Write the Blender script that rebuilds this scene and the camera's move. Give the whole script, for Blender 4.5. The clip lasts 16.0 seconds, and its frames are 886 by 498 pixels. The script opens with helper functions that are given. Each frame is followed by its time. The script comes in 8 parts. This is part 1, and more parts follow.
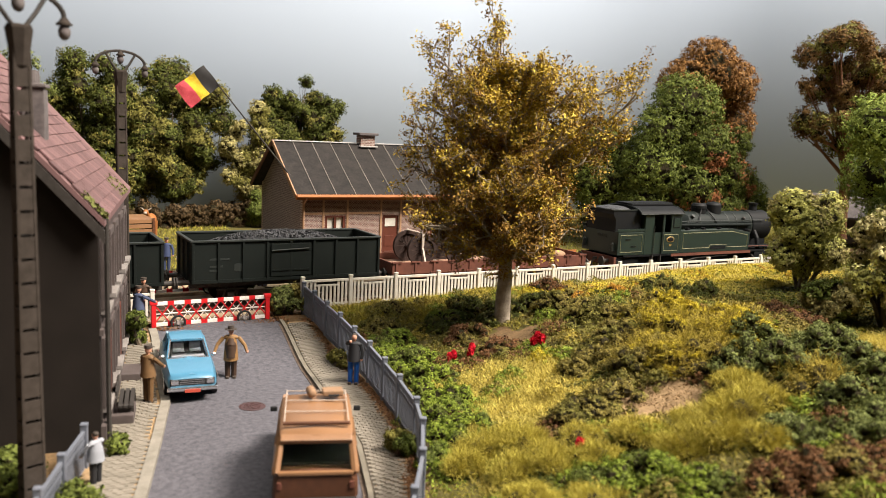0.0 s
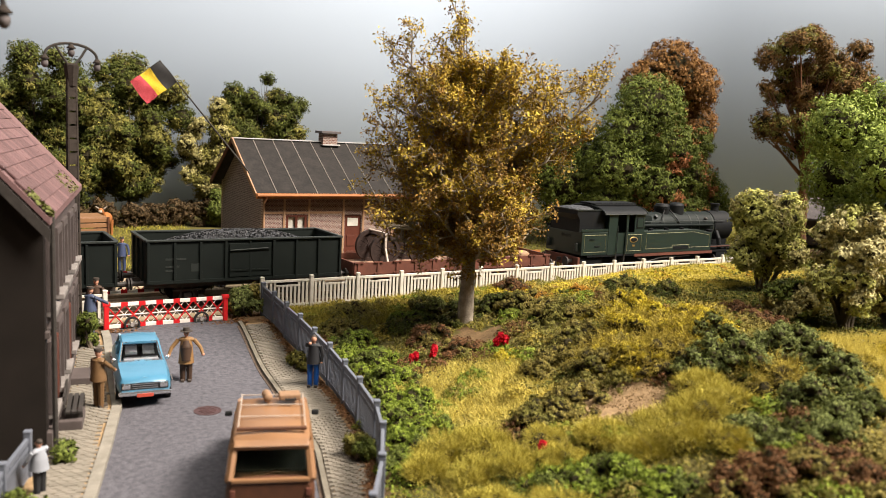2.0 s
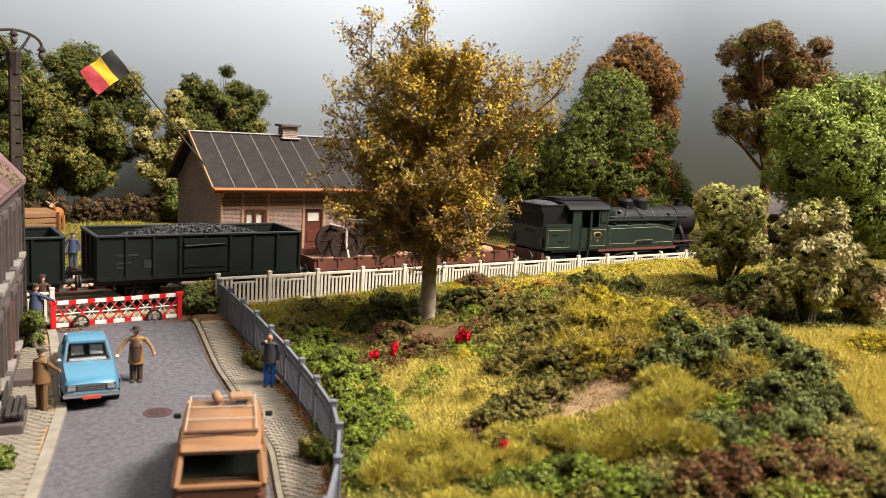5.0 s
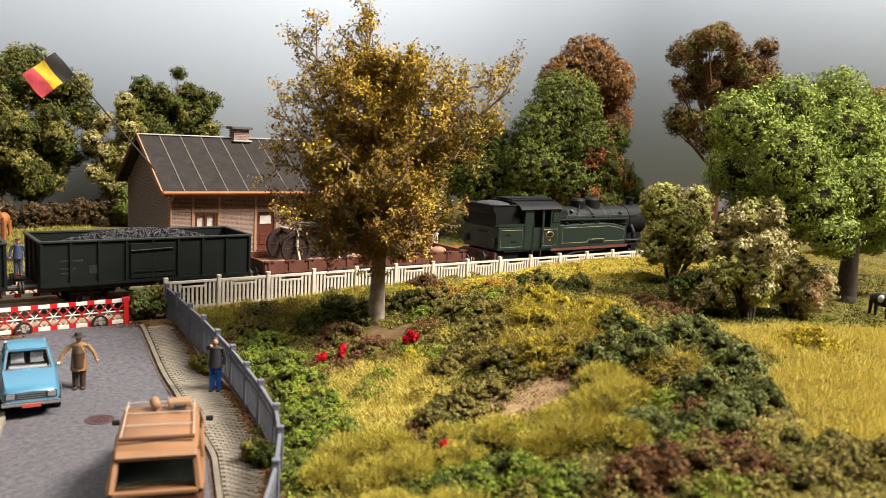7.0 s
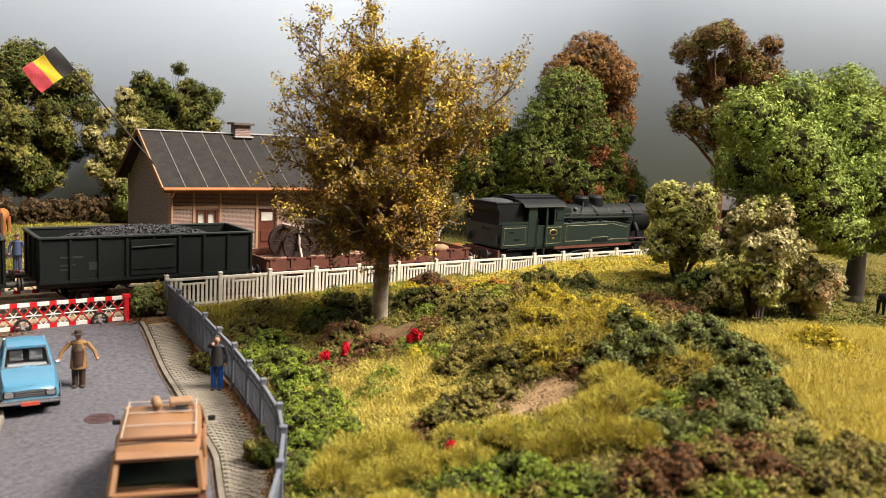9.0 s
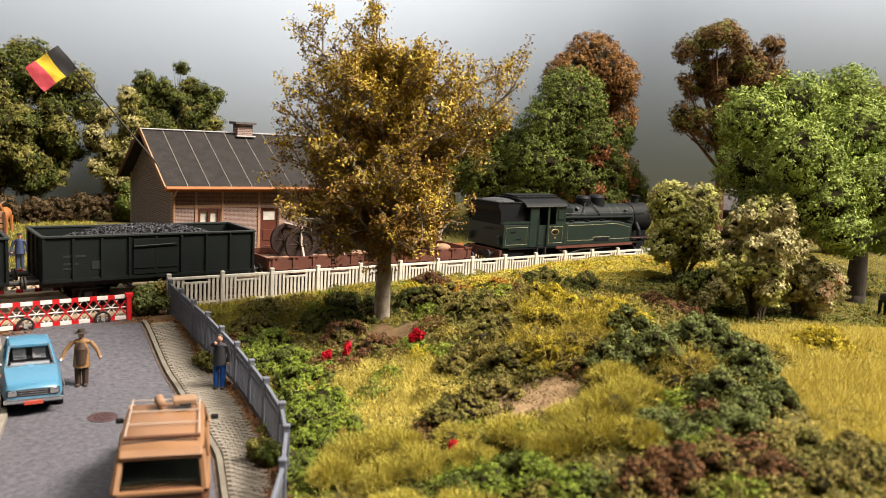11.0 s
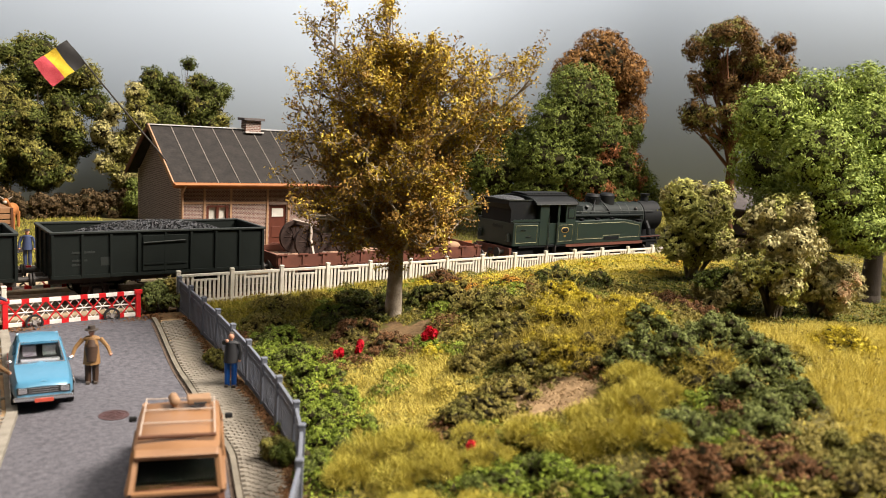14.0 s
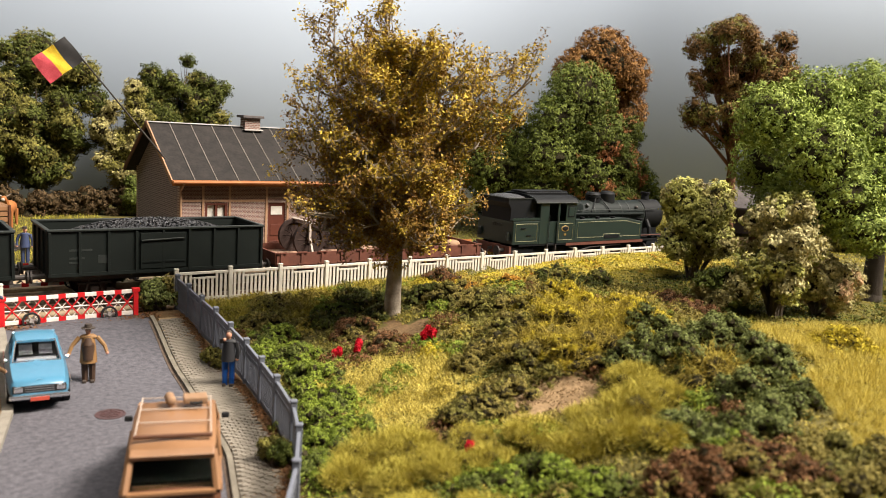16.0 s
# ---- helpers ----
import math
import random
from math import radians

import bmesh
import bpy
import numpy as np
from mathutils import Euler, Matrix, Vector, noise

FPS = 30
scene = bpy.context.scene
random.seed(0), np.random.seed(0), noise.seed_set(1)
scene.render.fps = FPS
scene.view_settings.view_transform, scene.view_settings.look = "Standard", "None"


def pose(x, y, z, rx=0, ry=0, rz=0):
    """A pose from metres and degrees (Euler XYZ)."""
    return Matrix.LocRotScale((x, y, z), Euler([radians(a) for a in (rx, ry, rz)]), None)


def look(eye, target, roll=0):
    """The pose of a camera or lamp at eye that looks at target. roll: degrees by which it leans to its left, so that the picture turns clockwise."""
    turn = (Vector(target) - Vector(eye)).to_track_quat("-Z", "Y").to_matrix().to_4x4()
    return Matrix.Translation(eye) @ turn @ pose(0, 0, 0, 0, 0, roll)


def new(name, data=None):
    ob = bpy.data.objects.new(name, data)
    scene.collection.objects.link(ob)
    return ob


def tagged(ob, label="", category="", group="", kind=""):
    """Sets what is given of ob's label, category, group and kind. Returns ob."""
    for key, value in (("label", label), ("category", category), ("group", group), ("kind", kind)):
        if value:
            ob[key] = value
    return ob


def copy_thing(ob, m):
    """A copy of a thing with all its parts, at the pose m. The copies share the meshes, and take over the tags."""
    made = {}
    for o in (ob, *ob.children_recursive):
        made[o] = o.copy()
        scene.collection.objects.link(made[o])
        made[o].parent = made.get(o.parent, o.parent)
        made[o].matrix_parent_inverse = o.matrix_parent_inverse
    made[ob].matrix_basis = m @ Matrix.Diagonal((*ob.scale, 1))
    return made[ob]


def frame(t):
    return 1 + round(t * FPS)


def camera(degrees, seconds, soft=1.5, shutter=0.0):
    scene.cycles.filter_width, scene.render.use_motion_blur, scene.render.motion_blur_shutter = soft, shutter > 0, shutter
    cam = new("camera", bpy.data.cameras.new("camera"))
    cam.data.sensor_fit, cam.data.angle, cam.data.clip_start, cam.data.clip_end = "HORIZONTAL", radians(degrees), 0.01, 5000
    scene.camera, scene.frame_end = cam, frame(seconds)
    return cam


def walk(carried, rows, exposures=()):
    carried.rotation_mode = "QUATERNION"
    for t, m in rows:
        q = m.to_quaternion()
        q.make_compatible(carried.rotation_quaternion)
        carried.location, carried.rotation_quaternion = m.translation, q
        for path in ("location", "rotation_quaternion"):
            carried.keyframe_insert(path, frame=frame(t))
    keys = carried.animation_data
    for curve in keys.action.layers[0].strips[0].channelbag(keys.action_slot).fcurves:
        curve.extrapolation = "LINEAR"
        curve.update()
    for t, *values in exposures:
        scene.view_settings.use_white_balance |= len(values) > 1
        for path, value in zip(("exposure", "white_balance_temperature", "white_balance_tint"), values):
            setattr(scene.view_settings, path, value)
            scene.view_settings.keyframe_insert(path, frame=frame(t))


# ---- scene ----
# A model railway in 1:87. All plan numbers below are prototype metres; S turns them into the model's true size.
S = 1 / 87.0

cam = camera(57.7, 16.0, soft=0.7)
cam.data.dof.use_dof, cam.data.dof.focus_distance, cam.data.dof.aperture_fstop = True, 0.38, 29.0
PATH = [
    (0, (-13.006, -37.032, 9.034), (-12.033, -35.308, 8.747), 2.6),
    (0.5, (-12.94, -37.067, 9.033), (-11.943, -35.356, 8.749), 2.7),
    (1, (-12.94, -36.683, 8.959), (-11.923, -34.984, 8.675), 2.8),
    (1.5, (-12.679, -36.632, 8.94), (-11.648, -34.942, 8.655), 2.9),
    (2, (-12.709, -36.731, 8.963), (-11.662, -35.05, 8.681), 3.0),
    (2.5, (-12.644, -36.718, 9.016), (-11.586, -35.044, 8.734), 3.1),
    (3, (-12.65, -36.661, 9.029), (-11.585, -34.991, 8.748), 3.1),
    (5.5, (-12.045, -36.304, 8.835), (-10.904, -34.687, 8.549), 3.2),
    (6, (-11.879, -36.539, 8.897), (-10.713, -34.939, 8.614), 3.1),
    (6.5, (-11.89, -36.74, 8.94), (-10.711, -35.149, 8.658), 3.0),
    (7, (-11.882, -36.791, 8.95), (-10.693, -35.207, 8.668), 2.9),
    (7.5, (-11.902, -36.735, 8.976), (-10.708, -35.156, 8.695), 3.0),
    (8, (-11.76, -36.728, 8.966), (-10.567, -35.147, 8.686), 2.9),
    (8.5, (-11.827, -36.657, 8.921), (-10.637, -35.074, 8.637), 3.0),
    (9, (-11.816, -36.437, 8.884), (-10.627, -34.855, 8.597), 3.1),
    (11.5, (-11.92, -36.458, 8.911), (-10.733, -34.874, 8.622), 3.2),
    (12, (-11.991, -36.48, 8.951), (-10.804, -34.895, 8.663), 3.2),
    (12.5, (-11.935, -36.257, 8.918), (-10.75, -34.672, 8.63), 3.2),
    (13, (-11.905, -36.048, 8.832), (-10.721, -34.462, 8.544), 3.2),
    (13.5, (-11.913, -36.11, 8.847), (-10.729, -34.524, 8.557), 3.3),
    (14, (-11.975, -36.032, 8.82), (-10.793, -34.445, 8.526), 3.4),
    (14.5, (-11.842, -35.952, 8.791), (-10.66, -34.366, 8.496), 3.5),
    (15, (-11.885, -35.96, 8.809), (-10.702, -34.374, 8.513), 3.5),
    (15.5, (-11.895, -35.861, 8.767), (-10.714, -34.275, 8.467), 3.5),
    (16, (-11.858, -35.919, 8.799), (-10.677, -34.333, 8.501), 3.5),
]
walk(cam, [(t, look(Vector(eye) * S, Vector(target) * S, roll)) for t, eye, target, roll in PATH])

# ---- light: a hall lamp high in front and a small strip over the layout, in a dim hall ----
scene.view_settings.exposure = 0.43


def area_lamp(name, loc, aim, sx, sy, power, color):
    data = bpy.data.lights.new(name, "AREA")
    data.shape, data.size, data.size_y, data.energy, data.color = "RECTANGLE", sx, sy, power, color
    ob = new(name, data)
    ob.matrix_world = look(loc, aim)
    return ob


area_lamp("hall_key_lamp", (1.75, -1.75, 2.95), (0.02, -0.08, 0.0), 1.5, 1.0, 365.0, (1.0, 0.905, 0.80))
area_lamp("layout_strip_lamp", (0.0, -0.65, 1.3), (0.1, -0.1, 0.05), 1.2, 0.10, 13.0, (1.0, 0.92, 0.82))

world = bpy.data.worlds.new("hall")
world.use_nodes = True
world.node_tree.nodes["Background"].inputs[0].default_value = (0.9, 0.95, 1.0, 1)
world.node_tree.nodes["Background"].inputs[1].default_value = 0.010
scene.world = world


# ---- materials ----
def mat(name, c1, c2=None, rough=0.8, metal=0.0, scale=6.0, detail=4.0, bump=0.3, dist=0.01, fine=40.0, island=0.0, obj=0.0, spec=0.3, trans=0.0):
    """Two-scale noise colour with relief. Scales are per prototype metre; dist is the relief in metres."""
    m = bpy.data.materials.new(name)
    m.use_nodes = True
    nt = m.node_tree
    n, lk = nt.nodes, nt.links
    b = n["Principled BSDF"]
    b.inputs["Roughness"].default_value = rough
    b.inputs["Metallic"].default_value = metal
    b.inputs["Specular IOR Level"].default_value = spec
    tc = n.new("ShaderNodeTexCoord")
    mp = n.new("ShaderNodeMapping")
    mp.inputs["Scale"].default_value = (1 / S,) * 3
    lk.new(tc.outputs["Object"], mp.inputs["Vector"])
    big = n.new("ShaderNodeTexNoise")
    big.inputs["Scale"].default_value, big.inputs["Detail"].default_value = scale, detail
    small = n.new("ShaderNodeTexNoise")
    small.inputs["Scale"].default_value, small.inputs["Detail"].default_value = fine, 3.0
    for t in (big, small):
        lk.new(mp.outputs[0], t.inputs["Vector"])
    mean = n.new("ShaderNodeMix")
    mean.data_type = "FLOAT"
    mean.inputs[0].default_value = 0.4
    lk.new(big.outputs["Fac"], mean.inputs[2])
    lk.new(small.outputs["Fac"], mean.inputs[3])
    fac = mean.outputs[0]
    if island or obj:
        src = n.new("ShaderNodeNewGeometry").outputs["Random Per Island"] if island else n.new("ShaderNodeObjectInfo").outputs["Random"]
        mx = n.new("ShaderNodeMix")
        mx.data_type = "FLOAT"
        mx.inputs[0].default_value = island or obj
        lk.new(fac, mx.inputs[2])
        lk.new(src, mx.inputs[3])
        fac = mx.outputs[0]
    ramp = n.new("ShaderNodeValToRGB")
    c2 = c2 or tuple(v * 0.7 for v in c1)
    ramp.color_ramp.elements[0].position, ramp.color_ramp.elements[1].position = 0.3, 0.72
    if island or obj:
        ramp.color_ramp.elements[0].position, ramp.color_ramp.elements[1].position = 0.12, 0.88
    ramp.color_ramp.elements[0].color, ramp.color_ramp.elements[1].color = (*c2, 1), (*c1, 1)
    lk.new(fac, ramp.inputs[0])
    lk.new(ramp.outputs[0], b.inputs["Base Color"])
    if bump:
        bp = n.new("ShaderNodeBump")
        bp.inputs["Strength"].default_value, bp.inputs["Distance"].default_value = bump, dist * S
        lk.new(mean.outputs[0], bp.inputs["Height"])
        lk.new(bp.outputs[0], b.inputs["Normal"])
    if trans:
        b.inputs["Transmission Weight"].default_value = trans
    return m


def brick_mat(name, c1, c2, mortar, bw=0.23, bh=0.075, rough=0.9, turn=False, gap=0.012):
    m = mat(name, c1, c2, rough)
    nt = m.node_tree
    n, lk = nt.nodes, nt.links
    b, mp = n["Principled BSDF"], next(x for x in n if x.type == "MAPPING")
    sep, com = n.new("ShaderNodeSeparateXYZ"), n.new("ShaderNodeCombineXYZ")
    lk.new(mp.outputs[0], sep.inputs[0])
    lk.new(sep.outputs["Y" if turn else "X"], com.inputs[0])
    lk.new(sep.outputs["Z"], com.inputs[1])
    br = n.new("ShaderNodeTexBrick")
    br.inputs["Scale"].default_value = 1.0
    br.inputs["Brick Width"].default_value, br.inputs["Row Height"].default_value = bw, bh
    br.inputs["Mortar Size"].default_value = gap
    br.inputs["Color1"].default_value, br.inputs["Color2"].default_value = (*c1, 1), (*c2, 1)
    br.inputs["Mortar"].default_value = (*mortar, 1)
    lk.new(com.outputs[0], br.inputs["Vector"])
    ramp = next(x for x in n if x.type == "VALTORGB")
    ramp.color_ramp.elements[0].color, ramp.color_ramp.elements[1].color = (0.55, 0.53, 0.5, 1), (1, 1, 1, 1)
    mul = n.new("ShaderNodeMix")
    mul.data_type, mul.blend_type = "RGBA", "MULTIPLY"
    mul.inputs[0].default_value = 0.8
    lk.new(br.outputs["Color"], mul.inputs[6])
    lk.new(ramp.outputs[0], mul.inputs[7])
    lk.new(mul.outputs[2], b.inputs["Base Color"])
    bp = next(x for x in n if x.type == "BUMP")
    inv = n.new("ShaderNodeMath")
    inv.operation = "SUBTRACT"
    inv.inputs[0].default_value = 1.0
    lk.new(br.outputs["Fac"], inv.inputs[1])
    lk.new(inv.outputs[0], bp.inputs["Height"])
    bp.inputs["Strength"].default_value, bp.inputs["Distance"].default_value = 0.8, 0.03 * S
    return m


def glass_mat(name, color, rough=0.08):
    m = mat(name, color, rough=rough, bump=0, spec=0.6)
    return m


M = {}
M["asphalt"] = mat("asphalt", (0.125, 0.12, 0.135), (0.042, 0.040, 0.047), 0.9, scale=7.0, detail=8, fine=24, bump=0.9, dist=0.03)
M["kerb"] = mat("kerb_stone", (0.27, 0.245, 0.205), (0.14, 0.125, 0.10), 0.9, scale=3, bump=0.5, dist=0.02)
M["kerb_dark"] = mat("dirty_kerb_stone", (0.21, 0.185, 0.145), (0.10, 0.088, 0.068), 0.9, scale=3, bump=0.5, dist=0.02)
M["paver"] = mat("concrete_paver", (0.225, 0.197, 0.158), (0.155, 0.136, 0.108), 0.9, scale=2, obj=0.55, bump=0.4, dist=0.015)
M["soil"] = mat("soil", (0.19, 0.12, 0.06), (0.055, 0.036, 0.018), 0.95, spec=0.1, scale=1.5, fine=12, bump=1.0, dist=0.06)
M["meadow"] = mat("meadow_ground", (0.13, 0.105, 0.032), (0.035, 0.035, 0.012), 0.95, spec=0.1, scale=0.8, fine=9, bump=1.0, dist=0.08)
M["sand"] = mat("sandy_soil", (0.40, 0.275, 0.15), (0.17, 0.11, 0.06), 0.95, scale=2.5, fine=11, bump=1.0, dist=0.06, spec=0.1)
M["gravel"] = mat("platform_gravel", (0.40, 0.31, 0.20), (0.19, 0.14, 0.085), 0.95, scale=2, fine=12, bump=1.0, dist=0.04)
M["ballast"] = mat("ballast", (0.17, 0.12, 0.09), (0.05, 0.035, 0.025), 0.95, scale=4, fine=14, bump=1.0, dist=0.08)
M["rail"] = mat("rusty_rail", (0.19, 0.11, 0.07), (0.09, 0.05, 0.03), 0.5, 0.6)
M["railtop"] = mat("worn_rail_head", (0.55, 0.5, 0.46), (0.4, 0.36, 0.33), 0.3, 0.9)
M["sleeper"] = mat("sleeper_wood", (0.09, 0.06, 0.04), (0.04, 0.028, 0.02), 0.9)
M["white_paint"] = mat("white_paint", (0.68, 0.64, 0.56), (0.47, 0.43, 0.36), 0.6, scale=2, bump=0.15)
M["grey_paint"] = mat("blue_grey_paint", (0.165, 0.177, 0.21), (0.085, 0.092, 0.112), 0.55, scale=2, bump=0.2)
M["red_paint"] = mat("red_paint", (0.62, 0.018, 0.022), (0.42, 0.012, 0.014), 0.45, bump=0.1)
M["gate_white"] = mat("gate_white", (0.8, 0.75, 0.7), (0.62, 0.56, 0.5), 0.5, bump=0.1)
M["loco_green"] = mat("loco_green", (0.0065, 0.0175, 0.012), (0.004, 0.0115, 0.008), 0.5, scale=1.5, bump=0.05, spec=0.5)
M["loco_black"] = mat("loco_black", (0.009, 0.0095, 0.0105), (0.005, 0.0055, 0.006), 0.6, scale=2, bump=0.08, spec=0.15)
M["boiler"] = mat("boiler_sheet", (0.0085, 0.0125, 0.011), (0.005, 0.0075, 0.007), 0.55, scale=1.5, bump=0.05, spec=0.15)
M["yellow_line"] = mat("lining", (0.26, 0.25, 0.14), (0.2, 0.19, 0.11), 0.5, bump=0)
M["brass"] = mat("brass", (0.55, 0.38, 0.14), (0.4, 0.26, 0.1), 0.35, 0.8, bump=0)
M["wagon_green"] = mat("wagon_dark_green", (0.0065, 0.0095, 0.0078), (0.0035, 0.0055, 0.0045), 0.65, scale=1.5, bump=0.15, spec=0.2)
M["wagon_rim"] = mat("wagon_rim", (0.026, 0.03, 0.027), (0.014, 0.017, 0.015), 0.5, bump=0.1)
M["coal"] = mat("coal", (0.06, 0.06, 0.064), (0.008, 0.008, 0.009), 0.5, scale=7, fine=22, bump=1.0, dist=0.12, spec=0.5)
M["wagon_red"] = mat("wagon_red_brown", (0.15, 0.050, 0.030), (0.07, 0.025, 0.016), 0.75, scale=2, bump=0.3)
M["deck"] = mat("deck_planks", (0.36, 0.22, 0.15), (0.2, 0.11, 0.07), 0.85, scale=3, bump=0.4)
M["wheel_dark"] = mat("wheel_dark", (0.05, 0.032, 0.027), (0.022, 0.015, 0.013), 0.75, 0.0, spec=0.1)
M["strap"] = mat("strap", (0.42, 0.35, 0.29), (0.3, 0.24, 0.2), 0.6)
M["straw"] = mat("straw_bale", (0.36, 0.28, 0.17), (0.2, 0.15, 0.09), 0.95, fine=20, bump=1.0, dist=0.05)
M["brickf"] = brick_mat("station_brick", (0.20, 0.092, 0.076), (0.10, 0.045, 0.04), (0.42, 0.335, 0.29), 0.13, 0.062, gap=0.014)
M["brickup"] = brick_mat("station_brick_eaves_shade", (0.12, 0.052, 0.04), (0.06, 0.028, 0.024), (0.28, 0.20, 0.15), 0.13, 0.062, gap=0.014)
M["brickg"] = brick_mat("station_brick_gable", (0.16, 0.122, 0.122), (0.09, 0.07, 0.072), (0.31, 0.26, 0.25), 0.15, 0.09, turn=True, gap=0.022)
M["brickhut"] = brick_mat("hut_brick", (0.30, 0.105, 0.06), (0.17, 0.055, 0.035), (0.42, 0.33, 0.26), 0.30, 0.12, gap=0.02)
M["brickchim"] = brick_mat("chimney_brick", (0.24, 0.12, 0.09), (0.13, 0.065, 0.055), (0.40, 0.34, 0.30), 0.18, 0.085, gap=0.018)
M["felt"] = mat("roofing_felt", (0.031, 0.026, 0.023), (0.010, 0.009, 0.0085), 0.95, scale=2.2, fine=9, bump=0.6, dist=0.02)
M["batten"] = mat("roof_batten", (0.26, 0.23, 0.20), (0.17, 0.15, 0.13), 0.8)
M["lead"] = mat("ridge_lead", (0.52, 0.5, 0.48), (0.38, 0.36, 0.34), 0.6)
M["fascia"] = mat("fascia_brown", (0.36, 0.135, 0.040), (0.24, 0.085, 0.026), 0.6, scale=2, bump=0.2)
M["timber"] = mat("timber_frame", (0.36, 0.215, 0.125), (0.24, 0.14, 0.08), 0.8)
M["brown_paint"] = mat("brown_paint", (0.105, 0.030, 0.018), (0.07, 0.02, 0.012), 0.5, bump=0.1)
M["curtain"] = mat("white_curtain", (0.62, 0.60, 0.54), (0.47, 0.45, 0.4), 0.5, bump=0.1)
M["slate"] = mat("slate", (0.145, 0.125, 0.12), (0.075, 0.065, 0.065), 0.85, scale=2.0, fine=8, bump=0.6, dist=0.03)
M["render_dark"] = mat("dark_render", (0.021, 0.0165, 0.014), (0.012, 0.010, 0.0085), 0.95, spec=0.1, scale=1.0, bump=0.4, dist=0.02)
M["tile_pink"] = mat("red_roof_tile", (0.165, 0.092, 0.09), (0.07, 0.038, 0.037), 0.85, scale=1.5, obj=0.5, bump=0.5, dist=0.02)
M["moss"] = mat("moss", (0.17, 0.18, 0.05), (0.08, 0.085, 0.025), 0.95, fine=20, bump=1.0, dist=0.05)
M["stone_grey"] = mat("grey_stone", (0.34, 0.31, 0.29), (0.19, 0.17, 0.16), 0.9)
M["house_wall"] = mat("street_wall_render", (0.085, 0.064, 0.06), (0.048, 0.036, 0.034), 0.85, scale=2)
M["house_trim"] = mat("house_trim", (0.095, 0.075, 0.07), (0.055, 0.043, 0.04), 0.85, scale=2)
M["house_sill"] = mat("house_sill", (0.24, 0.215, 0.20), (0.13, 0.115, 0.105), 0.85, scale=2)
M["dark_iron"] = mat("dark_iron", (0.055, 0.048, 0.043), (0.03, 0.026, 0.023), 0.6, 0.2)
M["mast"] = mat("weathered_mast", (0.055, 0.044, 0.037), (0.026, 0.021, 0.017), 0.85, 0.0, spec=0.1)
M["car_blue"] = mat("car_blue", (0.062, 0.19, 0.295), (0.05, 0.165, 0.26), 0.32, bump=0, spec=0.6)
M["chrome"] = mat("chrome", (0.72, 0.72, 0.74), (0.6, 0.6, 0.62), 0.2, 0.9, bump=0)
M["rubber"] = mat("rubber", (0.02, 0.02, 0.02), (0.012, 0.012, 0.012), 0.8, bump=0.1)
M["glass"] = glass_mat("window_glass", (0.022, 0.024, 0.03))
M["car_glass"] = mat("clear_window_glass", (0.75, 0.78, 0.8), (0.72, 0.75, 0.77), 0.03, bump=0, spec=0.5, trans=1.0)
M["van_clear"] = mat("green_window_glass", (0.42, 0.5, 0.42), (0.4, 0.48, 0.4), 0.04, bump=0, spec=0.5, trans=1.0)
for k in ("car_glass", "van_clear"):
    M[k].node_tree.nodes["Principled BSDF"].inputs["IOR"].default_value = 1.12
M["interior"] = mat("light_upholstery", (0.32, 0.32, 0.34), rough=0.7, bump=0)
M["van_tan"] = mat("van_tan", (0.25, 0.13, 0.06), (0.18, 0.09, 0.042), 0.45, scale=1.2, bump=0.05, spec=0.5)
M["van_brown"] = mat("van_brown", (0.10, 0.040, 0.020), (0.06, 0.026, 0.014), 0.5, bump=0.05)
M["luggage"] = mat("luggage_tan", (0.30, 0.18, 0.10), (0.2, 0.12, 0.07), 0.7)
M["manhole"] = mat("manhole_iron", (0.085, 0.045, 0.045), (0.05, 0.028, 0.028), 0.6, 0.2, fine=8, bump=0.8, dist=0.03)
M["plate_red"] = mat("red_plate", (0.50, 0.08, 0.05), rough=0.5, bump=0)
M["bark"] = mat("bark", (0.15, 0.115, 0.08), (0.055, 0.042, 0.03), 0.95, scale=3, bump=1.0, dist=0.05)
M["bark_pale"] = mat("pale_bark", (0.50, 0.43, 0.34), (0.11, 0.08, 0.055), 0.9, scale=3.2, bump=0.8, dist=0.04)
# added hulls inside foliage: the shade of the gaps is in this dark colour
M["shade_core"] = mat("foliage_shade_core", (0.05, 0.042, 0.022), (0.018, 0.015, 0.008), 0.95, scale=3, bump=0.8, dist=0.05, spec=0.05)
M["bark_dark"] = mat("dark_bark", (0.06, 0.046, 0.034), (0.024, 0.018, 0.014), 0.95, scale=3, bump=1.0, dist=0.05)
M["bark_red"] = mat("reddish_bark", (0.25, 0.115, 0.065), (0.13, 0.06, 0.035), 0.95, scale=2, bump=0.8, dist=0.04)


def leaf_mat(name, light, dark, rough=0.6):
    return mat(name, light, dark, rough, scale=0.5, fine=3.0, island=0.5, bump=0, spec=0.06)


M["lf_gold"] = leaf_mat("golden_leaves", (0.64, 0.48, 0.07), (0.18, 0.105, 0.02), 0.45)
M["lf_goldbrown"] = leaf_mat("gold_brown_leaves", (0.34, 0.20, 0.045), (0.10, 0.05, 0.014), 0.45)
M["lf_brown"] = leaf_mat("brown_leaves", (0.30, 0.155, 0.048), (0.060, 0.026, 0.011))
M["lf_green"] = leaf_mat("green_leaves", (0.185, 0.215, 0.04), (0.016, 0.03, 0.008))
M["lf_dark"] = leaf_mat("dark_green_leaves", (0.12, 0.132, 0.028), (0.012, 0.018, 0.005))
M["lf_olive"] = leaf_mat("olive_leaves", (0.28, 0.25, 0.06), (0.029, 0.030, 0.010))
M["lf_bright"] = leaf_mat("bright_green_leaves", (0.40, 0.475, 0.105), (0.052, 0.085, 0.018))
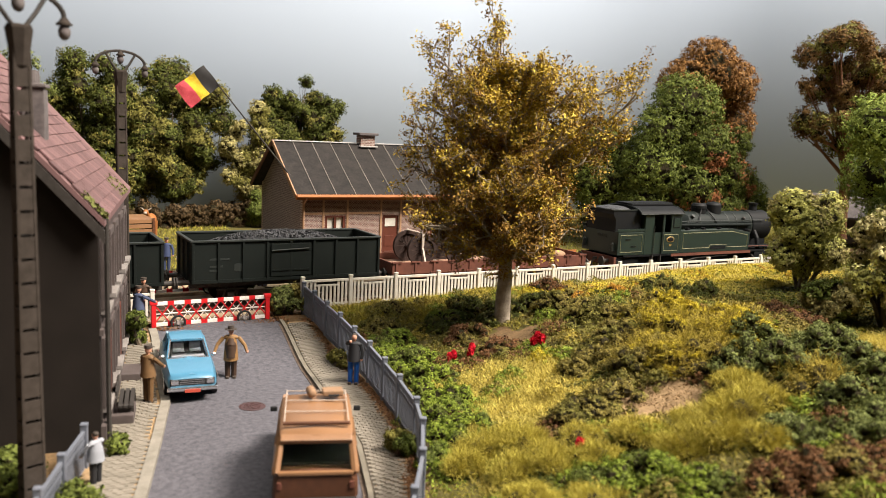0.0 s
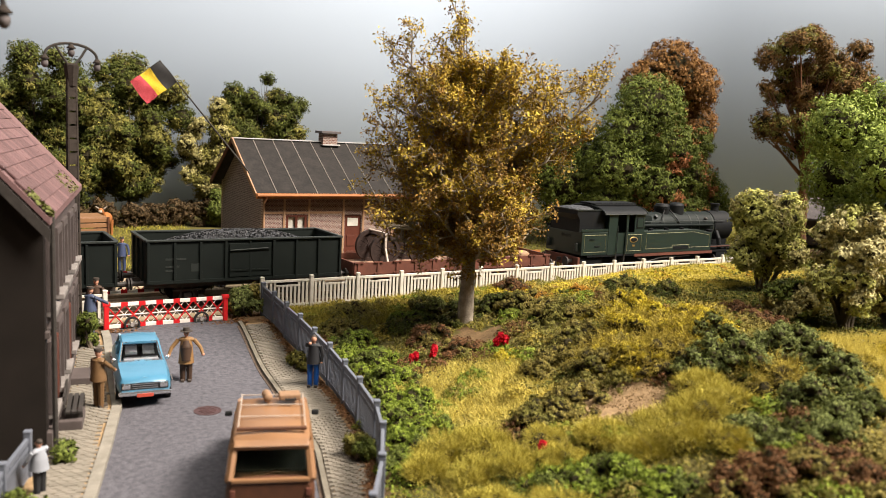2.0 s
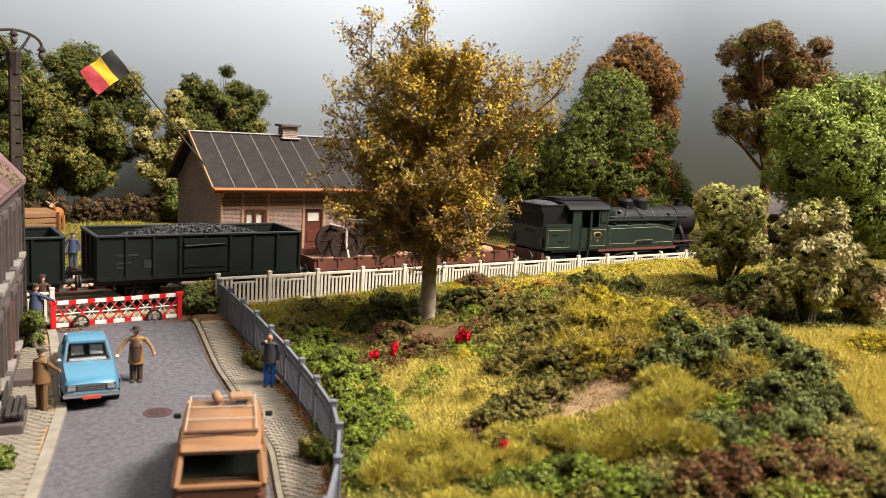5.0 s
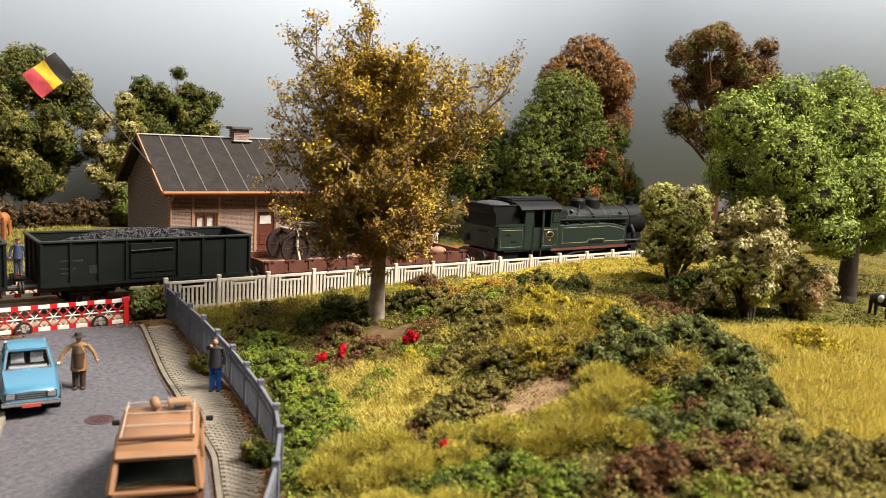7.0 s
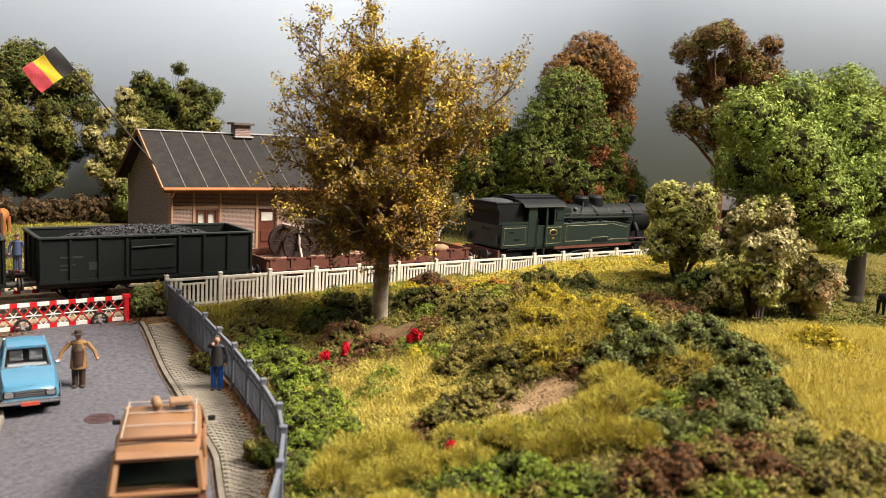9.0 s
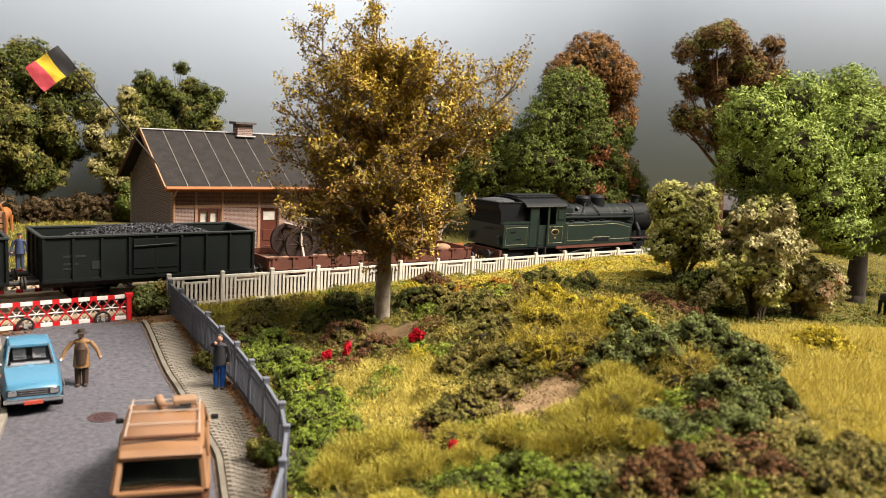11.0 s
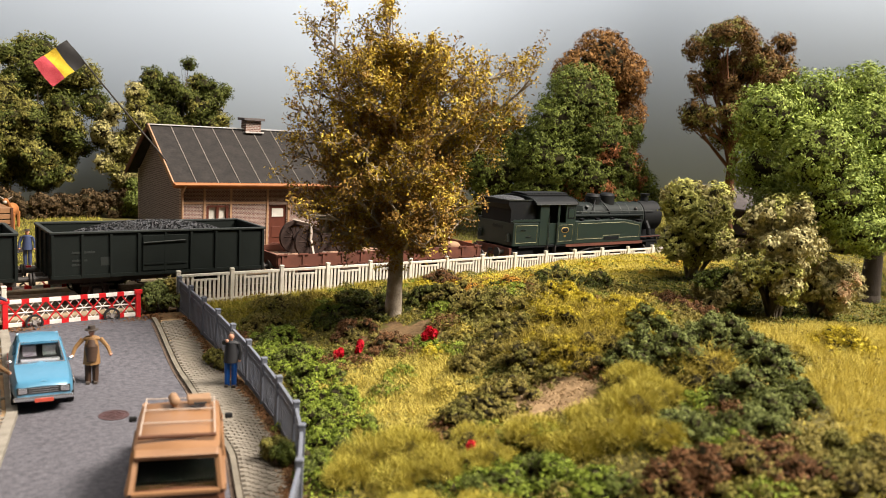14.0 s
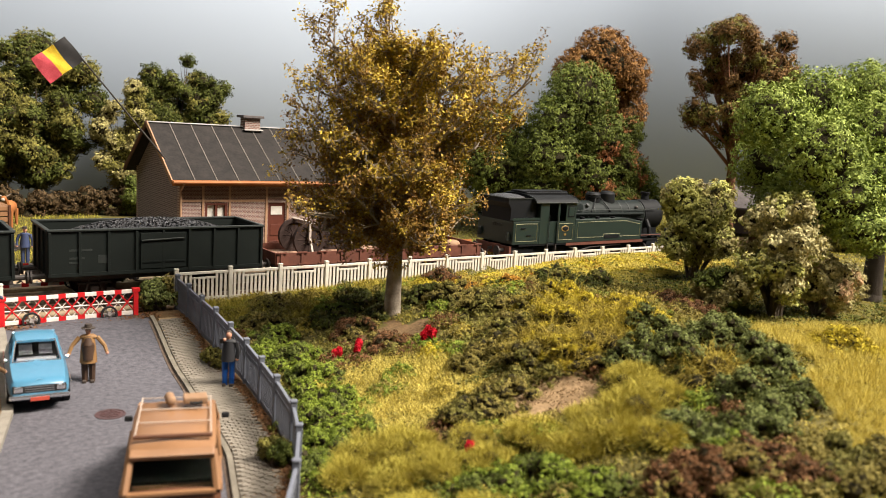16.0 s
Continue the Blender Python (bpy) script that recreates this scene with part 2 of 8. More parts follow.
M["lf_mid"] = leaf_mat("mid_green_leaves", (0.175, 0.205, 0.042), (0.02, 0.03, 0.009))
M["lf_grey"] = leaf_mat("grey_green_leaves", (0.54, 0.47, 0.19), (0.09, 0.08, 0.03))
M["lf_sage"] = leaf_mat("sage_leaves", (0.60, 0.58, 0.17), (0.12, 0.12, 0.032))
M["lf_cream"] = leaf_mat("cream_green_leaves", (0.68, 0.60, 0.29), (0.16, 0.14, 0.06))
M["lf_peach"] = leaf_mat("peach_leaves", (0.66, 0.45, 0.25), (0.24, 0.14, 0.065))
M["lf_rust"] = leaf_mat("rusty_leaves", (0.493, 0.203, 0.087), (0.080, 0.036, 0.016))
M["lf_blue"] = leaf_mat("blue_green_leaves", (0.25, 0.28, 0.085), (0.022, 0.03, 0.011))
M["lf_herb"] = leaf_mat("herb_green", (0.285, 0.35, 0.045), (0.028, 0.05, 0.009))
M["lf_yellow"] = leaf_mat("yellow_herb", (0.62, 0.51, 0.04), (0.22, 0.165, 0.018))
M["lf_ybrown"] = leaf_mat("yellow_brown_twigs", (0.52, 0.42, 0.075), (0.13, 0.09, 0.02))
M["lf_hedge"] = leaf_mat("brown_hedge_leaves", (0.135, 0.088, 0.042), (0.020, 0.014, 0.008))
M["lf_umber"] = leaf_mat("umber_leaves", (0.24, 0.135, 0.045), (0.04, 0.022, 0.010))
M["lf_orange"] = leaf_mat("orange_herb", (0.50, 0.24, 0.03), (0.18, 0.10, 0.02))
M["lf_purple"] = leaf_mat("purple_brown_herb", (0.235, 0.115, 0.05), (0.04, 0.022, 0.012))
M["lf_moss"] = leaf_mat("grey_moss_herb", (0.31, 0.25, 0.065), (0.05, 0.045, 0.015))
M["gr_yellow"] = leaf_mat("yellow_grass", (0.78, 0.66, 0.17), (0.36, 0.28, 0.06))
M["gr_ygreen"] = leaf_mat("yellow_green_grass", (0.60, 0.50, 0.085), (0.17, 0.14, 0.024))
M["gr_green"] = leaf_mat("green_grass", (0.36, 0.34, 0.06), (0.08, 0.085, 0.016))
M["gr_olive"] = leaf_mat("olive_feather_grass", (0.60, 0.51, 0.09), (0.17, 0.14, 0.027))
M["petal"] = leaf_mat("red_petals", (0.66, 0.016, 0.035), (0.36, 0.008, 0.018))


# ---- building tools ----
class B:
    """A bmesh with a current material slot."""

    def __init__(self):
        self.bm, self.mi = bmesh.new(), 0

    def _tag(self, verts):
        for f in {f for v in verts for f in v.link_faces}:
            f.material_index = self.mi

    def box(self, c, s, rot=(0, 0, 0), bevel=0.0, taper=None):
        m = Matrix.LocRotScale(c, Euler([radians(a) for a in rot]), s)
        v = bmesh.ops.create_cube(self.bm, size=1, matrix=m)["verts"]
        if taper:
            mid = Vector(c)
            for p in v:
                if p.co.z > mid.z:
                    p.co.x, p.co.y = mid.x + (p.co.x - mid.x) * taper[0], mid.y + (p.co.y - mid.y) * taper[1]
        self._tag(v)
        if bevel:
            e = list({e for p in v for e in p.link_edges})
            r = bmesh.ops.bevel(self.bm, geom=e, offset=bevel, segments=2, affect="EDGES", profile=0.6)
            for f in r["faces"]:
                f.material_index = self.mi
        return self

    def cyl(self, a, b, r0, r1=None, seg=12, caps=True):
        a, b = Vector(a), Vector(b)
        r1 = r0 if r1 is None else r1
        d = b - a
        m = Matrix.Translation((a + b) / 2) @ d.to_track_quat("Z", "Y").to_matrix().to_4x4()
        v = bmesh.ops.create_cone(self.bm, cap_ends=caps, segments=seg, radius1=max(r0, 1e-4), radius2=max(r1, 1e-4), depth=d.length, matrix=m)["verts"]
        self._tag(v)
        return self

    def ball(self, c, r, seg=10, rings=7, rot=(0, 0, 0)):
        r = (r,) * 3 if isinstance(r, (int, float)) else r
        m = Matrix.LocRotScale(c, Euler([radians(a) for a in rot]), r)
        self._tag(bmesh.ops.create_uvsphere(self.bm, u_segments=seg, v_segments=rings, radius=1, matrix=m)["verts"])
        return self

    def tube(self, pts, r, seg=6):
        """One bent pipe through the points, mitred at the bends."""
        pts = [Vector(p) for p in pts]
        closed = (pts[0] - pts[-1]).length < 1e-6
        if closed:
            pts = pts[:-1]
        n = len(pts)
        rows, side = [], None
        for i, p in enumerate(pts):
            back = pts[i] - pts[i - 1] if closed or i else pts[1] - pts[0]
            ahead = pts[(i + 1) % n] - pts[i] if closed or i < n - 1 else back
            t = (back.normalized() + ahead.normalized()).normalized()
            if side is None:
                side = t.orthogonal().normalized()
            side = (side - t * side.dot(t)).normalized()
            up = t.cross(side)
            wide = 1 / max(0.5, t.dot(ahead.normalized()))
            rows.append([self.bm.verts.new(p + (side * math.cos(a) + up * math.sin(a)) * r * (wide if wide < 1.5 else 1.2)) for a in [2 * math.pi * k / seg for k in range(seg)]])
        for q, w in zip(rows, rows[1:] + rows[:1] if closed else rows[1:]):
            for k in range(seg):
                self.bm.faces.new((q[k], q[(k + 1) % seg], w[(k + 1) % seg], w[k])).material_index = self.mi
        if not closed:
            self.bm.faces.new(rows[0][::-1]).material_index = self.mi
            self.bm.faces.new(rows[-1]).material_index = self.mi
        return self

    def ring(self, c, axis, r, w, tube_r=0.04, seg=20):
        """A flat rim: the annulus of width w round the axis."""
        ax = Vector(axis).normalized()
        q = ax.to_track_quat("Z", "Y")
        prof = [(r - tube_r, -w / 2), (r, -w / 2), (r, w / 2), (r - tube_r, w / 2)]
        loops = []
        for i in range(seg):
            a = 2 * math.pi * i / seg
            loops.append([self.bm.verts.new(Vector(c) + q @ Vector((p[0] * math.cos(a), p[0] * math.sin(a), p[1]))) for p in prof])
        for i in range(seg):
            for k in range(4):
                f = self.bm.faces.new((loops[i][k], loops[(i + 1) % seg][k], loops[(i + 1) % seg][(k + 1) % 4], loops[i][(k + 1) % 4]))
                f.material_index = self.mi
        return self

    def prism(self, prof, a, b, axis="x"):
        """A closed profile pulled from a to b along an axis; profile in the two other axes, in order."""
        def at(p, d):
            return {"x": (d, p[0], p[1]), "y": (p[0], d, p[1]), "z": (p[0], p[1], d)}[axis]
        lo, hi = [self.bm.verts.new(at(p, a)) for p in prof], [self.bm.verts.new(at(p, b)) for p in prof]
        n = len(prof)
        fs = [self.bm.faces.new(lo[::-1]), self.bm.faces.new(hi)]
        fs += [self.bm.faces.new((lo[i], lo[(i + 1) % n], hi[(i + 1) % n], hi[i])) for i in range(n)]
        for f in fs:
            f.material_index = self.mi
        return self

    def quad(self, *p):
        f = self.bm.faces.new([self.bm.verts.new(v) for v in p])
        f.material_index = self.mi
        return self

    def slot(self, i):
        self.mi = i
        return self

    def mesh(self, name, mats, smooth=False):
        bmesh.ops.recalc_face_normals(self.bm, faces=self.bm.faces)
        bmesh.ops.scale(self.bm, vec=(S, S, S), verts=self.bm.verts)
        me = bpy.data.meshes.new(name)
        self.bm.to_mesh(me)
        self.bm.free()
        for m in mats if isinstance(mats, (list, tuple)) else [mats]:
            me.materials.append(M[m] if isinstance(m, str) else m)
        if smooth:
            for p in me.polygons:
                p.use_smooth = True
            me.set_sharp_from_angle(angle=radians(40))
        return me


def at(x, y, z, rz=0, rx=0, ry=0):
    return pose(x * S, y * S, z * S, rx, ry, rz)


def thing(name, x, y, z, rz=0, label="", category="", group="", kind=""):
    ob = new(name)
    ob.empty_display_size = 0.2 * S
    ob.matrix_basis = at(x, y, z, rz)
    return tagged(ob, label, category, group, kind)


def part(name, b, mats, parent, label="", smooth=False):
    ob = new(name, b.mesh(name, mats, smooth) if isinstance(b, B) else b)
    ob.parent = parent
    return tagged(ob, label)


def solo(name, b, mats, x, y, z, rz=0, label="", category="", group="", kind="", smooth=False):
    ob = new(name, b.mesh(name, mats, smooth) if isinstance(b, B) else b)
    ob.matrix_basis = at(x, y, z, rz)
    return tagged(ob, label, category, group, kind)


def array_mesh(name, verts, per, mats, slots=None):
    """A mesh from an array of vertices in which each run of `per` makes one face."""
    n = len(verts) // per
    me = bpy.data.meshes.new(name)
    me.vertices.add(n * per)
    me.vertices.foreach_set("co", (np.asarray(verts, dtype=np.float32) * S).ravel())
    me.loops.add(n * per)
    me.loops.foreach_set("vertex_index", np.arange(n * per, dtype=np.int32))
    me.polygons.add(n)
    me.polygons.foreach_set("loop_start", np.arange(0, n * per, per, dtype=np.int32))
    for m in mats if isinstance(mats, (list, tuple)) else [mats]:
        me.materials.append(M[m])
    if slots is not None:
        me.polygons.foreach_set("material_index", np.asarray(slots, dtype=np.int32))
    me.update(calc_edges=True)
    return me


def unit(rng, n):
    v = rng.normal(size=(n, 3))
    return v / np.linalg.norm(v, axis=1)[:, None]


def leaf_quads(rng, pts, normals, size, long=1.6, spread=0.9):
    """One pointed leaf (a folded diamond) at each point, roughly facing its normal."""
    n = len(pts)
    nn = normals + spread * unit(rng, n)
    nn /= np.linalg.norm(nn, axis=1)[:, None] + 1e-9
    t = np.cross(nn, unit(rng, n))
    t /= np.linalg.norm(t, axis=1)[:, None] + 1e-9
    s = np.cross(nn, t)
    k = (size * rng.uniform(0.6, 1.4, n))[:, None]
    a, c = pts - t * k * long / 2, pts + t * k * long / 2
    b, d = pts + s * k / 2 + nn * k * 0.15, pts - s * k / 2 + nn * k * 0.15
    return np.stack([a, b, c, d], 1).reshape(-1, 3)


def leaf_tris(rng, pts, normals, size, long=1.5, spread=0.6):
    """One pointed three-cornered leaflet at each point, roughly facing its normal."""
    n = len(pts)
    nn = normals + spread * unit(rng, n)
    nn /= np.linalg.norm(nn, axis=1)[:, None] + 1e-9
    t = np.cross(nn, unit(rng, n))
    t /= np.linalg.norm(t, axis=1)[:, None] + 1e-9
    s = np.cross(nn, t)
    k = (size * rng.uniform(0.6, 1.5, n))[:, None]
    return np.stack([pts - t * k * long / 2 + s * k / 2, pts - t * k * long / 2 - s * k / 2, pts + t * k * long * 0.7], 1).reshape(-1, 3)


def sprigs(rng, balls, gap, per, jitter, rough=0.2, low=-1.0):
    """Leaf points and outward directions, gathered in sprigs over overlapping balls (x, y, z, r); none deep inside a neighbour."""
    balls = np.asarray(balls, dtype=float)
    cs, us = [], []
    for i, (x, y, z, r) in enumerate(balls):
        n = max(10, int(4 * math.pi * r * r / gap ** 2))
        u = unit(rng, n)
        u = u[u[:, 2] > low]
        c = np.array([x, y, z]) + u * (r * (1 + rough * (rng.random(len(u)) - 0.65)))[:, None]
        d = np.linalg.norm(c[:, None, :] - balls[None, :, :3], axis=2) / balls[None, :, 3]
        d[:, i] = 9
        keep = d.min(axis=1) > 0.84
        cs.append(c[keep])
        us.append(u[keep])
    c, u = np.concatenate(cs), np.concatenate(us)
    k = np.repeat(np.arange(len(c)), per)
    q = unit(rng, len(k))
    q[:, 2] = q[:, 2] * 0.7 + 0.2
    p = c[k] + q * (jitter * np.sqrt(rng.random(len(k))))[:, None]
    return p, u[k] * 0.7 + q * 0.6, k


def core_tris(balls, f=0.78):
    """A dark inner hull of each ball, 32 facets, that puts shade between the leaves."""
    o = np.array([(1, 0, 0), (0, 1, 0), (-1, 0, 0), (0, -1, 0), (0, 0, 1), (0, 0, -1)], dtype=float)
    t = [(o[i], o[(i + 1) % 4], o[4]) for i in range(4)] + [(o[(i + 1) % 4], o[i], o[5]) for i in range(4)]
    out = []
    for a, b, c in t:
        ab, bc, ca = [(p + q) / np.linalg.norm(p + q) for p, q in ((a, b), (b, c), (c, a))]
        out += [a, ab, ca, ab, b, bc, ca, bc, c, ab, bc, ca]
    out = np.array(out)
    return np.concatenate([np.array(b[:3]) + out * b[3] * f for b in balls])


def leafy(name, rng, balls, gap, per, jitter, size, mats, share=0.3, rough=0.2, f=0.78, long=1.5, low=-1.0, patch_scale=0.8):
    """Foliage mesh: dark shade hulls in the first slot, then leaves; a second leaf colour comes in patches."""
    p, u, k = sprigs(rng, balls, gap, per, jitter, rough, low)
    tri = leaf_tris(rng, p, u * 1.2, size, long, 0.7)
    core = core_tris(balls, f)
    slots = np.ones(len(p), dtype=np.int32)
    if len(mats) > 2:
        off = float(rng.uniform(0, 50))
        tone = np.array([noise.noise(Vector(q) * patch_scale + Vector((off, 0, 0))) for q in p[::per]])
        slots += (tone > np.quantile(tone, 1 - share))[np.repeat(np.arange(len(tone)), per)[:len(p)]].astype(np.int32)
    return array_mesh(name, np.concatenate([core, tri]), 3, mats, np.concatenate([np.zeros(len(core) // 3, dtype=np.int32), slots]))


# ---- the lie of the land ----
def lerp_line(pts, v):
    """x of a plan line at y = v, held at its ends."""
    if v <= pts[0][0]:
        return pts[0][1]
    for (a, xa), (c, xc) in zip(pts, pts[1:]):
        if v <= c:
            return xa + (xc - xa) * (v - a) / (c - a)
    return pts[-1][1]


KERB_L = [(-40, -18.2), (-30, -13.8), (-25, -11.9), (-20.1, -10.35), (-17, -9.5), (-14.3, -8.8), (-9, -8.2), (-7, -8.1)]
KERB_R = [(-40, -15.5), (-30, -9.6), (-25, -7.3), (-22, -6.1), (-19.2, -5.2), (-14.1, -4.45), (-8.6, -3.75), (-7, -3.6)]
FENCE = [(-40, -14.5), (-26, -7.1), (-22.9, -5.3), (-21.3, -4.5), (-20, -3.95), (-18.1, -3.5), (-16.5, -3.2), (-14.8, -2.92), (-13.2, -2.78), (-10.2, -2.6), (-7.35, -2.45)]
TRACK_Y, RAIL_Z, FENCE_Y, PLATFORM_Z = -5.07, 1.85, -7.35, 2.0


def smooth(v):
    v = min(max(v, 0.0), 1.0)
    return v * v * (3 - 2 * v)


def road_z(y):
    return 1.08 + 0.6 * smooth((y + 13.0) / 5.0)


def wall_x(y):
    return -10.92 + (y + 17.1) * 0.2


def garden_z(x, y):
    s = x - lerp_line(FENCE, y)
    z = road_z(y) + 0.2 + 1.85 * smooth(s / 10.5) * smooth((-y - 6.0) / 9.0 + 0.05)
    z += 0.55 * math.exp(-((x - 6.0) ** 2 + (y + 19.5) ** 2) / 14) + 0.4 * math.exp(-((x - 9.0) ** 2 + (y + 25) ** 2) / 30)
    z += 0.5 * smooth((x - 9) / 10) * math.exp(-((y + 9.2) / 2.2) ** 2)
    z -= 0.25 * smooth((x - 12) / 8) * smooth((-y - 12) / 5)
    z += 0.10 * noise.noise(Vector((x * 0.5, y * 0.5, 0))) + 0.05 * noise.noise(Vector((x * 1.7, y * 1.7, 3)))
    return z


def ground_z(x, y):
    back = 1.62
    if y > -3.0:
        back = 1.85 + 0.75 * smooth((y - 3.0) / 9.0) + 0.5 * smooth((x - 24) / 12)
    back += 0.04 * noise.noise(Vector((x * 0.8, y * 0.8, 5)))
    if y > -7.0:
        return back
    f, kl, kr = lerp_line(FENCE, y), lerp_line(KERB_L, y), lerp_line(KERB_R, y)
    if x > f + 0.1:
        g = garden_z(x, y)
    elif x > kr + 0.36:
        g = road_z(y) + 0.06
    elif x > kl - 0.1:
        g = road_z(y) - 0.15
    else:
        g = road_z(y) + 0.05
    return back + (g - back) * smooth((-7.0 - y) / 0.7)


def sheet(name, xs, ys, zf, mats, label, category, pick=None):
    v = [(x * S, y * S, zf(x, y) * S) for y in ys for x in xs]
    n = len(xs)
    f = [(j * n + i, j * n + i + 1, (j + 1) * n + i + 1, (j + 1) * n + i) for j in range(len(ys) - 1) for i in range(n - 1)]
    me = bpy.data.meshes.new(name)
    me.from_pydata(v, [], f)
    for m in mats:
        me.materials.append(M[m])
    for p in me.polygons:
        p.use_smooth = True
        if pick:
            c = p.center / S
            p.material_index = pick(c.x, c.y)
    return tagged(new(name, me), label, category, kind="structure")


def bare(x, y):
    k = 0.9 * noise.noise(Vector((x * 1.9, y * 1.9, 9)))
    return ((x - 1.25) / 1.15) ** 2 + ((y + 22.9) / 1.0) ** 2 < 1 + k or ((x - 1.9) / 1.3) ** 2 + ((y + 15.0) / 1.0) ** 2 < 1 + k


def ground_pick(x, y):
    if bare(x, y):
        return 1 if y > -20 else 3
    if y > -3.0 and x < -0.6 and y < 1.6:
        return 2
    if -7.0 < y <= -3.0:
        return 1
    if x < lerp_line(FENCE, y) + 0.3 and y < -6:
        return 1
    return 0


sheet("ground", [-40 + 0.35 * i for i in range(314)] + [70 + 2.0 * i for i in range(1, 21)], [-41 + 0.35 * i for i in range(177)], ground_z, ["meadow", "soil", "gravel", "sand"],
      "scenic ground of brown earth and meadow on the layout", "ground", ground_pick)

# road: a cambered strip between the kerbs
ys = [-40 + 0.5 * i for i in range(66)]
v, f = [], []
for j, y in enumerate(ys):
    a, c = lerp_line(KERB_L, y), lerp_line(KERB_R, y)
    for i in range(9):
        k = i / 8
        v.append(((a + (c - a) * k) * S, y * S, (road_z(y) + 0.06 * (1 - (2 * k - 1) ** 2)) * S))
for j in range(len(ys) - 1):
    f += [(j * 9 + i, j * 9 + i + 1, (j + 1) * 9 + i + 1, (j + 1) * 9 + i) for i in range(8)]
me = bpy.data.meshes.new("road")
me.from_pydata(v, [], f)
me.materials.append(M["asphalt"])
for p in me.polygons:
    p.use_smooth = True
tagged(new("road", me), "worn grey asphalt street leading to the level crossing", "road", kind="structure")


def ribbon(name, inner, outer, y0, y1, zf, mats, label, category, step=0.5, depth=0.25):
    """A solid strip between two lines x = inner(y), outer(y), with its top at zf(y)."""
    b = B()
    rows = []
    n = int((y1 - y0) / step)
    for j in range(n + 1):
        y = y0 + (y1 - y0) * j / n
        a, c, z = inner(y), outer(y), zf(y)
        rows.append([b.bm.verts.new(p) for p in ((a, y, z - depth), (a, y, z), (c, y, z), (c, y, z - depth))])
    for r, q in zip(rows, rows[1:]):
        for k in range(3):
            b.bm.faces.new((r[k], r[k + 1], q[k + 1], q[k]))
    b.bm.faces.new(rows[0])
    b.bm.faces.new(rows[-1][::-1])
    return solo(name, b, mats, 0, 0, 0, label=label, category=category, kind="structure")


kl, kr = (lambda y: lerp_line(KERB_L, y)), (lambda y: lerp_line(KERB_R, y))
ribbon("kerb_west", lambda y: kl(y) - 0.26, kl, -40, -8.3, lambda y: road_z(y) + 0.14, "kerb", "pale concrete kerb along the street", "kerb")
ribbon("kerb_east", kr, lambda y: kr(y) + 0.13, -40, -8.3, lambda y: road_z(y) + 0.11, "kerb_dark", "dirty grey kerb beside the gutter", "kerb")
ribbon("gutter_east", lambda y: kr(y) - 0.10, lambda y: kr(y) - 0.004, -40, -8.6, lambda y: road_z(y) + 0.025, "ballast", "dark gutter strip beside the kerb", "gutter", depth=0.1)
pave_w = ribbon("pavement_west", lambda y: max(wall_x(y), kl(y) - 2.2) if y > -18 else kl(y) - 2.2, lambda y: kl(y) - 0.27, -30, -8.6, lambda y: road_z(y) + 0.08, "sand",
                "pavement of small concrete pavers beside the house", "pavement")
pave_e = ribbon("pavement_east", lambda y: kr(y) + 0.23, lambda y: lerp_line(FENCE, y) - 0.12, -30, -8.6, lambda y: road_z(y) + 0.08, "sand",
                "pavement of small concrete pavers beside the railing", "pavement")

# platform and track bed
b = B().box((13.0, -1.3, 1.72), (28, 4.0, 0.56), bevel=0.05)
solo("platform", b, "gravel", 0, 0, 0, label="low station platform of sandy gravel", category="platform", kind="structure")
b = B().box((13.0, -3.36, 1.90), (28, 0.16, 0.22), bevel=0.02)
solo("platform_edge", b, "kerb", 0, 0, 0, label="stone platform edging", category="platform edge", kind="structure")
b = B().prism([(-7.0, 1.5), (-6.5, 1.66), (-3.6, 1.66), (-3.1, 1.5)], -40, 60, "x")
solo("track_bed", b, "ballast", 0, 0, 0, label="brown ballast under the track", category="track bed", kind="structure")
track = thing("track", 0, 0, 0, label="single railway track with rusty rails", category="track", kind="structure")
for s in (-1, 1):
    yy = TRACK_Y + s * 0.72
    part("rail", B().box((10, yy, RAIL_Z - 0.07), (100, 0.07, 0.13)).box((10, yy, RAIL_Z - 0.14), (100, 0.15, 0.03)), "rail", track)
    part("rail_head", B().box((10, yy, RAIL_Z - 0.002), (100, 0.06, 0.012)), "railtop", track)
sl = B().box((0, 0, 0), (0.24, 2.5, 0.14)).mesh("sleeper", "sleeper")
for i in range(130):
    ob = part("sleeper", sl, None, track)
    ob.location = Vector((-18 + i * 0.5, TRACK_Y, 1.66)) * S
b = B()
for k in range(9):
    b.box((-6.0, -7.35 + k * 0.14 if k < 5 else -3.9 + (k - 5) * 0.16, RAIL_Z - 0.06), (4.6, 0.13, 0.08), bevel=0.01)
b.box((-6.0, TRACK_Y, RAIL_Z - 0.07), (4.6, 1.2, 0.08), bevel=0.01)
solo("crossing_deck", b, "gravel", 0, 0, 0, label="sandy boards between the rails of the crossing", category="crossing", kind="structure")

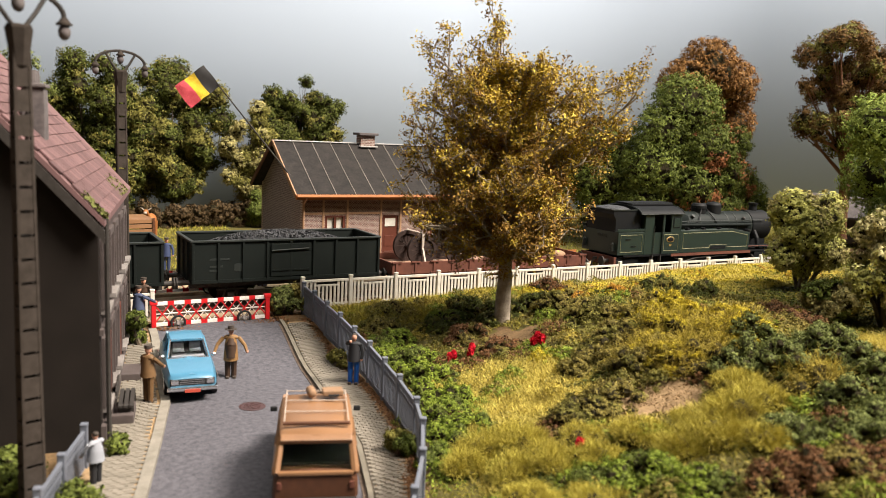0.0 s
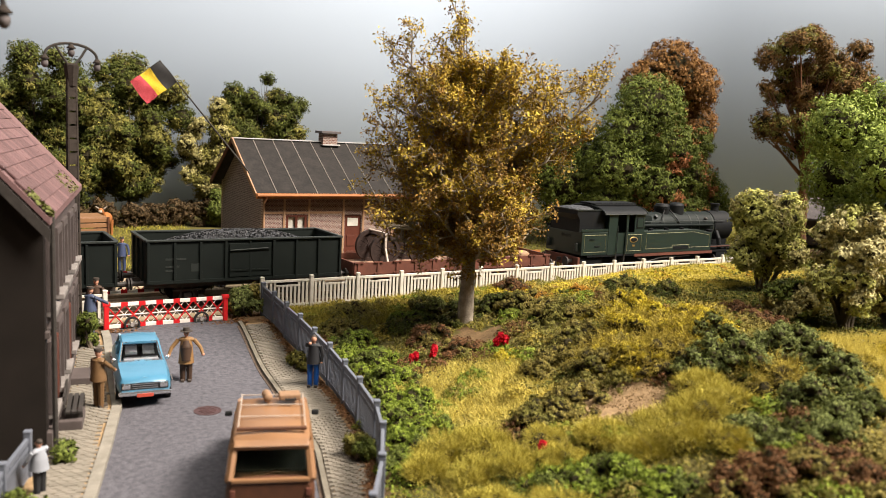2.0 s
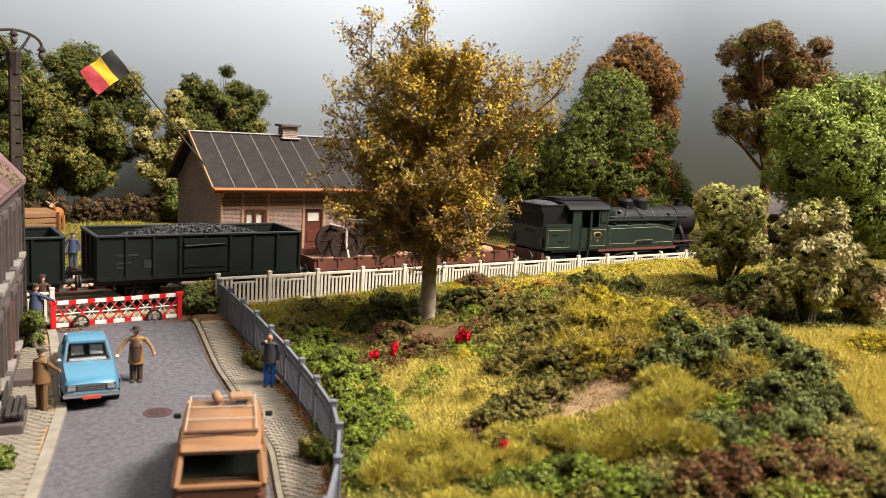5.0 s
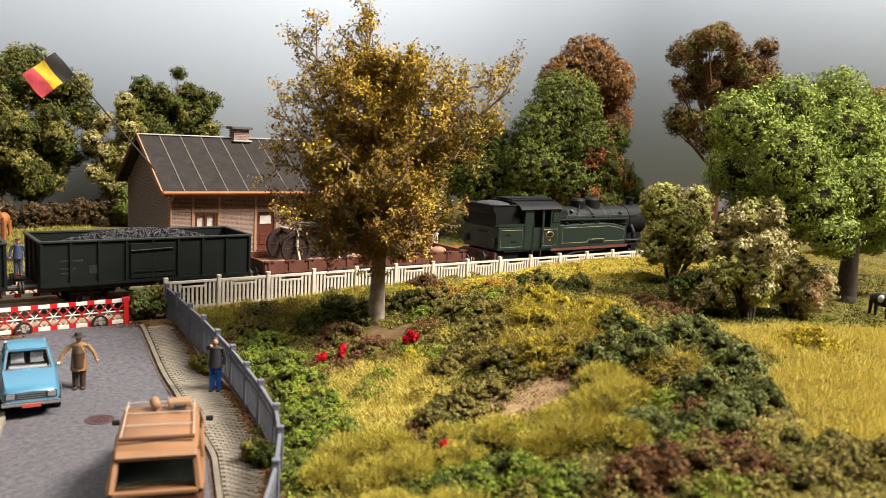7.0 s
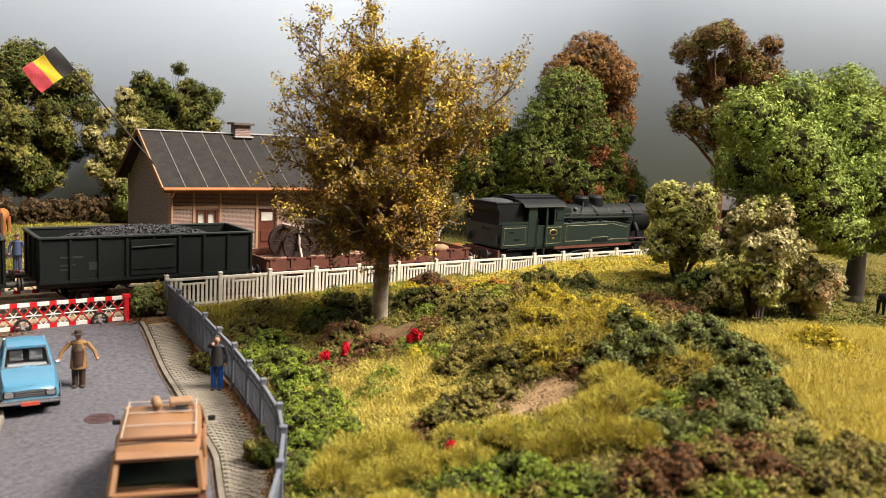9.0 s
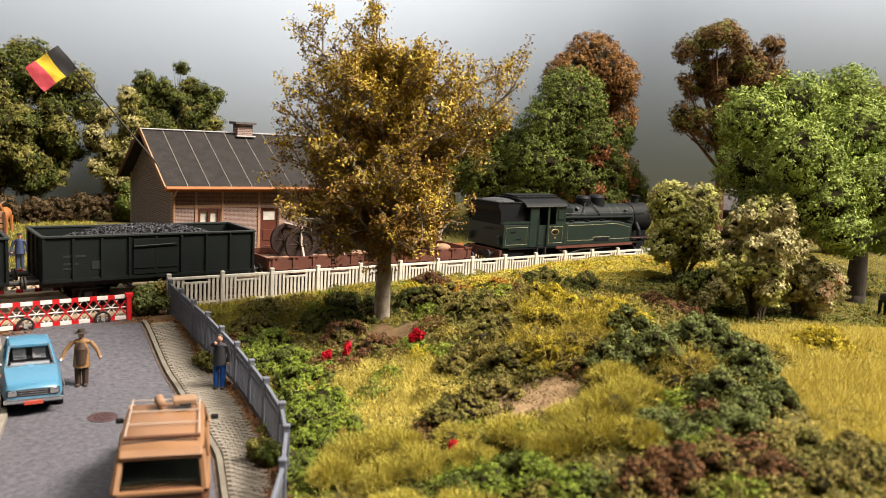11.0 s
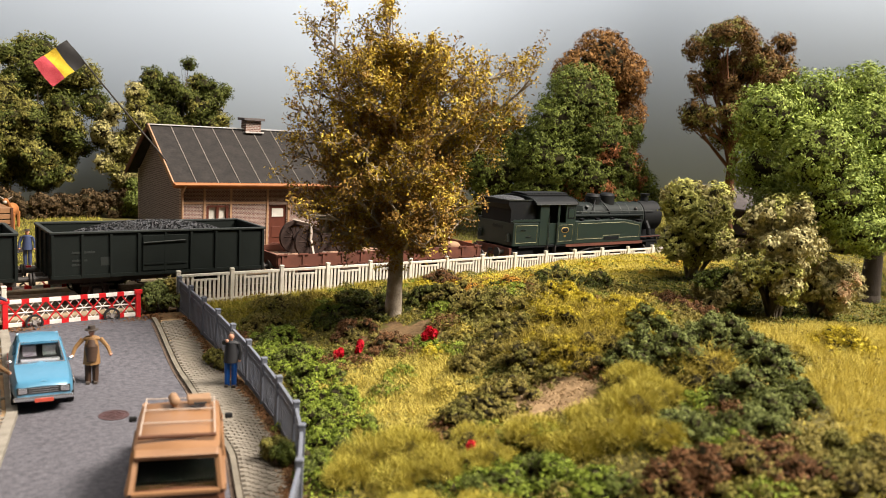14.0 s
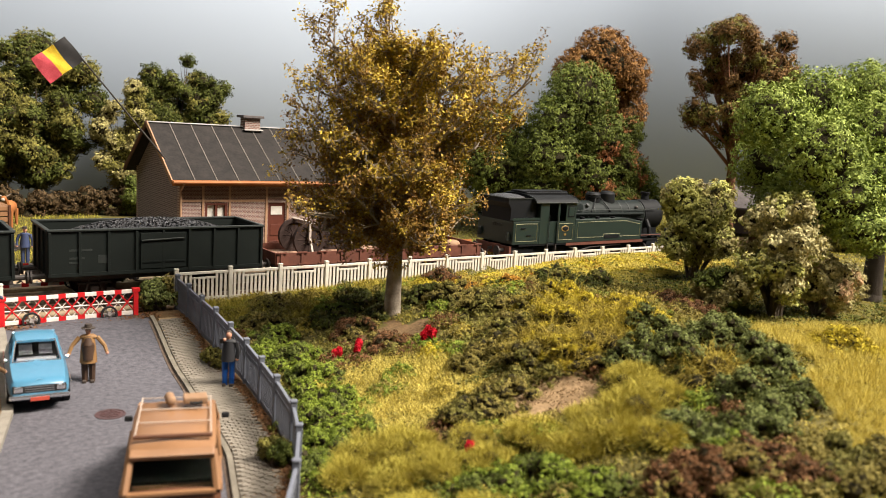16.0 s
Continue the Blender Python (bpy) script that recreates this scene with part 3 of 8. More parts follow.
# painted sky board behind, curved round at the end
prof = [(-60, 21)] + [(20 + 34 * math.sin(a), 21 - 34 + 34 * math.cos(a)) for a in [math.radians(46) * i / 60 for i in range(61)]]
prof.append((prof[-1][0] + 90 * math.cos(math.radians(46)), prof[-1][1] - 90 * math.sin(math.radians(46))))
v, f = [], []
for x, y in prof:
    v += [(x * S, y * S, -8 * S), (x * S, y * S, 45 * S)]
for i in range(len(prof) - 1):
    f.append((2 * i, 2 * i + 2, 2 * i + 3, 2 * i + 1))
me = bpy.data.meshes.new("backdrop")
me.from_pydata(v, [], f)
for p in me.polygons:
    p.use_smooth = True
M["sky_board"] = mat("painted_sky", (0.39, 0.448, 0.53), (0.365, 0.42, 0.50), 0.85, scale=0.03, detail=2, fine=0.12, bump=0)
me.materials.append(M["sky_board"])
ob = new("backdrop", me)
tagged(ob, "pale grey-blue painted sky board behind the layout", "backdrop", kind="structure")
so = ob.modifiers.new("thickness", "SOLIDIFY")
so.thickness, so.offset = 0.01, 0

# the board under the layout
M["base_board"] = mat("base_board", (0.16, 0.11, 0.07), (0.11, 0.075, 0.05), 0.7, scale=0.3, bump=0.1)
b = B().box((35, -10.2, -3.0), (150, 62.4, 5.0), bevel=0.2)
solo("layout_base", b, "base_board", 0, 0, 0, label="brown wooden base of the model layout", category="base", kind="structure")


# ---- trees ----
def limb(b, a, c, r0, r1, seg=7):
    b.cyl(a, c, r0, r1, seg=seg, caps=False)


def tree(name, x, y, z, trunk_h, crown_c, crown_r, lobes, gap, size, leafm, barkm, seed, label, trunk_r=0.22, second=None, rad=(0.5, 0.95), per=12, branches=14, share=0.3, balls=None, f=0.74, rough=0.45):
    """Tapered trunk, limbs reaching into the crown, and a crown of overlapping leafy masses of sprigs."""
    rng = np.random.default_rng(seed)
    t = thing(name, x, y, z, label=label, category="tree", group=name)
    if balls is None:
        cc = unit(rng, lobes) * (rng.random(lobes) ** 0.45)[:, None] * (np.array(crown_r) - np.mean(rad) * 0.7) + np.array(crown_c)
        balls = [(*c, float(rng.uniform(*rad))) for c in cc]
    else:
        balls = [(bx - x, by - y, bz - z, r) for bx, by, bz, r in balls]
    b = B()
    top = Vector((crown_c[0] * 0.6, crown_c[1] * 0.6, crown_c[2] + crown_r[2] * 0.3))
    fork = Vector((0, 0, trunk_h))
    limb(b, (0, 0, -0.15), (0.03, 0.0, 0.35), trunk_r * 1.35, trunk_r, 10)
    limb(b, (0.03, 0, 0.35), fork, trunk_r, trunk_r * 0.75, 10)
    limb(b, fork, top, trunk_r * 0.75, trunk_r * 0.15, 8)
    for c in balls[:branches]:
        a = fork.lerp(top, float(rng.uniform(0.0, 0.55)))
        e = Vector(c[:3])
        mid = a.lerp(e, 0.5) + Vector(rng.uniform(-0.15, 0.15, 3)) + Vector((0, 0, 0.12))
        limb(b, a, mid, trunk_r * 0.34, trunk_r * 0.22, 6)
        limb(b, mid, e, trunk_r * 0.22, trunk_r * 0.07, 5)
        for _ in range(2):
            limb(b, mid, e + Vector(rng.uniform(-0.6, 0.6, 3)), trunk_r * 0.13, trunk_r * 0.04, 4)
    part("trunk", b, barkm, t, smooth=True)
    mats = ["shade_core", leafm] + ([second] if second else [])
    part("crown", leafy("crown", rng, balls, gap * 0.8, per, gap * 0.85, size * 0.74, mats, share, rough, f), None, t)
    return t


def five_sided(rows):
    """Tapered five-sided sticks: each row is start, end, start radius, end radius."""
    a, e = rows[:, 0:3], rows[:, 3:6]
    d = (e - a) / (np.linalg.norm(e - a, axis=1)[:, None] + 1e-9)
    u = np.cross(d, np.array([0.31, 0.77, 0.55]))
    u /= np.linalg.norm(u, axis=1)[:, None] + 1e-9
    w = np.cross(d, u)
    quads = []
    for i in range(5):
        c0, c1 = 2 * math.pi * i / 5, 2 * math.pi * (i + 1) / 5
        p0, p1 = u * math.cos(c0) + w * math.sin(c0), u * math.cos(c1) + w * math.sin(c1)
        quads.append(np.stack([a + p0 * rows[:, 6:7], a + p1 * rows[:, 6:7], e + p1 * rows[:, 7:8], e + p0 * rows[:, 7:8]], 1))
    return np.concatenate(quads).reshape(-1, 3)


# the golden tree in the garden: open, upright twigs with single leaves
def golden_tree():
    rng = np.random.default_rng(11)
    x, y = 2.9, -13.4
    z = garden_z(x, y)
    t = thing("golden_tree", x, y, z, label="tall autumn tree with pale trunk and golden leaves", category="tree")
    b = B()
    limb(b, (0, 0, -0.2), (0.02, 0, 1.6), 0.30, 0.25, 12)
    limb(b, (0.02, 0, 1.6), (0.08, 0.05, 4.2), 0.25, 0.17, 10)
    limb(b, (0.08, 0.05, 4.2), (-0.1, 0.1, 8.2), 0.17, 0.05, 8)
    tips, sticks = [], []

    def twig(a, e, r, depth):
        """A limb from a to e that forks towards the light."""
        d = e - a
        mid = a.lerp(e, 0.5) + Vector(rng.normal(size=3)) * d.length * 0.05 - Vector((0, 0, d.length * 0.04))
        sticks.append((*a, *mid, r, r * 0.75))
        sticks.append((*mid, *e, r * 0.75, r * 0.4))
        tips.append((mid, e))
        if depth >= 2:
            return
        n = 7 if depth == 0 else 5
        for i in range(n):
            f = 0.3 + 0.7 * (i + float(rng.random())) / n
            o = mid.lerp(e, (f - 0.5) * 2) if f > 0.5 else a.lerp(mid, f * 2)
            dd = d.normalized() * 0.55 + Vector(rng.normal(size=3)) * 0.6 + Vector((0, 0, 0.42))
            ln = d.length * (0.42 if depth == 0 else 0.5) * float(rng.uniform(0.6, 1.15))
            twig(o, o + dd.normalized() * max(0.35, min(ln, 1.35)), r * 0.5, depth + 1)

    # crown outline: height, reach to one side, reach to the other, depth
    shape = [(2.0, 2.5, 1.8, 1.6), (3.0, 3.6, 2.3, 2.4), (4.5, 3.6, 2.5, 2.8), (6.0, 3.6, 2.9, 2.8), (7.3, 3.1, 3.5, 2.6), (8.4, 2.6, 3.1, 2.0), (9.2, 2.0, 1.0, 1.4), (10.2, 1.1, -0.1, 0.6)]
    side, deep = Vector((0.846, -0.533, 0)), Vector((0.533, 0.846, 0))
    n = 100
    for i in range(n):
        h = 2.75 + 6.25 * (i / (n - 1)) ** 1.25
        k = max(j for j in range(len(shape)) if shape[j][0] <= h) if h < 10.2 else 6
        k = min(k, 6)
        f = (h - shape[k][0]) / (shape[k + 1][0] - shape[k][0])
        lo, hi, dp = [shape[k][c] + (shape[k + 1][c] - shape[k][c]) * f for c in (1, 2, 3)]
        a = 2.4 * i + float(rng.uniform(-0.3, 0.3))
        q = float(rng.uniform(0.55, 0.92)) if i % 3 else float(rng.uniform(0.2, 0.5))
        ca, sa = math.cos(a), math.sin(a)
        tip = side * (ca * q * (hi if ca > 0 else lo)) + deep * (sa * q * dp) + Vector((0, 0, h))
        reach = math.hypot(tip.x, tip.y)
        root = Vector((0.04, 0.03, max(2.35, min(h - reach * 0.75 - 0.2, 7.6))))
        twig(root, tip, 0.035 + 0.018 * reach, 0)
    # the long side branch and the crown tips that stand out of the outline
    for w, dp, h, h0 in ((4.2, -0.2, 8.2, 5.6), (3.9, 0.3, 7.4, 5.2), (3.3, -0.3, 8.7, 5.8), (3.5, 0.4, 6.6, 5.2), (-0.75, 0.0, 10.5, 7.2), (-0.6, 0.2, 9.9, 7.0), (-2.7, 0.1, 9.4, 6.4), (-2.4, 0.2, 8.9, 6.0), (-3.6, 0.0, 7.1, 4.6), (-3.6, 0.2, 5.4, 3.6)):
        twig(Vector((0.04, 0.03, h0)), side * w + deep * dp + Vector((0, 0, h)), 0.07, 0)
    part("trunk", b, "bark_pale", t, "pale mottled trunk", smooth=True)
    part("limb", array_mesh("limb", five_sided(np.array(sticks)), 4, "bark_pale"), None, t, "many fine pale branches")
    a = np.array([list(p[0]) for p in tips])
    e = np.array([list(p[1]) for p in tips])
    per = 26
    k = np.repeat(np.arange(len(tips)), per)
    f = rng.uniform(0.0, 1.08, len(k))[:, None]
    pts = a[k] + (e[k] - a[k]) * f + 0.10 * rng.normal(size=(len(k), 3))
    dirs = (e - a)[k]
    dirs /= np.linalg.norm(dirs, axis=1)[:, None] + 1e-9
    # some twigs have turned brown, more low down: crown shade put into colour too
    browned = rng.random(len(tips)) < np.interp(e[:, 2], [3, 6, 9], [0.72, 0.40, 0.10])
    leaves = leaf_quads(rng, pts, np.tile([0, 0, 0.7], (len(k), 1)) + 0.3 * dirs, 0.058, 2.0, 1.0)
    part("crown", array_mesh("crown", leaves, 4, ["lf_gold", "lf_goldbrown"], browned[k].astype(np.int32)), None, t)


golden_tree()

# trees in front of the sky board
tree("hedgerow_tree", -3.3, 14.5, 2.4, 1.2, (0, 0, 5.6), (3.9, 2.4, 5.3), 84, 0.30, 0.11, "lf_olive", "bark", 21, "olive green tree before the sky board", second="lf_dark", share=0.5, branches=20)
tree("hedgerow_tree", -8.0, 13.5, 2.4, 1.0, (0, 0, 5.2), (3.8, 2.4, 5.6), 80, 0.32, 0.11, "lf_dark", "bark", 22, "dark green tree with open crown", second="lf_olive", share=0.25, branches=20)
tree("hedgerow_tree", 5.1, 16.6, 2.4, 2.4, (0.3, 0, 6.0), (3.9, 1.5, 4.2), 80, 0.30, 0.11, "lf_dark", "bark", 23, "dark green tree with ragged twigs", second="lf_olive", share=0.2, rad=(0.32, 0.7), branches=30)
tree("hedgerow_tree", 1.3, 13.6, 2.4, 1.0, (0, 0, 4.4), (2.2, 1.6, 4.0), 40, 0.26, 0.10, "lf_grey", "bark", 24, "pale grey-green slender tree", second="lf_olive", share=0.4, rad=(0.35, 0.7), branches=16)
tree("hedgerow_tree", -13.0, 12.5, 2.4, 1.0, (0, 0, 5.0), (3.8, 2.4, 5.4), 52, 0.36, 0.12, "lf_blue", "bark", 25, "grey-green tree behind the house", branches=16)
tree("grove_tree", 31.8, 5.2, 2.3, 4.0, (0, 0, 8.65), (3.2, 2.6, 3.68), 0, 0.34, 0.13, "lf_brown", "bark_red", 31, "tall tree with rust-brown crown", rough=0.3, per=13,
     balls=[(31.7, 5.0, 14.2, 2.12), (29.7, 5.2, 13.0, 1.75), (34.0, 5.0, 13.2, 1.93), (34.7, 5.2, 10.5, 1.66), (30.3, 5.4, 10.8, 1.84), (33.0, 5.0, 8.6, 1.93), (32.0, 6.4, 11.6, 2.21), (35.0, 5.6, 8.4, 1.20)])
tree("grove_tree", 26.8, 2.6, 2.2, 2.0, (0, 0, 6.16), (3.4, 2.6, 4.60), 0, 0.32, 0.115, "lf_green", "bark", 32, "dense green tree in the grove", second="lf_mid", share=0.45, rough=0.3,
     balls=[(27.2, 2.5, 11.1, 2.35), (25.3, 2.5, 9.4, 1.84), (27.6, 2.5, 8.1, 2.02), (24.5, 2.4, 7.3, 1.93), (27.0, 3.4, 5.6, 2.21), (24.2, 2.6, 4.6, 1.66)])
tree("grove_tree", 29.2, 1.0, 2.2, 1.6, (0, 0, 4.60), (2.6, 2.2, 3.31), 0, 0.30, 0.115, "lf_mid", "bark", 33, "green tree with reddening leaves", second="lf_rust", share=0.2, rough=0.3,
     balls=[(28.2, 1.0, 8.5, 1.79), (29.4, 1.0, 7.1, 1.66), (27.3, 1.0, 6.2, 1.70), (32.2, 2.5, 9.1, 1.20), (31.4, 1.8, 6.6, 1.56), (29.4, 0.8, 4.6, 1.56), (32.0, 1.8, 4.3, 1.38)])
tree("grove_tree", 23.2, 5.4, 2.2, 1.2, (0, 0, 4.23), (2.6, 2.2, 3.31), 0, 0.32, 0.115, "lf_green", "bark", 34, "broad green tree behind the hut", second="lf_dark", share=0.4, rough=0.3,
     balls=[(22.9, 6.0, 8.5, 1.84), (24.1, 5.0, 7.6, 1.75), (22.6, 5.0, 6.0, 1.93), (21.6, 6.4, 6.6, 1.75), (25.3, 4.4, 5.6, 1.75), (23.4, 5.2, 4.2, 1.75)])
tree("grove_tree", 33.4, 2.0, 2.3, 0.7, (0, 0, 2.76), (1.6, 1.4, 1.47), 0, 0.28, 0.11, "lf_green", "bark", 35, "low round green tree at the grove edge", second="lf_mid", share=0.4, rough=0.3,
     balls=[(33.3, 2.0, 5.5, 1.38), (34.2, 1.7, 4.5, 1.10), (32.6, 1.6, 4.3, 1.20), (33.6, 2.6, 3.6, 1.38)])
tree("grove_tree", 18.6, 7.0, 2.2, 1.0, (0, 0, 4.2), (3.4, 2.2, 4.0), 30, 0.34, 0.12, "lf_mid", "bark", 36, "green tree beside the station", second="lf_olive", rad=(0.9, 1.5))
tree("far_tree", 36.0, -3.6, 3.4, 3.4, (-0.4, -0.1, 9.6), (5.5, 3.6, 4.8), 84, 0.34, 0.115, "lf_umber", "bark_red", 41, "brown autumn tree with reddish trunk", second="lf_olive", share=0.3, trunk_r=0.42, rad=(0.4, 0.8), branches=44, f=0.6)
tree("far_tree", 40.5, -9.5, 3.4, 4.0, (0, 0, 7.6), (3.4, 3.0, 3.2), 34, 0.36, 0.12, "lf_rust", "bark_red", 42, "russet tree at the layout's end", trunk_r=0.35, rad=(0.6, 1.0))
tree("meadow_tree", 21.6, -20.4, garden_z(21.6, -20.4) - 0.1, 2.3, (-0.7, 0.5, 5.7), (5.0, 4.4, 3.6), 0, 0.23, 0.076, "lf_bright", "bark_dark", 51, "large bright green tree with thick dark trunk", trunk_r=0.42, per=15, branches=17, rough=0.42,
     balls=[(13.0, -20.4, 9.8, 1.12), (14.7, -19.4, 8.1, 1.15), (14.4, -20.4, 6.6, 1.05), (18.1, -18.9, 10.5, 1.32), (13.7, -21.9, 8.6, 1.35), (14.2, -22.4, 7.2, 1.24), (22.9, -18.4, 11.3, 1.26), (18.2, -21.4, 9.4, 1.42), (16.5, -22.9, 7.6, 1.28), (26.2, -18.9, 10.3, 1.53), (23.2, -20.9, 8.1, 1.54), (14.2, -23.4, 6.3, 0.73), (24.9, -20.9, 6.5, 1.33), (28.6, -19.9, 9.5, 1.56), (14.5, -21.4, 6.1, 0.71), (22.5, -17.9, 9.2, 1.47), (26.4, -18.9, 5.5, 1.04)])


def shrub(x, y, z, r, gap, size, leafm, seed, label, second=None, lobes=16, stems=7, rad=(0.24, 0.42), per=10, f=0.7):
    """Several stems and a rounded mass of leafy sprigs; r is half the width, depth and height."""
    rng = np.random.default_rng(seed)
    t = thing("shrub", x, y, z, label=label, category="shrub", group="shrubs")
    b = B()
    rm = (r[0] * r[1] * r[2]) ** (1 / 3)
    cc = unit(rng, lobes) * (rng.random(lobes) ** 0.4)[:, None] * np.array(r) * 0.8 + np.array([0, 0, r[2] * 1.02])
    balls = [(c[0], c[1], max(c[2], 0.12), rm * float(rng.uniform(*rad))) for c in cc]
    for c in balls[:stems]:
        m = Vector(c[:3]) * 0.5 + Vector(rng.uniform(-0.1, 0.1, 3))
        limb(b, (float(rng.uniform(-0.15, 0.15)), float(rng.uniform(-0.15, 0.15)), -0.1), m, 0.09, 0.06, 6)
        limb(b, m, Vector(c[:3]), 0.06, 0.02, 5)
    part("stem", b, "bark", t)
    part("foliage", leafy("foliage", rng, balls, gap * 0.85, per, gap * 0.8, size * 0.85, ["shade_core", leafm] + ([second] if second else []), 0.35, 0.55, f, patch_scale=0.9), None, t)


shrub(16.8, -15.2, garden_z(16.8, -15.2) - 0.1, (1.75, 1.6, 2.4), 0.20, 0.085, "lf_sage", 61, "dense pale olive shrub on the bank", second="lf_grey", lobes=36, rad=(0.2, 0.38))
shrub(12.0, -21.95, garden_z(12.0, -21.95), (1.75, 1.5, 2.1), 0.17, 0.07, "lf_cream", 62, "airy grey-green shrub in the meadow", second="lf_sage", lobes=40, stems=18, rad=(0.13, 0.26), f=0.5)
shrub(14.3, -22.1, garden_z(14.3, -22.1), (1.7, 1.4, 1.05), 0.16, 0.07, "lf_cream", 63, "low pale shrub with peach-coloured tips", second="lf_peach", lobes=26, rad=(0.18, 0.34), f=0.5)
shrub(10.9, -21.0, garden_z(10.9, -21.0), (1.3, 1.2, 0.7), 0.17, 0.07, "lf_grey", 64, "small grey-green shrub in the meadow", second="lf_mid", lobes=14)
shrub(-3.0, -7.25, 1.6, (0.95, 0.6, 0.62), 0.13, 0.06, "lf_blue", 65, "small grey-green bush beside the crossing", second="lf_moss", lobes=20)
shrub(-3.6, -2.9, 1.85, (0.8, 0.5, 0.5), 0.15, 0.07, "lf_dark", 66, "small dark bush behind the track", lobes=14)
shrub(20.3, 1.2, 1.95, (1.2, 0.8, 0.6), 0.18, 0.09, "lf_grey", 67, "pale bush before the hut", lobes=14)
shrub(-9.0, -9.6, road_z(-9.6) + 0.08, (0.35, 0.9, 0.6), 0.13, 0.06, "lf_mid", 68, "green weeds at the house wall", lobes=12)
shrub(-4.5, -20.2, road_z(-20.2) + 0.08, (0.4, 0.6, 0.28), 0.09, 0.045, "lf_olive", 69, "weeds growing at the railing foot", second="lf_mid", lobes=14)
shrub(-3.15, -12.8, road_z(-12.6) + 0.08, (0.25, 0.8, 0.25), 0.10, 0.05, "lf_olive", 70, "weeds under the railing", lobes=12)
shrub(-11.7, -20.6, 1.1, (0.5, 0.8, 0.3), 0.12, 0.06, "lf_mid", 71, "green weeds behind the short railing", lobes=14)
shrub(-13.0, -19.4, 1.1, (1.0, 1.0, 0.55), 0.14, 0.06, "lf_mid", 73, "green bushes in front of the dark gable", lobes=16)
shrub(-13.6, -21.6, 1.1, (1.0, 1.0, 0.5), 0.13, 0.06, "lf_olive", 74, "olive bushes beside the lamp mast", lobes=16)
shrub(-10.6, -17.6, 1.15, (0.3, 0.4, 0.28), 0.12, 0.06, "lf_mid", 72, "small plants by the house corner", lobes=8)
for k in range(6):
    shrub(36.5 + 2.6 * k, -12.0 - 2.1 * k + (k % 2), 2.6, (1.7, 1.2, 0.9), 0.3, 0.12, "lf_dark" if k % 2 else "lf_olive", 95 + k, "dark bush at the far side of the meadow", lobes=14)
for k in range(7):
    shrub(-11.5 + 2.0 * k, 13.0 + 0.25 * (k % 2), 2.3, (1.45, 0.7, 1.0), 0.22, 0.085, "lf_hedge", 80 + k, "dense clipped dark brown hedge bush before the sky board", lobes=22)
shrub(1.7, 12.4, 2.3, (1.35, 0.9, 1.45), 0.2, 0.085, "lf_mid", 89, "leafy green bush beside the brown hedge", second="lf_olive", lobes=22)
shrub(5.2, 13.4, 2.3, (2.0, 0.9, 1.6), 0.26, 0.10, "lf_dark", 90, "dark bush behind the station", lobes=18)

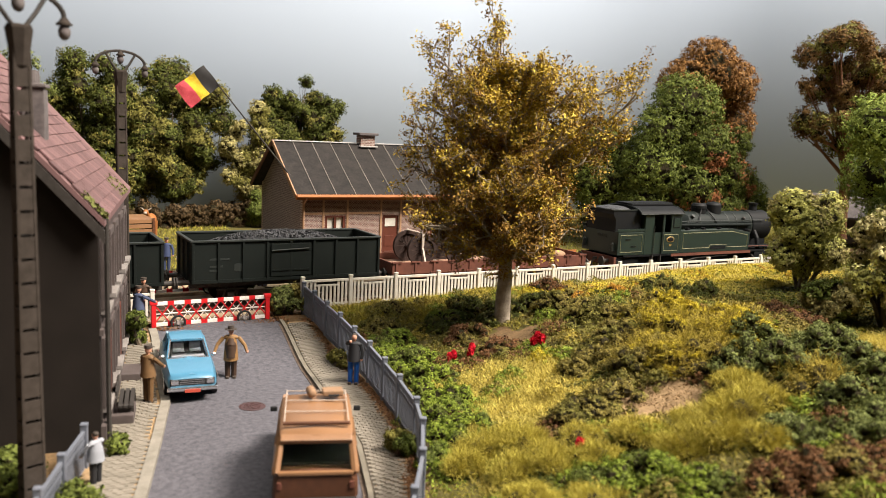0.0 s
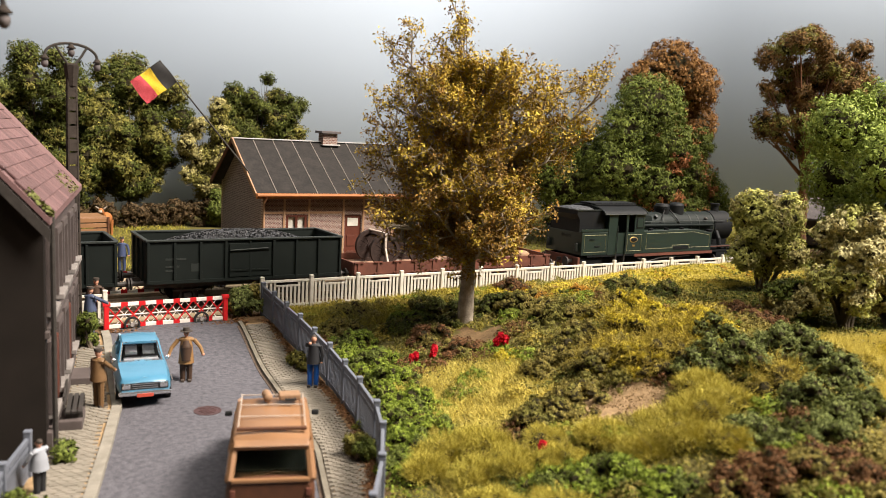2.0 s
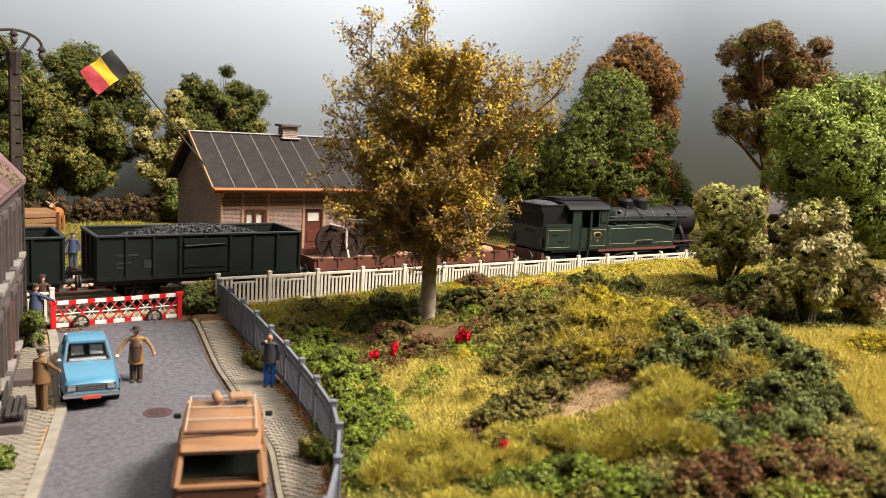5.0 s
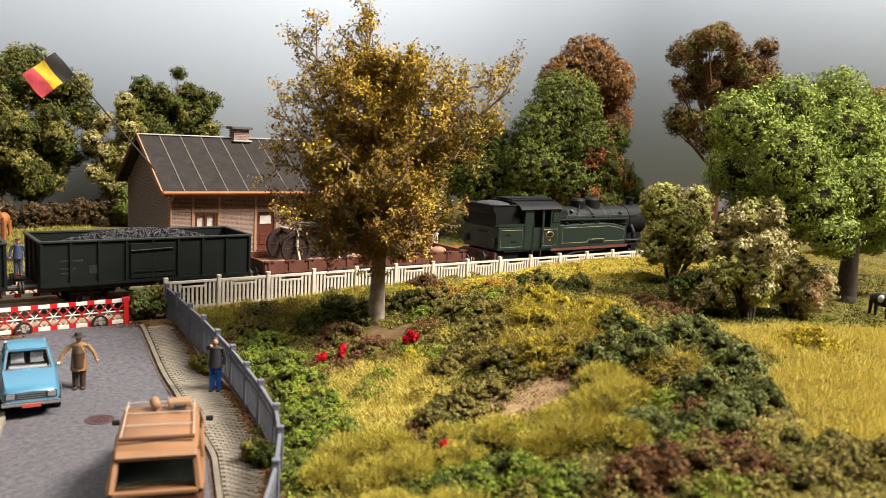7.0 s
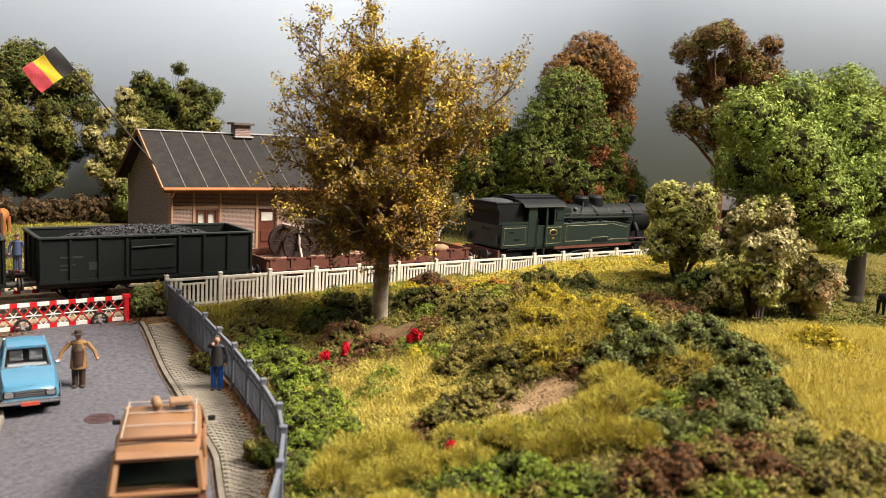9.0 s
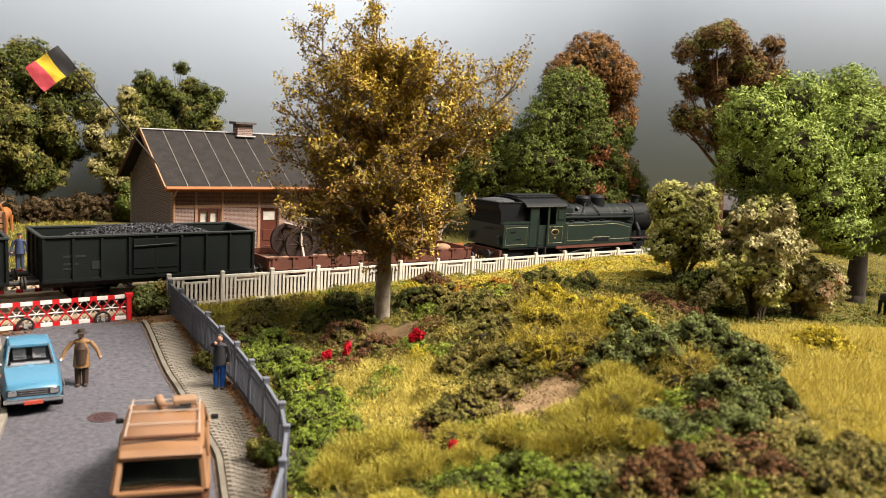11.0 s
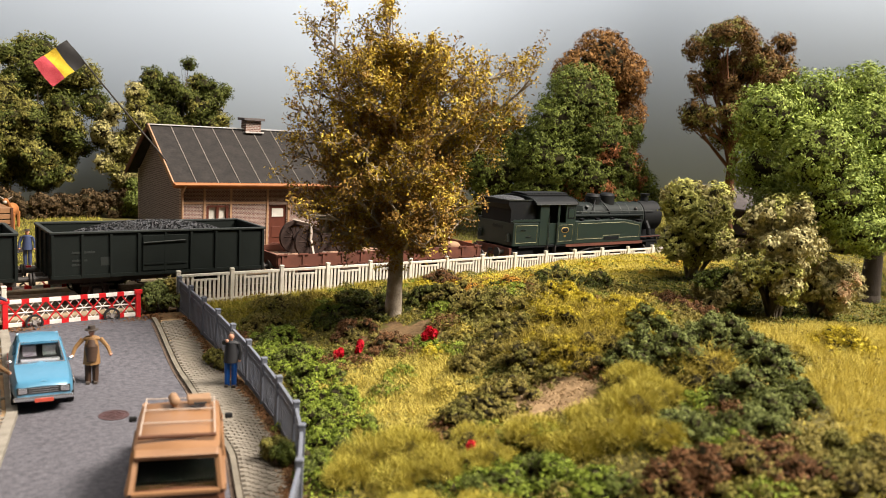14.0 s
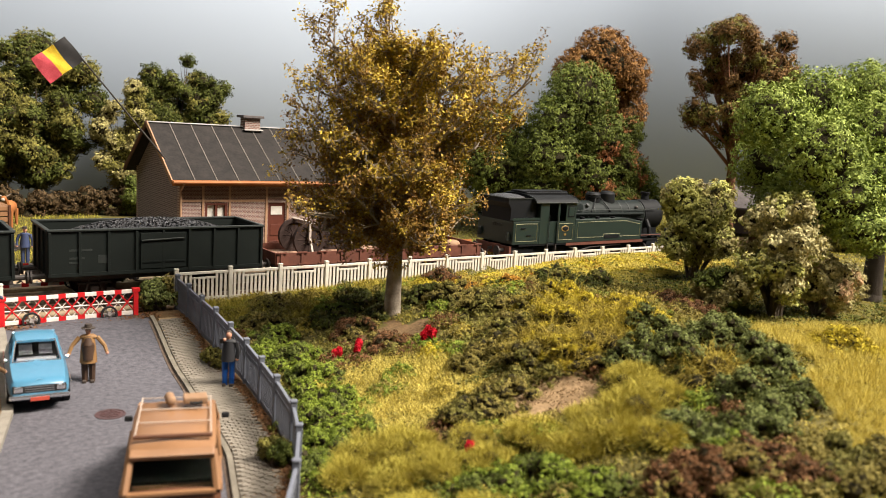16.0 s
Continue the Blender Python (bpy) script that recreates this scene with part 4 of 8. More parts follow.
# ---- garden planting ----
GARDEN = {
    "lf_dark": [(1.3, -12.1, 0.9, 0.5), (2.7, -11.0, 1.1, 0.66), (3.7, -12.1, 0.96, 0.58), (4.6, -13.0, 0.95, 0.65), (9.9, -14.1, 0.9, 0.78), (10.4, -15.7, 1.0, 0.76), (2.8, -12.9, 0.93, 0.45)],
    "lf_herb": [(-2.3, -17.1, 0.7, 0.6), (-2.6, -18.6, 0.7, 0.6), (-3.4, -20.5, 0.7, 0.55), (-3.9, -21.6, 0.7, 0.5), (-1.6, -13.2, 0.8, 0.5), (-0.8, -12.1, 0.9, 0.61), (-1.1, -14.3, 0.95, 0.64), (-1.5, -16.2, 0.88, 0.64), (-1.9, -18.1, 0.81, 0.63), (-2.9, -19.2, 0.68, 0.56), (-2.5, -20.0, 0.66, 0.51), (-1.5, -25.4, 0.81, 0.5), (-2.2, -24.8, 0.82, 0.5), (-1.2, -26.8, 0.77, 0.42), (1.7, -11.5, 0.95, 0.52)],
    "lf_purple": [(1.3, -13.6, 0.89, 0.53), (1.3, -15.5, 0.73, 0.45), (10.3, -19.1, 1.05, 0.46), (8.9, -21.1, 0.86, 0.42), (0.2, -28.1, 0.9, 0.6), (1.1, -28.4, 0.79, 0.57), (-0.5, -27.7, 0.76, 0.48), (1.1, -29.2, 0.77, 0.49), (7.0, -10.5, 0.93, 0.72)],
    "lf_moss": [(0.3, -9.4, 0.87, 0.45), (-0.6, -10.6, 0.83, 0.5), (-0.2, -21.9, 0.85, 0.8), (0.6, -21.9, 0.8, 0.78), (-0.9, -22.2, 0.72, 0.66), (3.2, -19.0, 0.87, 0.74), (2.0, -19.4, 0.84, 0.65), (2.0, -21.0, 0.79, 0.67), (3.2, -20.5, 0.83, 0.64), (4.8, -14.1, 0.93, 0.88), (4.6, -16.4, 0.97, 0.7), (4.9, -18.3, 0.92, 0.67), (3.1, -29.4, 0.99, 0.54), (3.3, -30.1, 0.85, 0.54), (1.6, -29.7, 0.78, 0.5)],
    "lf_blue": [(4.4, -23.1, 0.85, 1.2), (4.1, -24.2, 0.8, 1.1), (3.2, -23.6, 0.67, 0.8), (6.4, -23.8, 0.94, 0.95), (5.4, -24.6, 0.9, 1.2), (5.5, -25.6, 0.86, 0.95), (3.4, -26.6, 0.77, 0.76), (3.3, -27.4, 0.68, 0.74), (4.3, -27.1, 0.63, 0.6), (1.5, -26.6, 0.71, 0.54), (1.8, -27.1, 0.71, 0.5), (2.3, -27.8, 0.64, 0.47), (1.0, -26.3, 0.64, 0.43)],
    "lf_ybrown": [(3.9, -20.3, 0.85, 0.92), (3.2, -22.4, 0.87, 0.85), (2.8, -21.9, 0.79, 0.76), (4.5, -22.1, 0.82, 0.89), (2.7, -20.8, 0.72, 0.59), (4.0, -25.2, 0.82, 0.71), (4.5, -21.6, 0.74, 0.8)],
    "lf_yellow": [(5.3, -18.9, 0.86, 0.84), (4.9, -18.4, 0.72, 0.62), (5.4, -21.2, 0.96, 0.79), (5.1, -20.2, 0.78, 0.6), (6.3, -21.2, 0.69, 0.53), (9.6, -25.5, 0.9, 0.54)],
    "lf_orange": [(7.4, -14.0, 0.98, 0.37), (9.6, -13.1, 1.05, 0.34), (6.8, -12.1, 0.76, 0.33)],
}
WORDS = {"lf_dark": "dark green", "lf_herb": "fresh green", "lf_purple": "purple-brown", "lf_moss": "mossy grey-brown", "lf_blue": "blue-green conifer-like", "lf_ybrown": "yellow-brown twiggy", "lf_yellow": "bright yellow", "lf_orange": "orange"}
rngv = np.random.default_rng(77)


def clump_balls(rng, x, y, r, h):
    """A lumpy cushion of small overlapping mounds that follows the ground."""
    k = int(26 * r * r) + 8
    a, q = rng.uniform(0, 2 * np.pi, k), np.sqrt(rng.random(k))
    out = []
    for i in range(k):
        px, py = x + q[i] * r * math.cos(a[i]), y + q[i] * r * math.sin(a[i])
        m = float(rng.uniform(0.13, 0.27))
        out.append((px, py, garden_z(px, py) + h * (1 - 0.85 * q[i] ** 2) * float(rng.uniform(0.6, 1.05)) - m * 0.75, m))
    return out


def tangle(rng, balls, n, length, width):
    """Thin bent stems leaving a row of mounds."""
    b = np.array(balls)
    i = rng.integers(0, len(b), n)
    u = unit(rng, n)
    u[:, 2] = np.abs(u[:, 2])
    p = b[i, :3] + u * b[i, 3:4]
    d = u * 0.5 + unit(rng, n) * 0.8
    m = p + d * length * 0.5 + np.array([0, 0, 0.03])
    e = m + (d + unit(rng, n) * 0.6) * length * 0.5 - np.array([0, 0, 0.05])
    w = np.cross(e - p, unit(rng, n))
    w *= width / (np.linalg.norm(w, axis=1)[:, None] + 1e-9)
    return np.concatenate([np.stack([p - w, p + w, m], 1).reshape(-1, 3), np.stack([m - w, m + w, e], 1).reshape(-1, 3), np.stack([p + w, m + w, m - w], 1).reshape(-1, 3)])


for leafm, rows in GARDEN.items():
    for x, y, r, h in rows:
        near = math.hypot(x + 12, y + 36) < 18
        balls = clump_balls(rngv, x, y, r, h)
        fine = 0.078 if near else 0.095
        if leafm in ("lf_ybrown", "lf_yellow"):
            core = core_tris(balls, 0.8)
            st = tangle(rngv, balls, 1100 if leafm == "lf_ybrown" else 350, 0.45, 0.006)
            slots = [0] * (len(core) // 3) + [1] * (len(st) // 3)
            parts = [core, st]
            if leafm == "lf_yellow" or y > -22.2:
                p, u, k = sprigs(rngv, balls, 0.10, 13, 0.085, 0.45, -0.1 if leafm == "lf_yellow" else 0.3)
                parts.append(leaf_tris(rngv, p, u, 0.032, 1.6, 0.7))
                slots += [2] * len(p)
            me = array_mesh("garden_plant", np.concatenate(parts), 3, ["shade_core", "lf_ybrown", "lf_yellow"], slots)
        else:
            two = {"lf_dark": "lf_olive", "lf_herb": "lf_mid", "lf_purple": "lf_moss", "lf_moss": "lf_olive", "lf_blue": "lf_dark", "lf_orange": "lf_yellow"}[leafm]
            me = leafy("garden_plant", rngv, balls, fine, 10, fine * 0.72, 0.026 if near else 0.031, ["shade_core", leafm, two], 0.3, 0.4, 0.8, 1.7, -0.1, 1.3)
        solo("garden_plant", me, None, 0, 0, 0, label=WORDS[leafm] + " garden plant cushion on the bank", category="plant", group=WORDS[leafm] + " plants")

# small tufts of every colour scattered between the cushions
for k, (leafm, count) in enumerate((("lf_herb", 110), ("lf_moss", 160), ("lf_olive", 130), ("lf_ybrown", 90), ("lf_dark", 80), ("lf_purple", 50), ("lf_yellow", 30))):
    rng = np.random.default_rng(200 + k)
    vs = []
    for _ in range(count):
        x, y = rng.uniform(-4, 12), rng.uniform(-30, -8)
        if bare(x, y) or x < lerp_line(FENCE, y) + 0.5 or x > 4.6 + 0.85 * (y + 26) and y < -21 or noise.noise(Vector((x * 0.35, y * 0.35, 20.0 + k))) < -0.05 or y > -11 and leafm == "lf_purple":
            continue
        p, u, _ = sprigs(rng, clump_balls(rng, x, y, rng.uniform(0.3, 0.6), rng.uniform(0.2, 0.42)), 0.12, 6, 0.08, 0.4, 0.0)
        vs.append(leaf_tris(rng, p, u * 1.2, 0.034, 1.6, 0.7))
    solo("low_herbs", array_mesh("low_herbs", np.concatenate(vs), 3, leafm), None, 0, 0, 0, label="scattered low herbs between the garden plants", category="plants", kind="stuff")

# red flowers
for x, y, hh in ((-0.42, -15.5, 0.24), (-0.32, -15.55, 0.3), (0.28, -15.6, 0.25), (0.36, -15.55, 0.38), (1.80, -16.9, 0.3), (1.9, -16.95, 0.42), (2.05, -17.0, 0.28), (-1.75, -23.7, 0.3)):
    z = garden_z(x, y)
    t = thing("red_flower", x, y, z, label="red blossom spike among green leaves", category="flower", group="red flowers")
    part("stem", B().cyl((0, 0, -0.1), (0, 0, hh), 0.03, seg=5), "lf_herb", t)
    n = 160
    u = unit(rngv, n)
    part("petals", array_mesh("petals", leaf_quads(rngv, u * np.array([0.09, 0.09, 0.15]) + np.array([0, 0, hh + 0.05]), u, 0.065), 4, "petal"), None, t)
    u = unit(rngv, 90)
    u[:, 2] = np.abs(u[:, 2])
    part("leaves", array_mesh("leaves", leaf_quads(rngv, u * np.array([0.16, 0.16, 0.22]), u, 0.07, 2.2), 4, "lf_herb"), None, t)


def blades(rng, pts, length, width, lean=0.45):
    n = len(pts)
    d = np.stack([rng.normal(size=n) * lean, rng.normal(size=n) * lean, np.ones(n)], 1)
    d /= np.linalg.norm(d, axis=1)[:, None]
    k = (length * rng.uniform(0.55, 1.35, n))[:, None]
    s = np.cross(d, unit(rng, n))
    s *= width / (np.linalg.norm(s, axis=1)[:, None] + 1e-9)
    return np.stack([pts - s, pts + s, pts + d * k], 1).reshape(-1, 3)


def field(name, inside, box, n, length, width, matl, label, lean=0.45, seed=1, zf=garden_z):
    rng = np.random.default_rng(seed)
    x, y = rng.uniform(box[0], box[1], n), rng.uniform(box[2], box[3], n)
    keep = [i for i in range(n) if inside(x[i], y[i])]
    p = np.array([(x[i], y[i], zf(x[i], y[i]) - 0.02) for i in keep])
    solo(name, array_mesh(name, blades(rng, p, length, width, lean), 3, matl), None, 0, 0, 0, label=label, category="grass", kind="stuff")


def in_garden(x, y):
    return x > lerp_line(FENCE, y) + 0.15 and y < FENCE_Y - 0.1


def patch(x, y, k, s=0.45):
    return noise.noise(Vector((x * s, y * s, k)))


field("mixed_grass", lambda x, y: in_garden(x, y) and not bare(x, y) and patch(x, y, 1) > -0.15, (-6, 12, -31, -7), 75000, 0.15, 0.012, "gr_green", "short green grass over the bank", lean=1.0, seed=3)
field("straw_grass", lambda x, y: in_garden(x, y) and not bare(x, y) and patch(x, y, 7) > 0.0, (-6, 12, -31, -7), 70000, 0.17, 0.011, "gr_ygreen", "dry yellow-green grass between the plants", lean=1.0, seed=4)
field("fence_grass", lambda x, y: in_garden(x, y) and x > 6 - 0.35 * (y + 8), (4, 24, -14.5, -7.4), 120000, 0.20, 0.013, "gr_yellow", "ripe yellow grass along the fence", lean=1.2, seed=5)
field("dry_fence_grass", lambda x, y: in_garden(x, y) and y > -10.6 - 0.1 * x and x < 8, (-3, 8, -11.5, -7.4), 34000, 0.30, 0.010, "gr_ygreen", "dry yellow-green grass before the white fence", lean=0.9, seed=15)
field("tall_yellow_grass", lambda x, y: in_garden(x, y) and x > 6.5 + 0.85 * (y + 26) + 1.8 * patch(x, y, 17, 0.6) + 0.6 * patch(x, y, 18, 1.9) and y > -29.8 and x < 19 and y < -23.0 - 0.22 * (x - 9.3), (3, 19, -30, -22), 150000, 0.30, 0.007, "gr_yellow", "tall yellow grass on the slope", lean=0.55, seed=6)
field("lawn_grass", lambda x, y: x > 9 and y < -7.6 and (x > 12 or y > -21) and (x < 36 or (x * 7 + y * 3) % 2 < 1), (9, 60, -30, -7.6), 140000, 0.14, 0.016, "gr_ygreen", "green meadow grass under the trees", lean=1.1, seed=7)
field("front_grass", lambda x, y: in_garden(x, y) and -21.5 < y < -16.5 and -1.8 < x < 1.8 and not bare(x, y), (-3, 3, -22, -16), 30000, 0.24, 0.009, "gr_yellow", "soft yellow-green grass in the garden", lean=1.0, seed=8)
field("front_straw", lambda x, y: in_garden(x, y) and y < -16.0 and x > lerp_line(FENCE, y) + 1.5 and x < 1.6 and not bare(x, y) and patch(x, y, 23) > -0.2, (-4, 2, -24.5, -16), 34000, 0.26, 0.009, "gr_yellow", "dry straw grass in the garden", lean=1.0, seed=9)
field("back_meadow", lambda x, y: (y > 2 and (x < -0.4 or x > 10.0)) or (x > 27 and y > -3), (-18, 58, -3, 13), 90000, 0.18, 0.016, "gr_green", "rough meadow behind the station", lean=0.9, seed=10, zf=ground_z)
field("back_straw", lambda x, y: y > 1.2 and (x < -0.6 or x > 27), (-18, 46, 1, 13), 30000, 0.20, 0.016, "gr_ygreen", "dry grass behind the track", seed=12, zf=ground_z)

def turf(name, matl, n, box, inside, seed, label, size=0.05):
    """Flock crumbs strewn over the ground in loose heaps."""
    rng = np.random.default_rng(seed)
    x, y = rng.uniform(box[0], box[1], n), rng.uniform(box[2], box[3], n)
    pts = []
    for a, c in zip(x, y):
        k = noise.noise(Vector((a * 1.1, c * 1.1, seed)))
        if inside(a, c) and k > -0.12:
            pts.append((a, c, garden_z(a, c) + 0.05 + max(0, k) * 0.35 * rng.random()))
    pts = np.array(pts)
    solo(name, array_mesh(name, leaf_tris(rng, pts, np.tile([0, 0, 1.0], (len(pts), 1)), size, 1.5, 1.0), 3, matl), None, 0, 0, 0, label=label, category="plants", kind="stuff")


turf("yellow_flock", "lf_yellow", 26000, (3, 22, -14, -7.5), lambda x, y: in_garden(x, y) and x > 5 - 0.3 * (y + 8), 301, "yellow flowering herbs along the fence")
turf("orange_flock", "lf_orange", 14000, (4, 22, -13.5, -7.5), lambda x, y: in_garden(x, y) and patch(x, y, 31, 0.3) > 0.05, 302, "orange seed heads in the fence grass")
turf("olive_flock", "lf_olive", 40000, (-4, 20, -24, -7.5), lambda x, y: in_garden(x, y) and not bare(x, y) and not (x > 6 and y > -13), 303, "olive low herbs over the bank")
turf("moss_flock", "lf_moss", 50000, (-4, 12, -31, -8), lambda x, y: in_garden(x, y) and (not bare(x, y) or patch(x, y, 41, 2.5) > 0.32), 304, "mossy low herbs over the bank", 0.045)
turf("green_flock", "lf_mid", 36000, (9, 30, -26, -9), lambda x, y: in_garden(x, y), 305, "green clover patches in the meadow")
turf("sand_crumb", "sand", 22000, (-1, 4, -25, -13), lambda x, y: bare(x, y) and y < -20, 307, "sandy crumbs on the bare patches", 0.03)
turf("herb_flock", "lf_herb", 30000, (-5, 6, -31, -8), lambda x, y: in_garden(x, y) and not bare(x, y) and x < lerp_line(FENCE, y) + 2.4, 306, "fresh green weeds between the plants", 0.05)

# soft feather-grass tufts
for x, y, r, h in ((-3.0, -21.7, 0.84, 1.0), (-2.2, -22.2, 0.84, 0.95), (-3.8, -22.2, 0.6, 0.8), (1.2, -25.5, 1.03, 0.95), (0.3, -25.6, 0.85, 0.85), (-0.5, -25.4, 0.76, 0.75), (0.7, -26.6, 0.62, 0.6), (-2.4, -23.6, 0.71, 0.8), (-3.2, -23.2, 0.71, 0.8), (-1.3, -23.1, 0.8, 0.6), (-0.4, -24.2, 0.9, 0.62), (2.1, -25.0, 0.9, 0.75), (2.6, -24.3, 0.8, 0.7), (0.6, -24.6, 0.8, 0.5), (-3.6, -24.6, 0.8, 0.6), (-2.9, -25.6, 0.9, 0.6), (-1.6, -24.2, 0.8, 0.6)):
    gz = garden_z(x, y)
    mound = [(x, y, gz + h * 0.1, min(r, h) * 0.72)]
    for m in range(9):
        a, q = rngv.uniform(0, 2 * np.pi), r * 0.6 * math.sqrt(rngv.random())
        mound.append((x + q * math.cos(a), y + q * math.sin(a), gz + h * 0.25 * rngv.random(), 0.42 * min(r, h) * rngv.uniform(0.7, 1.2)))
    mound = np.array(mound)
    n = 7000
    m = rngv.integers(0, len(mound), n)
    u = unit(rngv, n)
    u[:, 2] = np.abs(u[:, 2])
    p = mound[m, :3] + u * mound[m, 3:4] * rngv.uniform(0.6, 1.05, (n, 1))
    d = u * 0.8 + unit(rngv, n) * 0.75 + np.array([0, 0, 0.25])
    d *= (0.26 * h * rngv.uniform(0.5, 1.4, n) / np.linalg.norm(d, axis=1))[:, None]
    w = np.cross(d, unit(rngv, n))
    w *= 0.0055 / (np.linalg.norm(w, axis=1)[:, None] + 1e-9)
    # dark hull under the blades, shade put in by colour
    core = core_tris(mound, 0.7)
    me = array_mesh("feather_grass", np.concatenate([core, np.stack([p - w, p + w, p + d], 1).reshape(-1, 3)]), 3, ["shade_core", "gr_olive"], [0] * (len(core) // 3) + [1] * n)
    solo("feather_grass", me, None, 0, 0, 0, label="soft olive feather-grass tuft", category="grass", group="feather grass tufts")


# ---- station ----
def station():
    st = thing("station_building", 0, 0, PLATFORM_Z, label="small brick station with felt roof and brown fascia", category="station")
    L, W, H = 9.35, 6.7, 3.93
    RZ = 6.1
    t = 0.25
    # front wall with real openings for windows and door: piers, sills and lintels
    win = [(1.18, 2.25, 0.72, 2.73), (7.05, 8.15, 0.72, 2.73)]
    door = (4.28, 5.19, 0.0, 2.73)
    b = B()
    cuts = sorted([*win, door])
    x = 0.0
    for x0, x1, z0, z1 in cuts:
        b.box(((x + x0) / 2, t / 2, H / 2), (x0 - x, t, H))
        if z0 > 0:
            b.box(((x0 + x1) / 2, t / 2, z0 / 2), (x1 - x0, t, z0))
        b.box(((x0 + x1) / 2, t / 2, (z1 + H) / 2), (x1 - x0, t, H - z1))
        x = x1
    b.box(((x + L) / 2, t / 2, H / 2), (L - x, t, H))
    part("back_wall", B().box((L / 2, W - t / 2, H / 2), (L, t, H)), "brickf", st)
    wl = part("wall", b, "brickf", st, "weathered red-brown brick front")
    # thin brick skin above the rail, coloured dark for the eaves' shadow
    part("upper_wall_course", B().box((L / 2, -0.008, (2.9 + H) / 2), (L - 0.02, 0.016, H - 2.9)), "brickup", wl, "brick above the timber rail, darkened for the eaves shade")
    for xx in (0, L):
        s = 1 if xx == 0 else -1
        b = B().prism([(t + 0.003, 0), (W - t - 0.003, 0), (W - t - 0.003, H), (W / 2, RZ), (t + 0.003, H)], xx + 0.002 * s, xx + s * t, "x")
        part("gable_wall", b, "brickg", st, "dark weathered brick gable")
    # timber frame strips
    for xx in (0.06, 1.08, 2.35, 4.18, 5.29, 6.95, 8.25, L - 0.06):
        part("frame_post", B().box((xx, -0.02, H / 2), (0.11, 0.05, H - 0.01), bevel=0.01), "timber", st)
    for zz in (0.6, 2.84):
        x = 0.12
        for x1 in (1.02, 4.12, 6.89, L - 0.12):
            part("frame_rail", B().box(((x + x1) / 2, -0.012, zz), (x1 - x, 0.04, 0.10)), "timber", st)
            x = x1 + (1.28 if x1 == 4.12 else 0.12)
    part("plinth", B().box((L / 2, -0.035, 0.09), (L + 0.02, 0.07, 0.18)), "stone_grey", st)
    # windows
    for x0, x1, z0, z1 in win:
        w = part("window", B().box(((x0 + x1) / 2, 0.13, (z0 + z1) / 2), (x1 - x0 - 0.02, 0.03, z1 - z0 - 0.02)), "curtain", st, "brown casement with white curtains")
        fr = B()
        for xx in (x0 + 0.06, (x0 + x1) / 2, x1 - 0.06):
            fr.box((xx, 0.06, (z0 + z1) / 2), (0.12, 0.1, z1 - z0))
        for zz in (z0 + 0.05, z0 + (z1 - z0) * 0.62, z1 - 0.05):
            fr.box(((x0 + x1) / 2, 0.055, zz), (x1 - x0, 0.1, 0.1))
        part("window_frame", fr, "brown_paint", w)
        part("window_sill", B().box(((x0 + x1) / 2, -0.06, z0 - 0.04), (x1 - x0 + 0.16, 0.16, 0.08), bevel=0.015), "stone_grey", w)
    d = part("door", B().box(((door[0] + door[1]) / 2, 0.1, 1.36), (0.9, 0.06, 2.72)), "brown_paint", st, "dark brown panelled door with white pane")
    part("door_pane", B().box((4.735, 0.06, 2.35), (0.58, 0.03, 0.40)), "curtain", d, "white upper pane")
    for zz in (0.6, 1.4):
        part("door_panel", B().box((4.735, 0.06, zz), (0.6, 0.03, 0.55), bevel=0.012), "brown_paint", d)
    # roof: two felted slopes with battens
    ov = 0.46
    run, rise = W / 2 + ov, RZ - H
    ez = H - rise * ov / (W / 2) + 0.12
    top = RZ + 0.12
    for s in (-1, 1):
        y0, y1 = W / 2 + s * run, W / 2
        b = B().prism([(y0, ez), (y1, top), (y1, top - 0.10), (y0, ez - 0.10)], -ov, L + ov, "x")
        r = part("roof", b, "felt", st, "black roofing felt with battens")
        nb = 10
        for i in range(1, nb):
            xx = -ov + (L + 2 * ov) * i / nb
            p0, p1 = Vector((xx, y0, ez + 0.02)), Vector((xx, y1, top + 0.02))
            part("roof_batten", B().cyl(p0, p1, 0.02, seg=5), "batten", r)
    part("ridge_cap", B().box((L / 2, W / 2, top + 0.03), (L + 2 * ov, 0.2, 0.05), bevel=0.015), "lead", st)
    part("fascia_board", B().box((L / 2, W / 2 - run - 0.03, ez - 0.07), (L + 2 * ov + 0.06, 0.06, 0.26), bevel=0.01), "fascia", st, "orange-brown eaves board")
    part("gutter", B().cyl((-ov, W / 2 - run - 0.12, ez - 0.03), (L + ov, W / 2 - run - 0.12, ez - 0.03), 0.07, seg=8), "fascia", st)
    for xx in (-ov - 0.03, L + ov + 0.03):
        for s in (-1, 1):
            a, c = Vector((xx, W / 2 + s * run, ez - 0.03)), Vector((xx, W / 2, top - 0.03))
            d = c - a
            m = (a + c) / 2
            b = B().box(m, (0.06, d.length, 0.22), rot=(math.degrees(math.atan2(d.z, d.y)), 0, 0))
            part("bargeboard", b, "timber" if s < 0 else "brown_paint", st)
    part("downpipe", B().tube([(0.04, W / 2 - run - 0.12, ez - 0.08), (0.04, -0.1, ez - 0.45), (0.04, -0.1, 0.1)], 0.045, 6), "timber", st)
    ch = part("chimney", B().box((4.68, W / 2, top + 0.02), (0.82, 0.62, 0.9), bevel=0.01), "brickchim", st, "red and white brick chimney")
    part("chimney_cap", B().box((4.68, W / 2, top + 0.53), (1.12, 0.9, 0.13), bevel=0.02), "slate", ch)
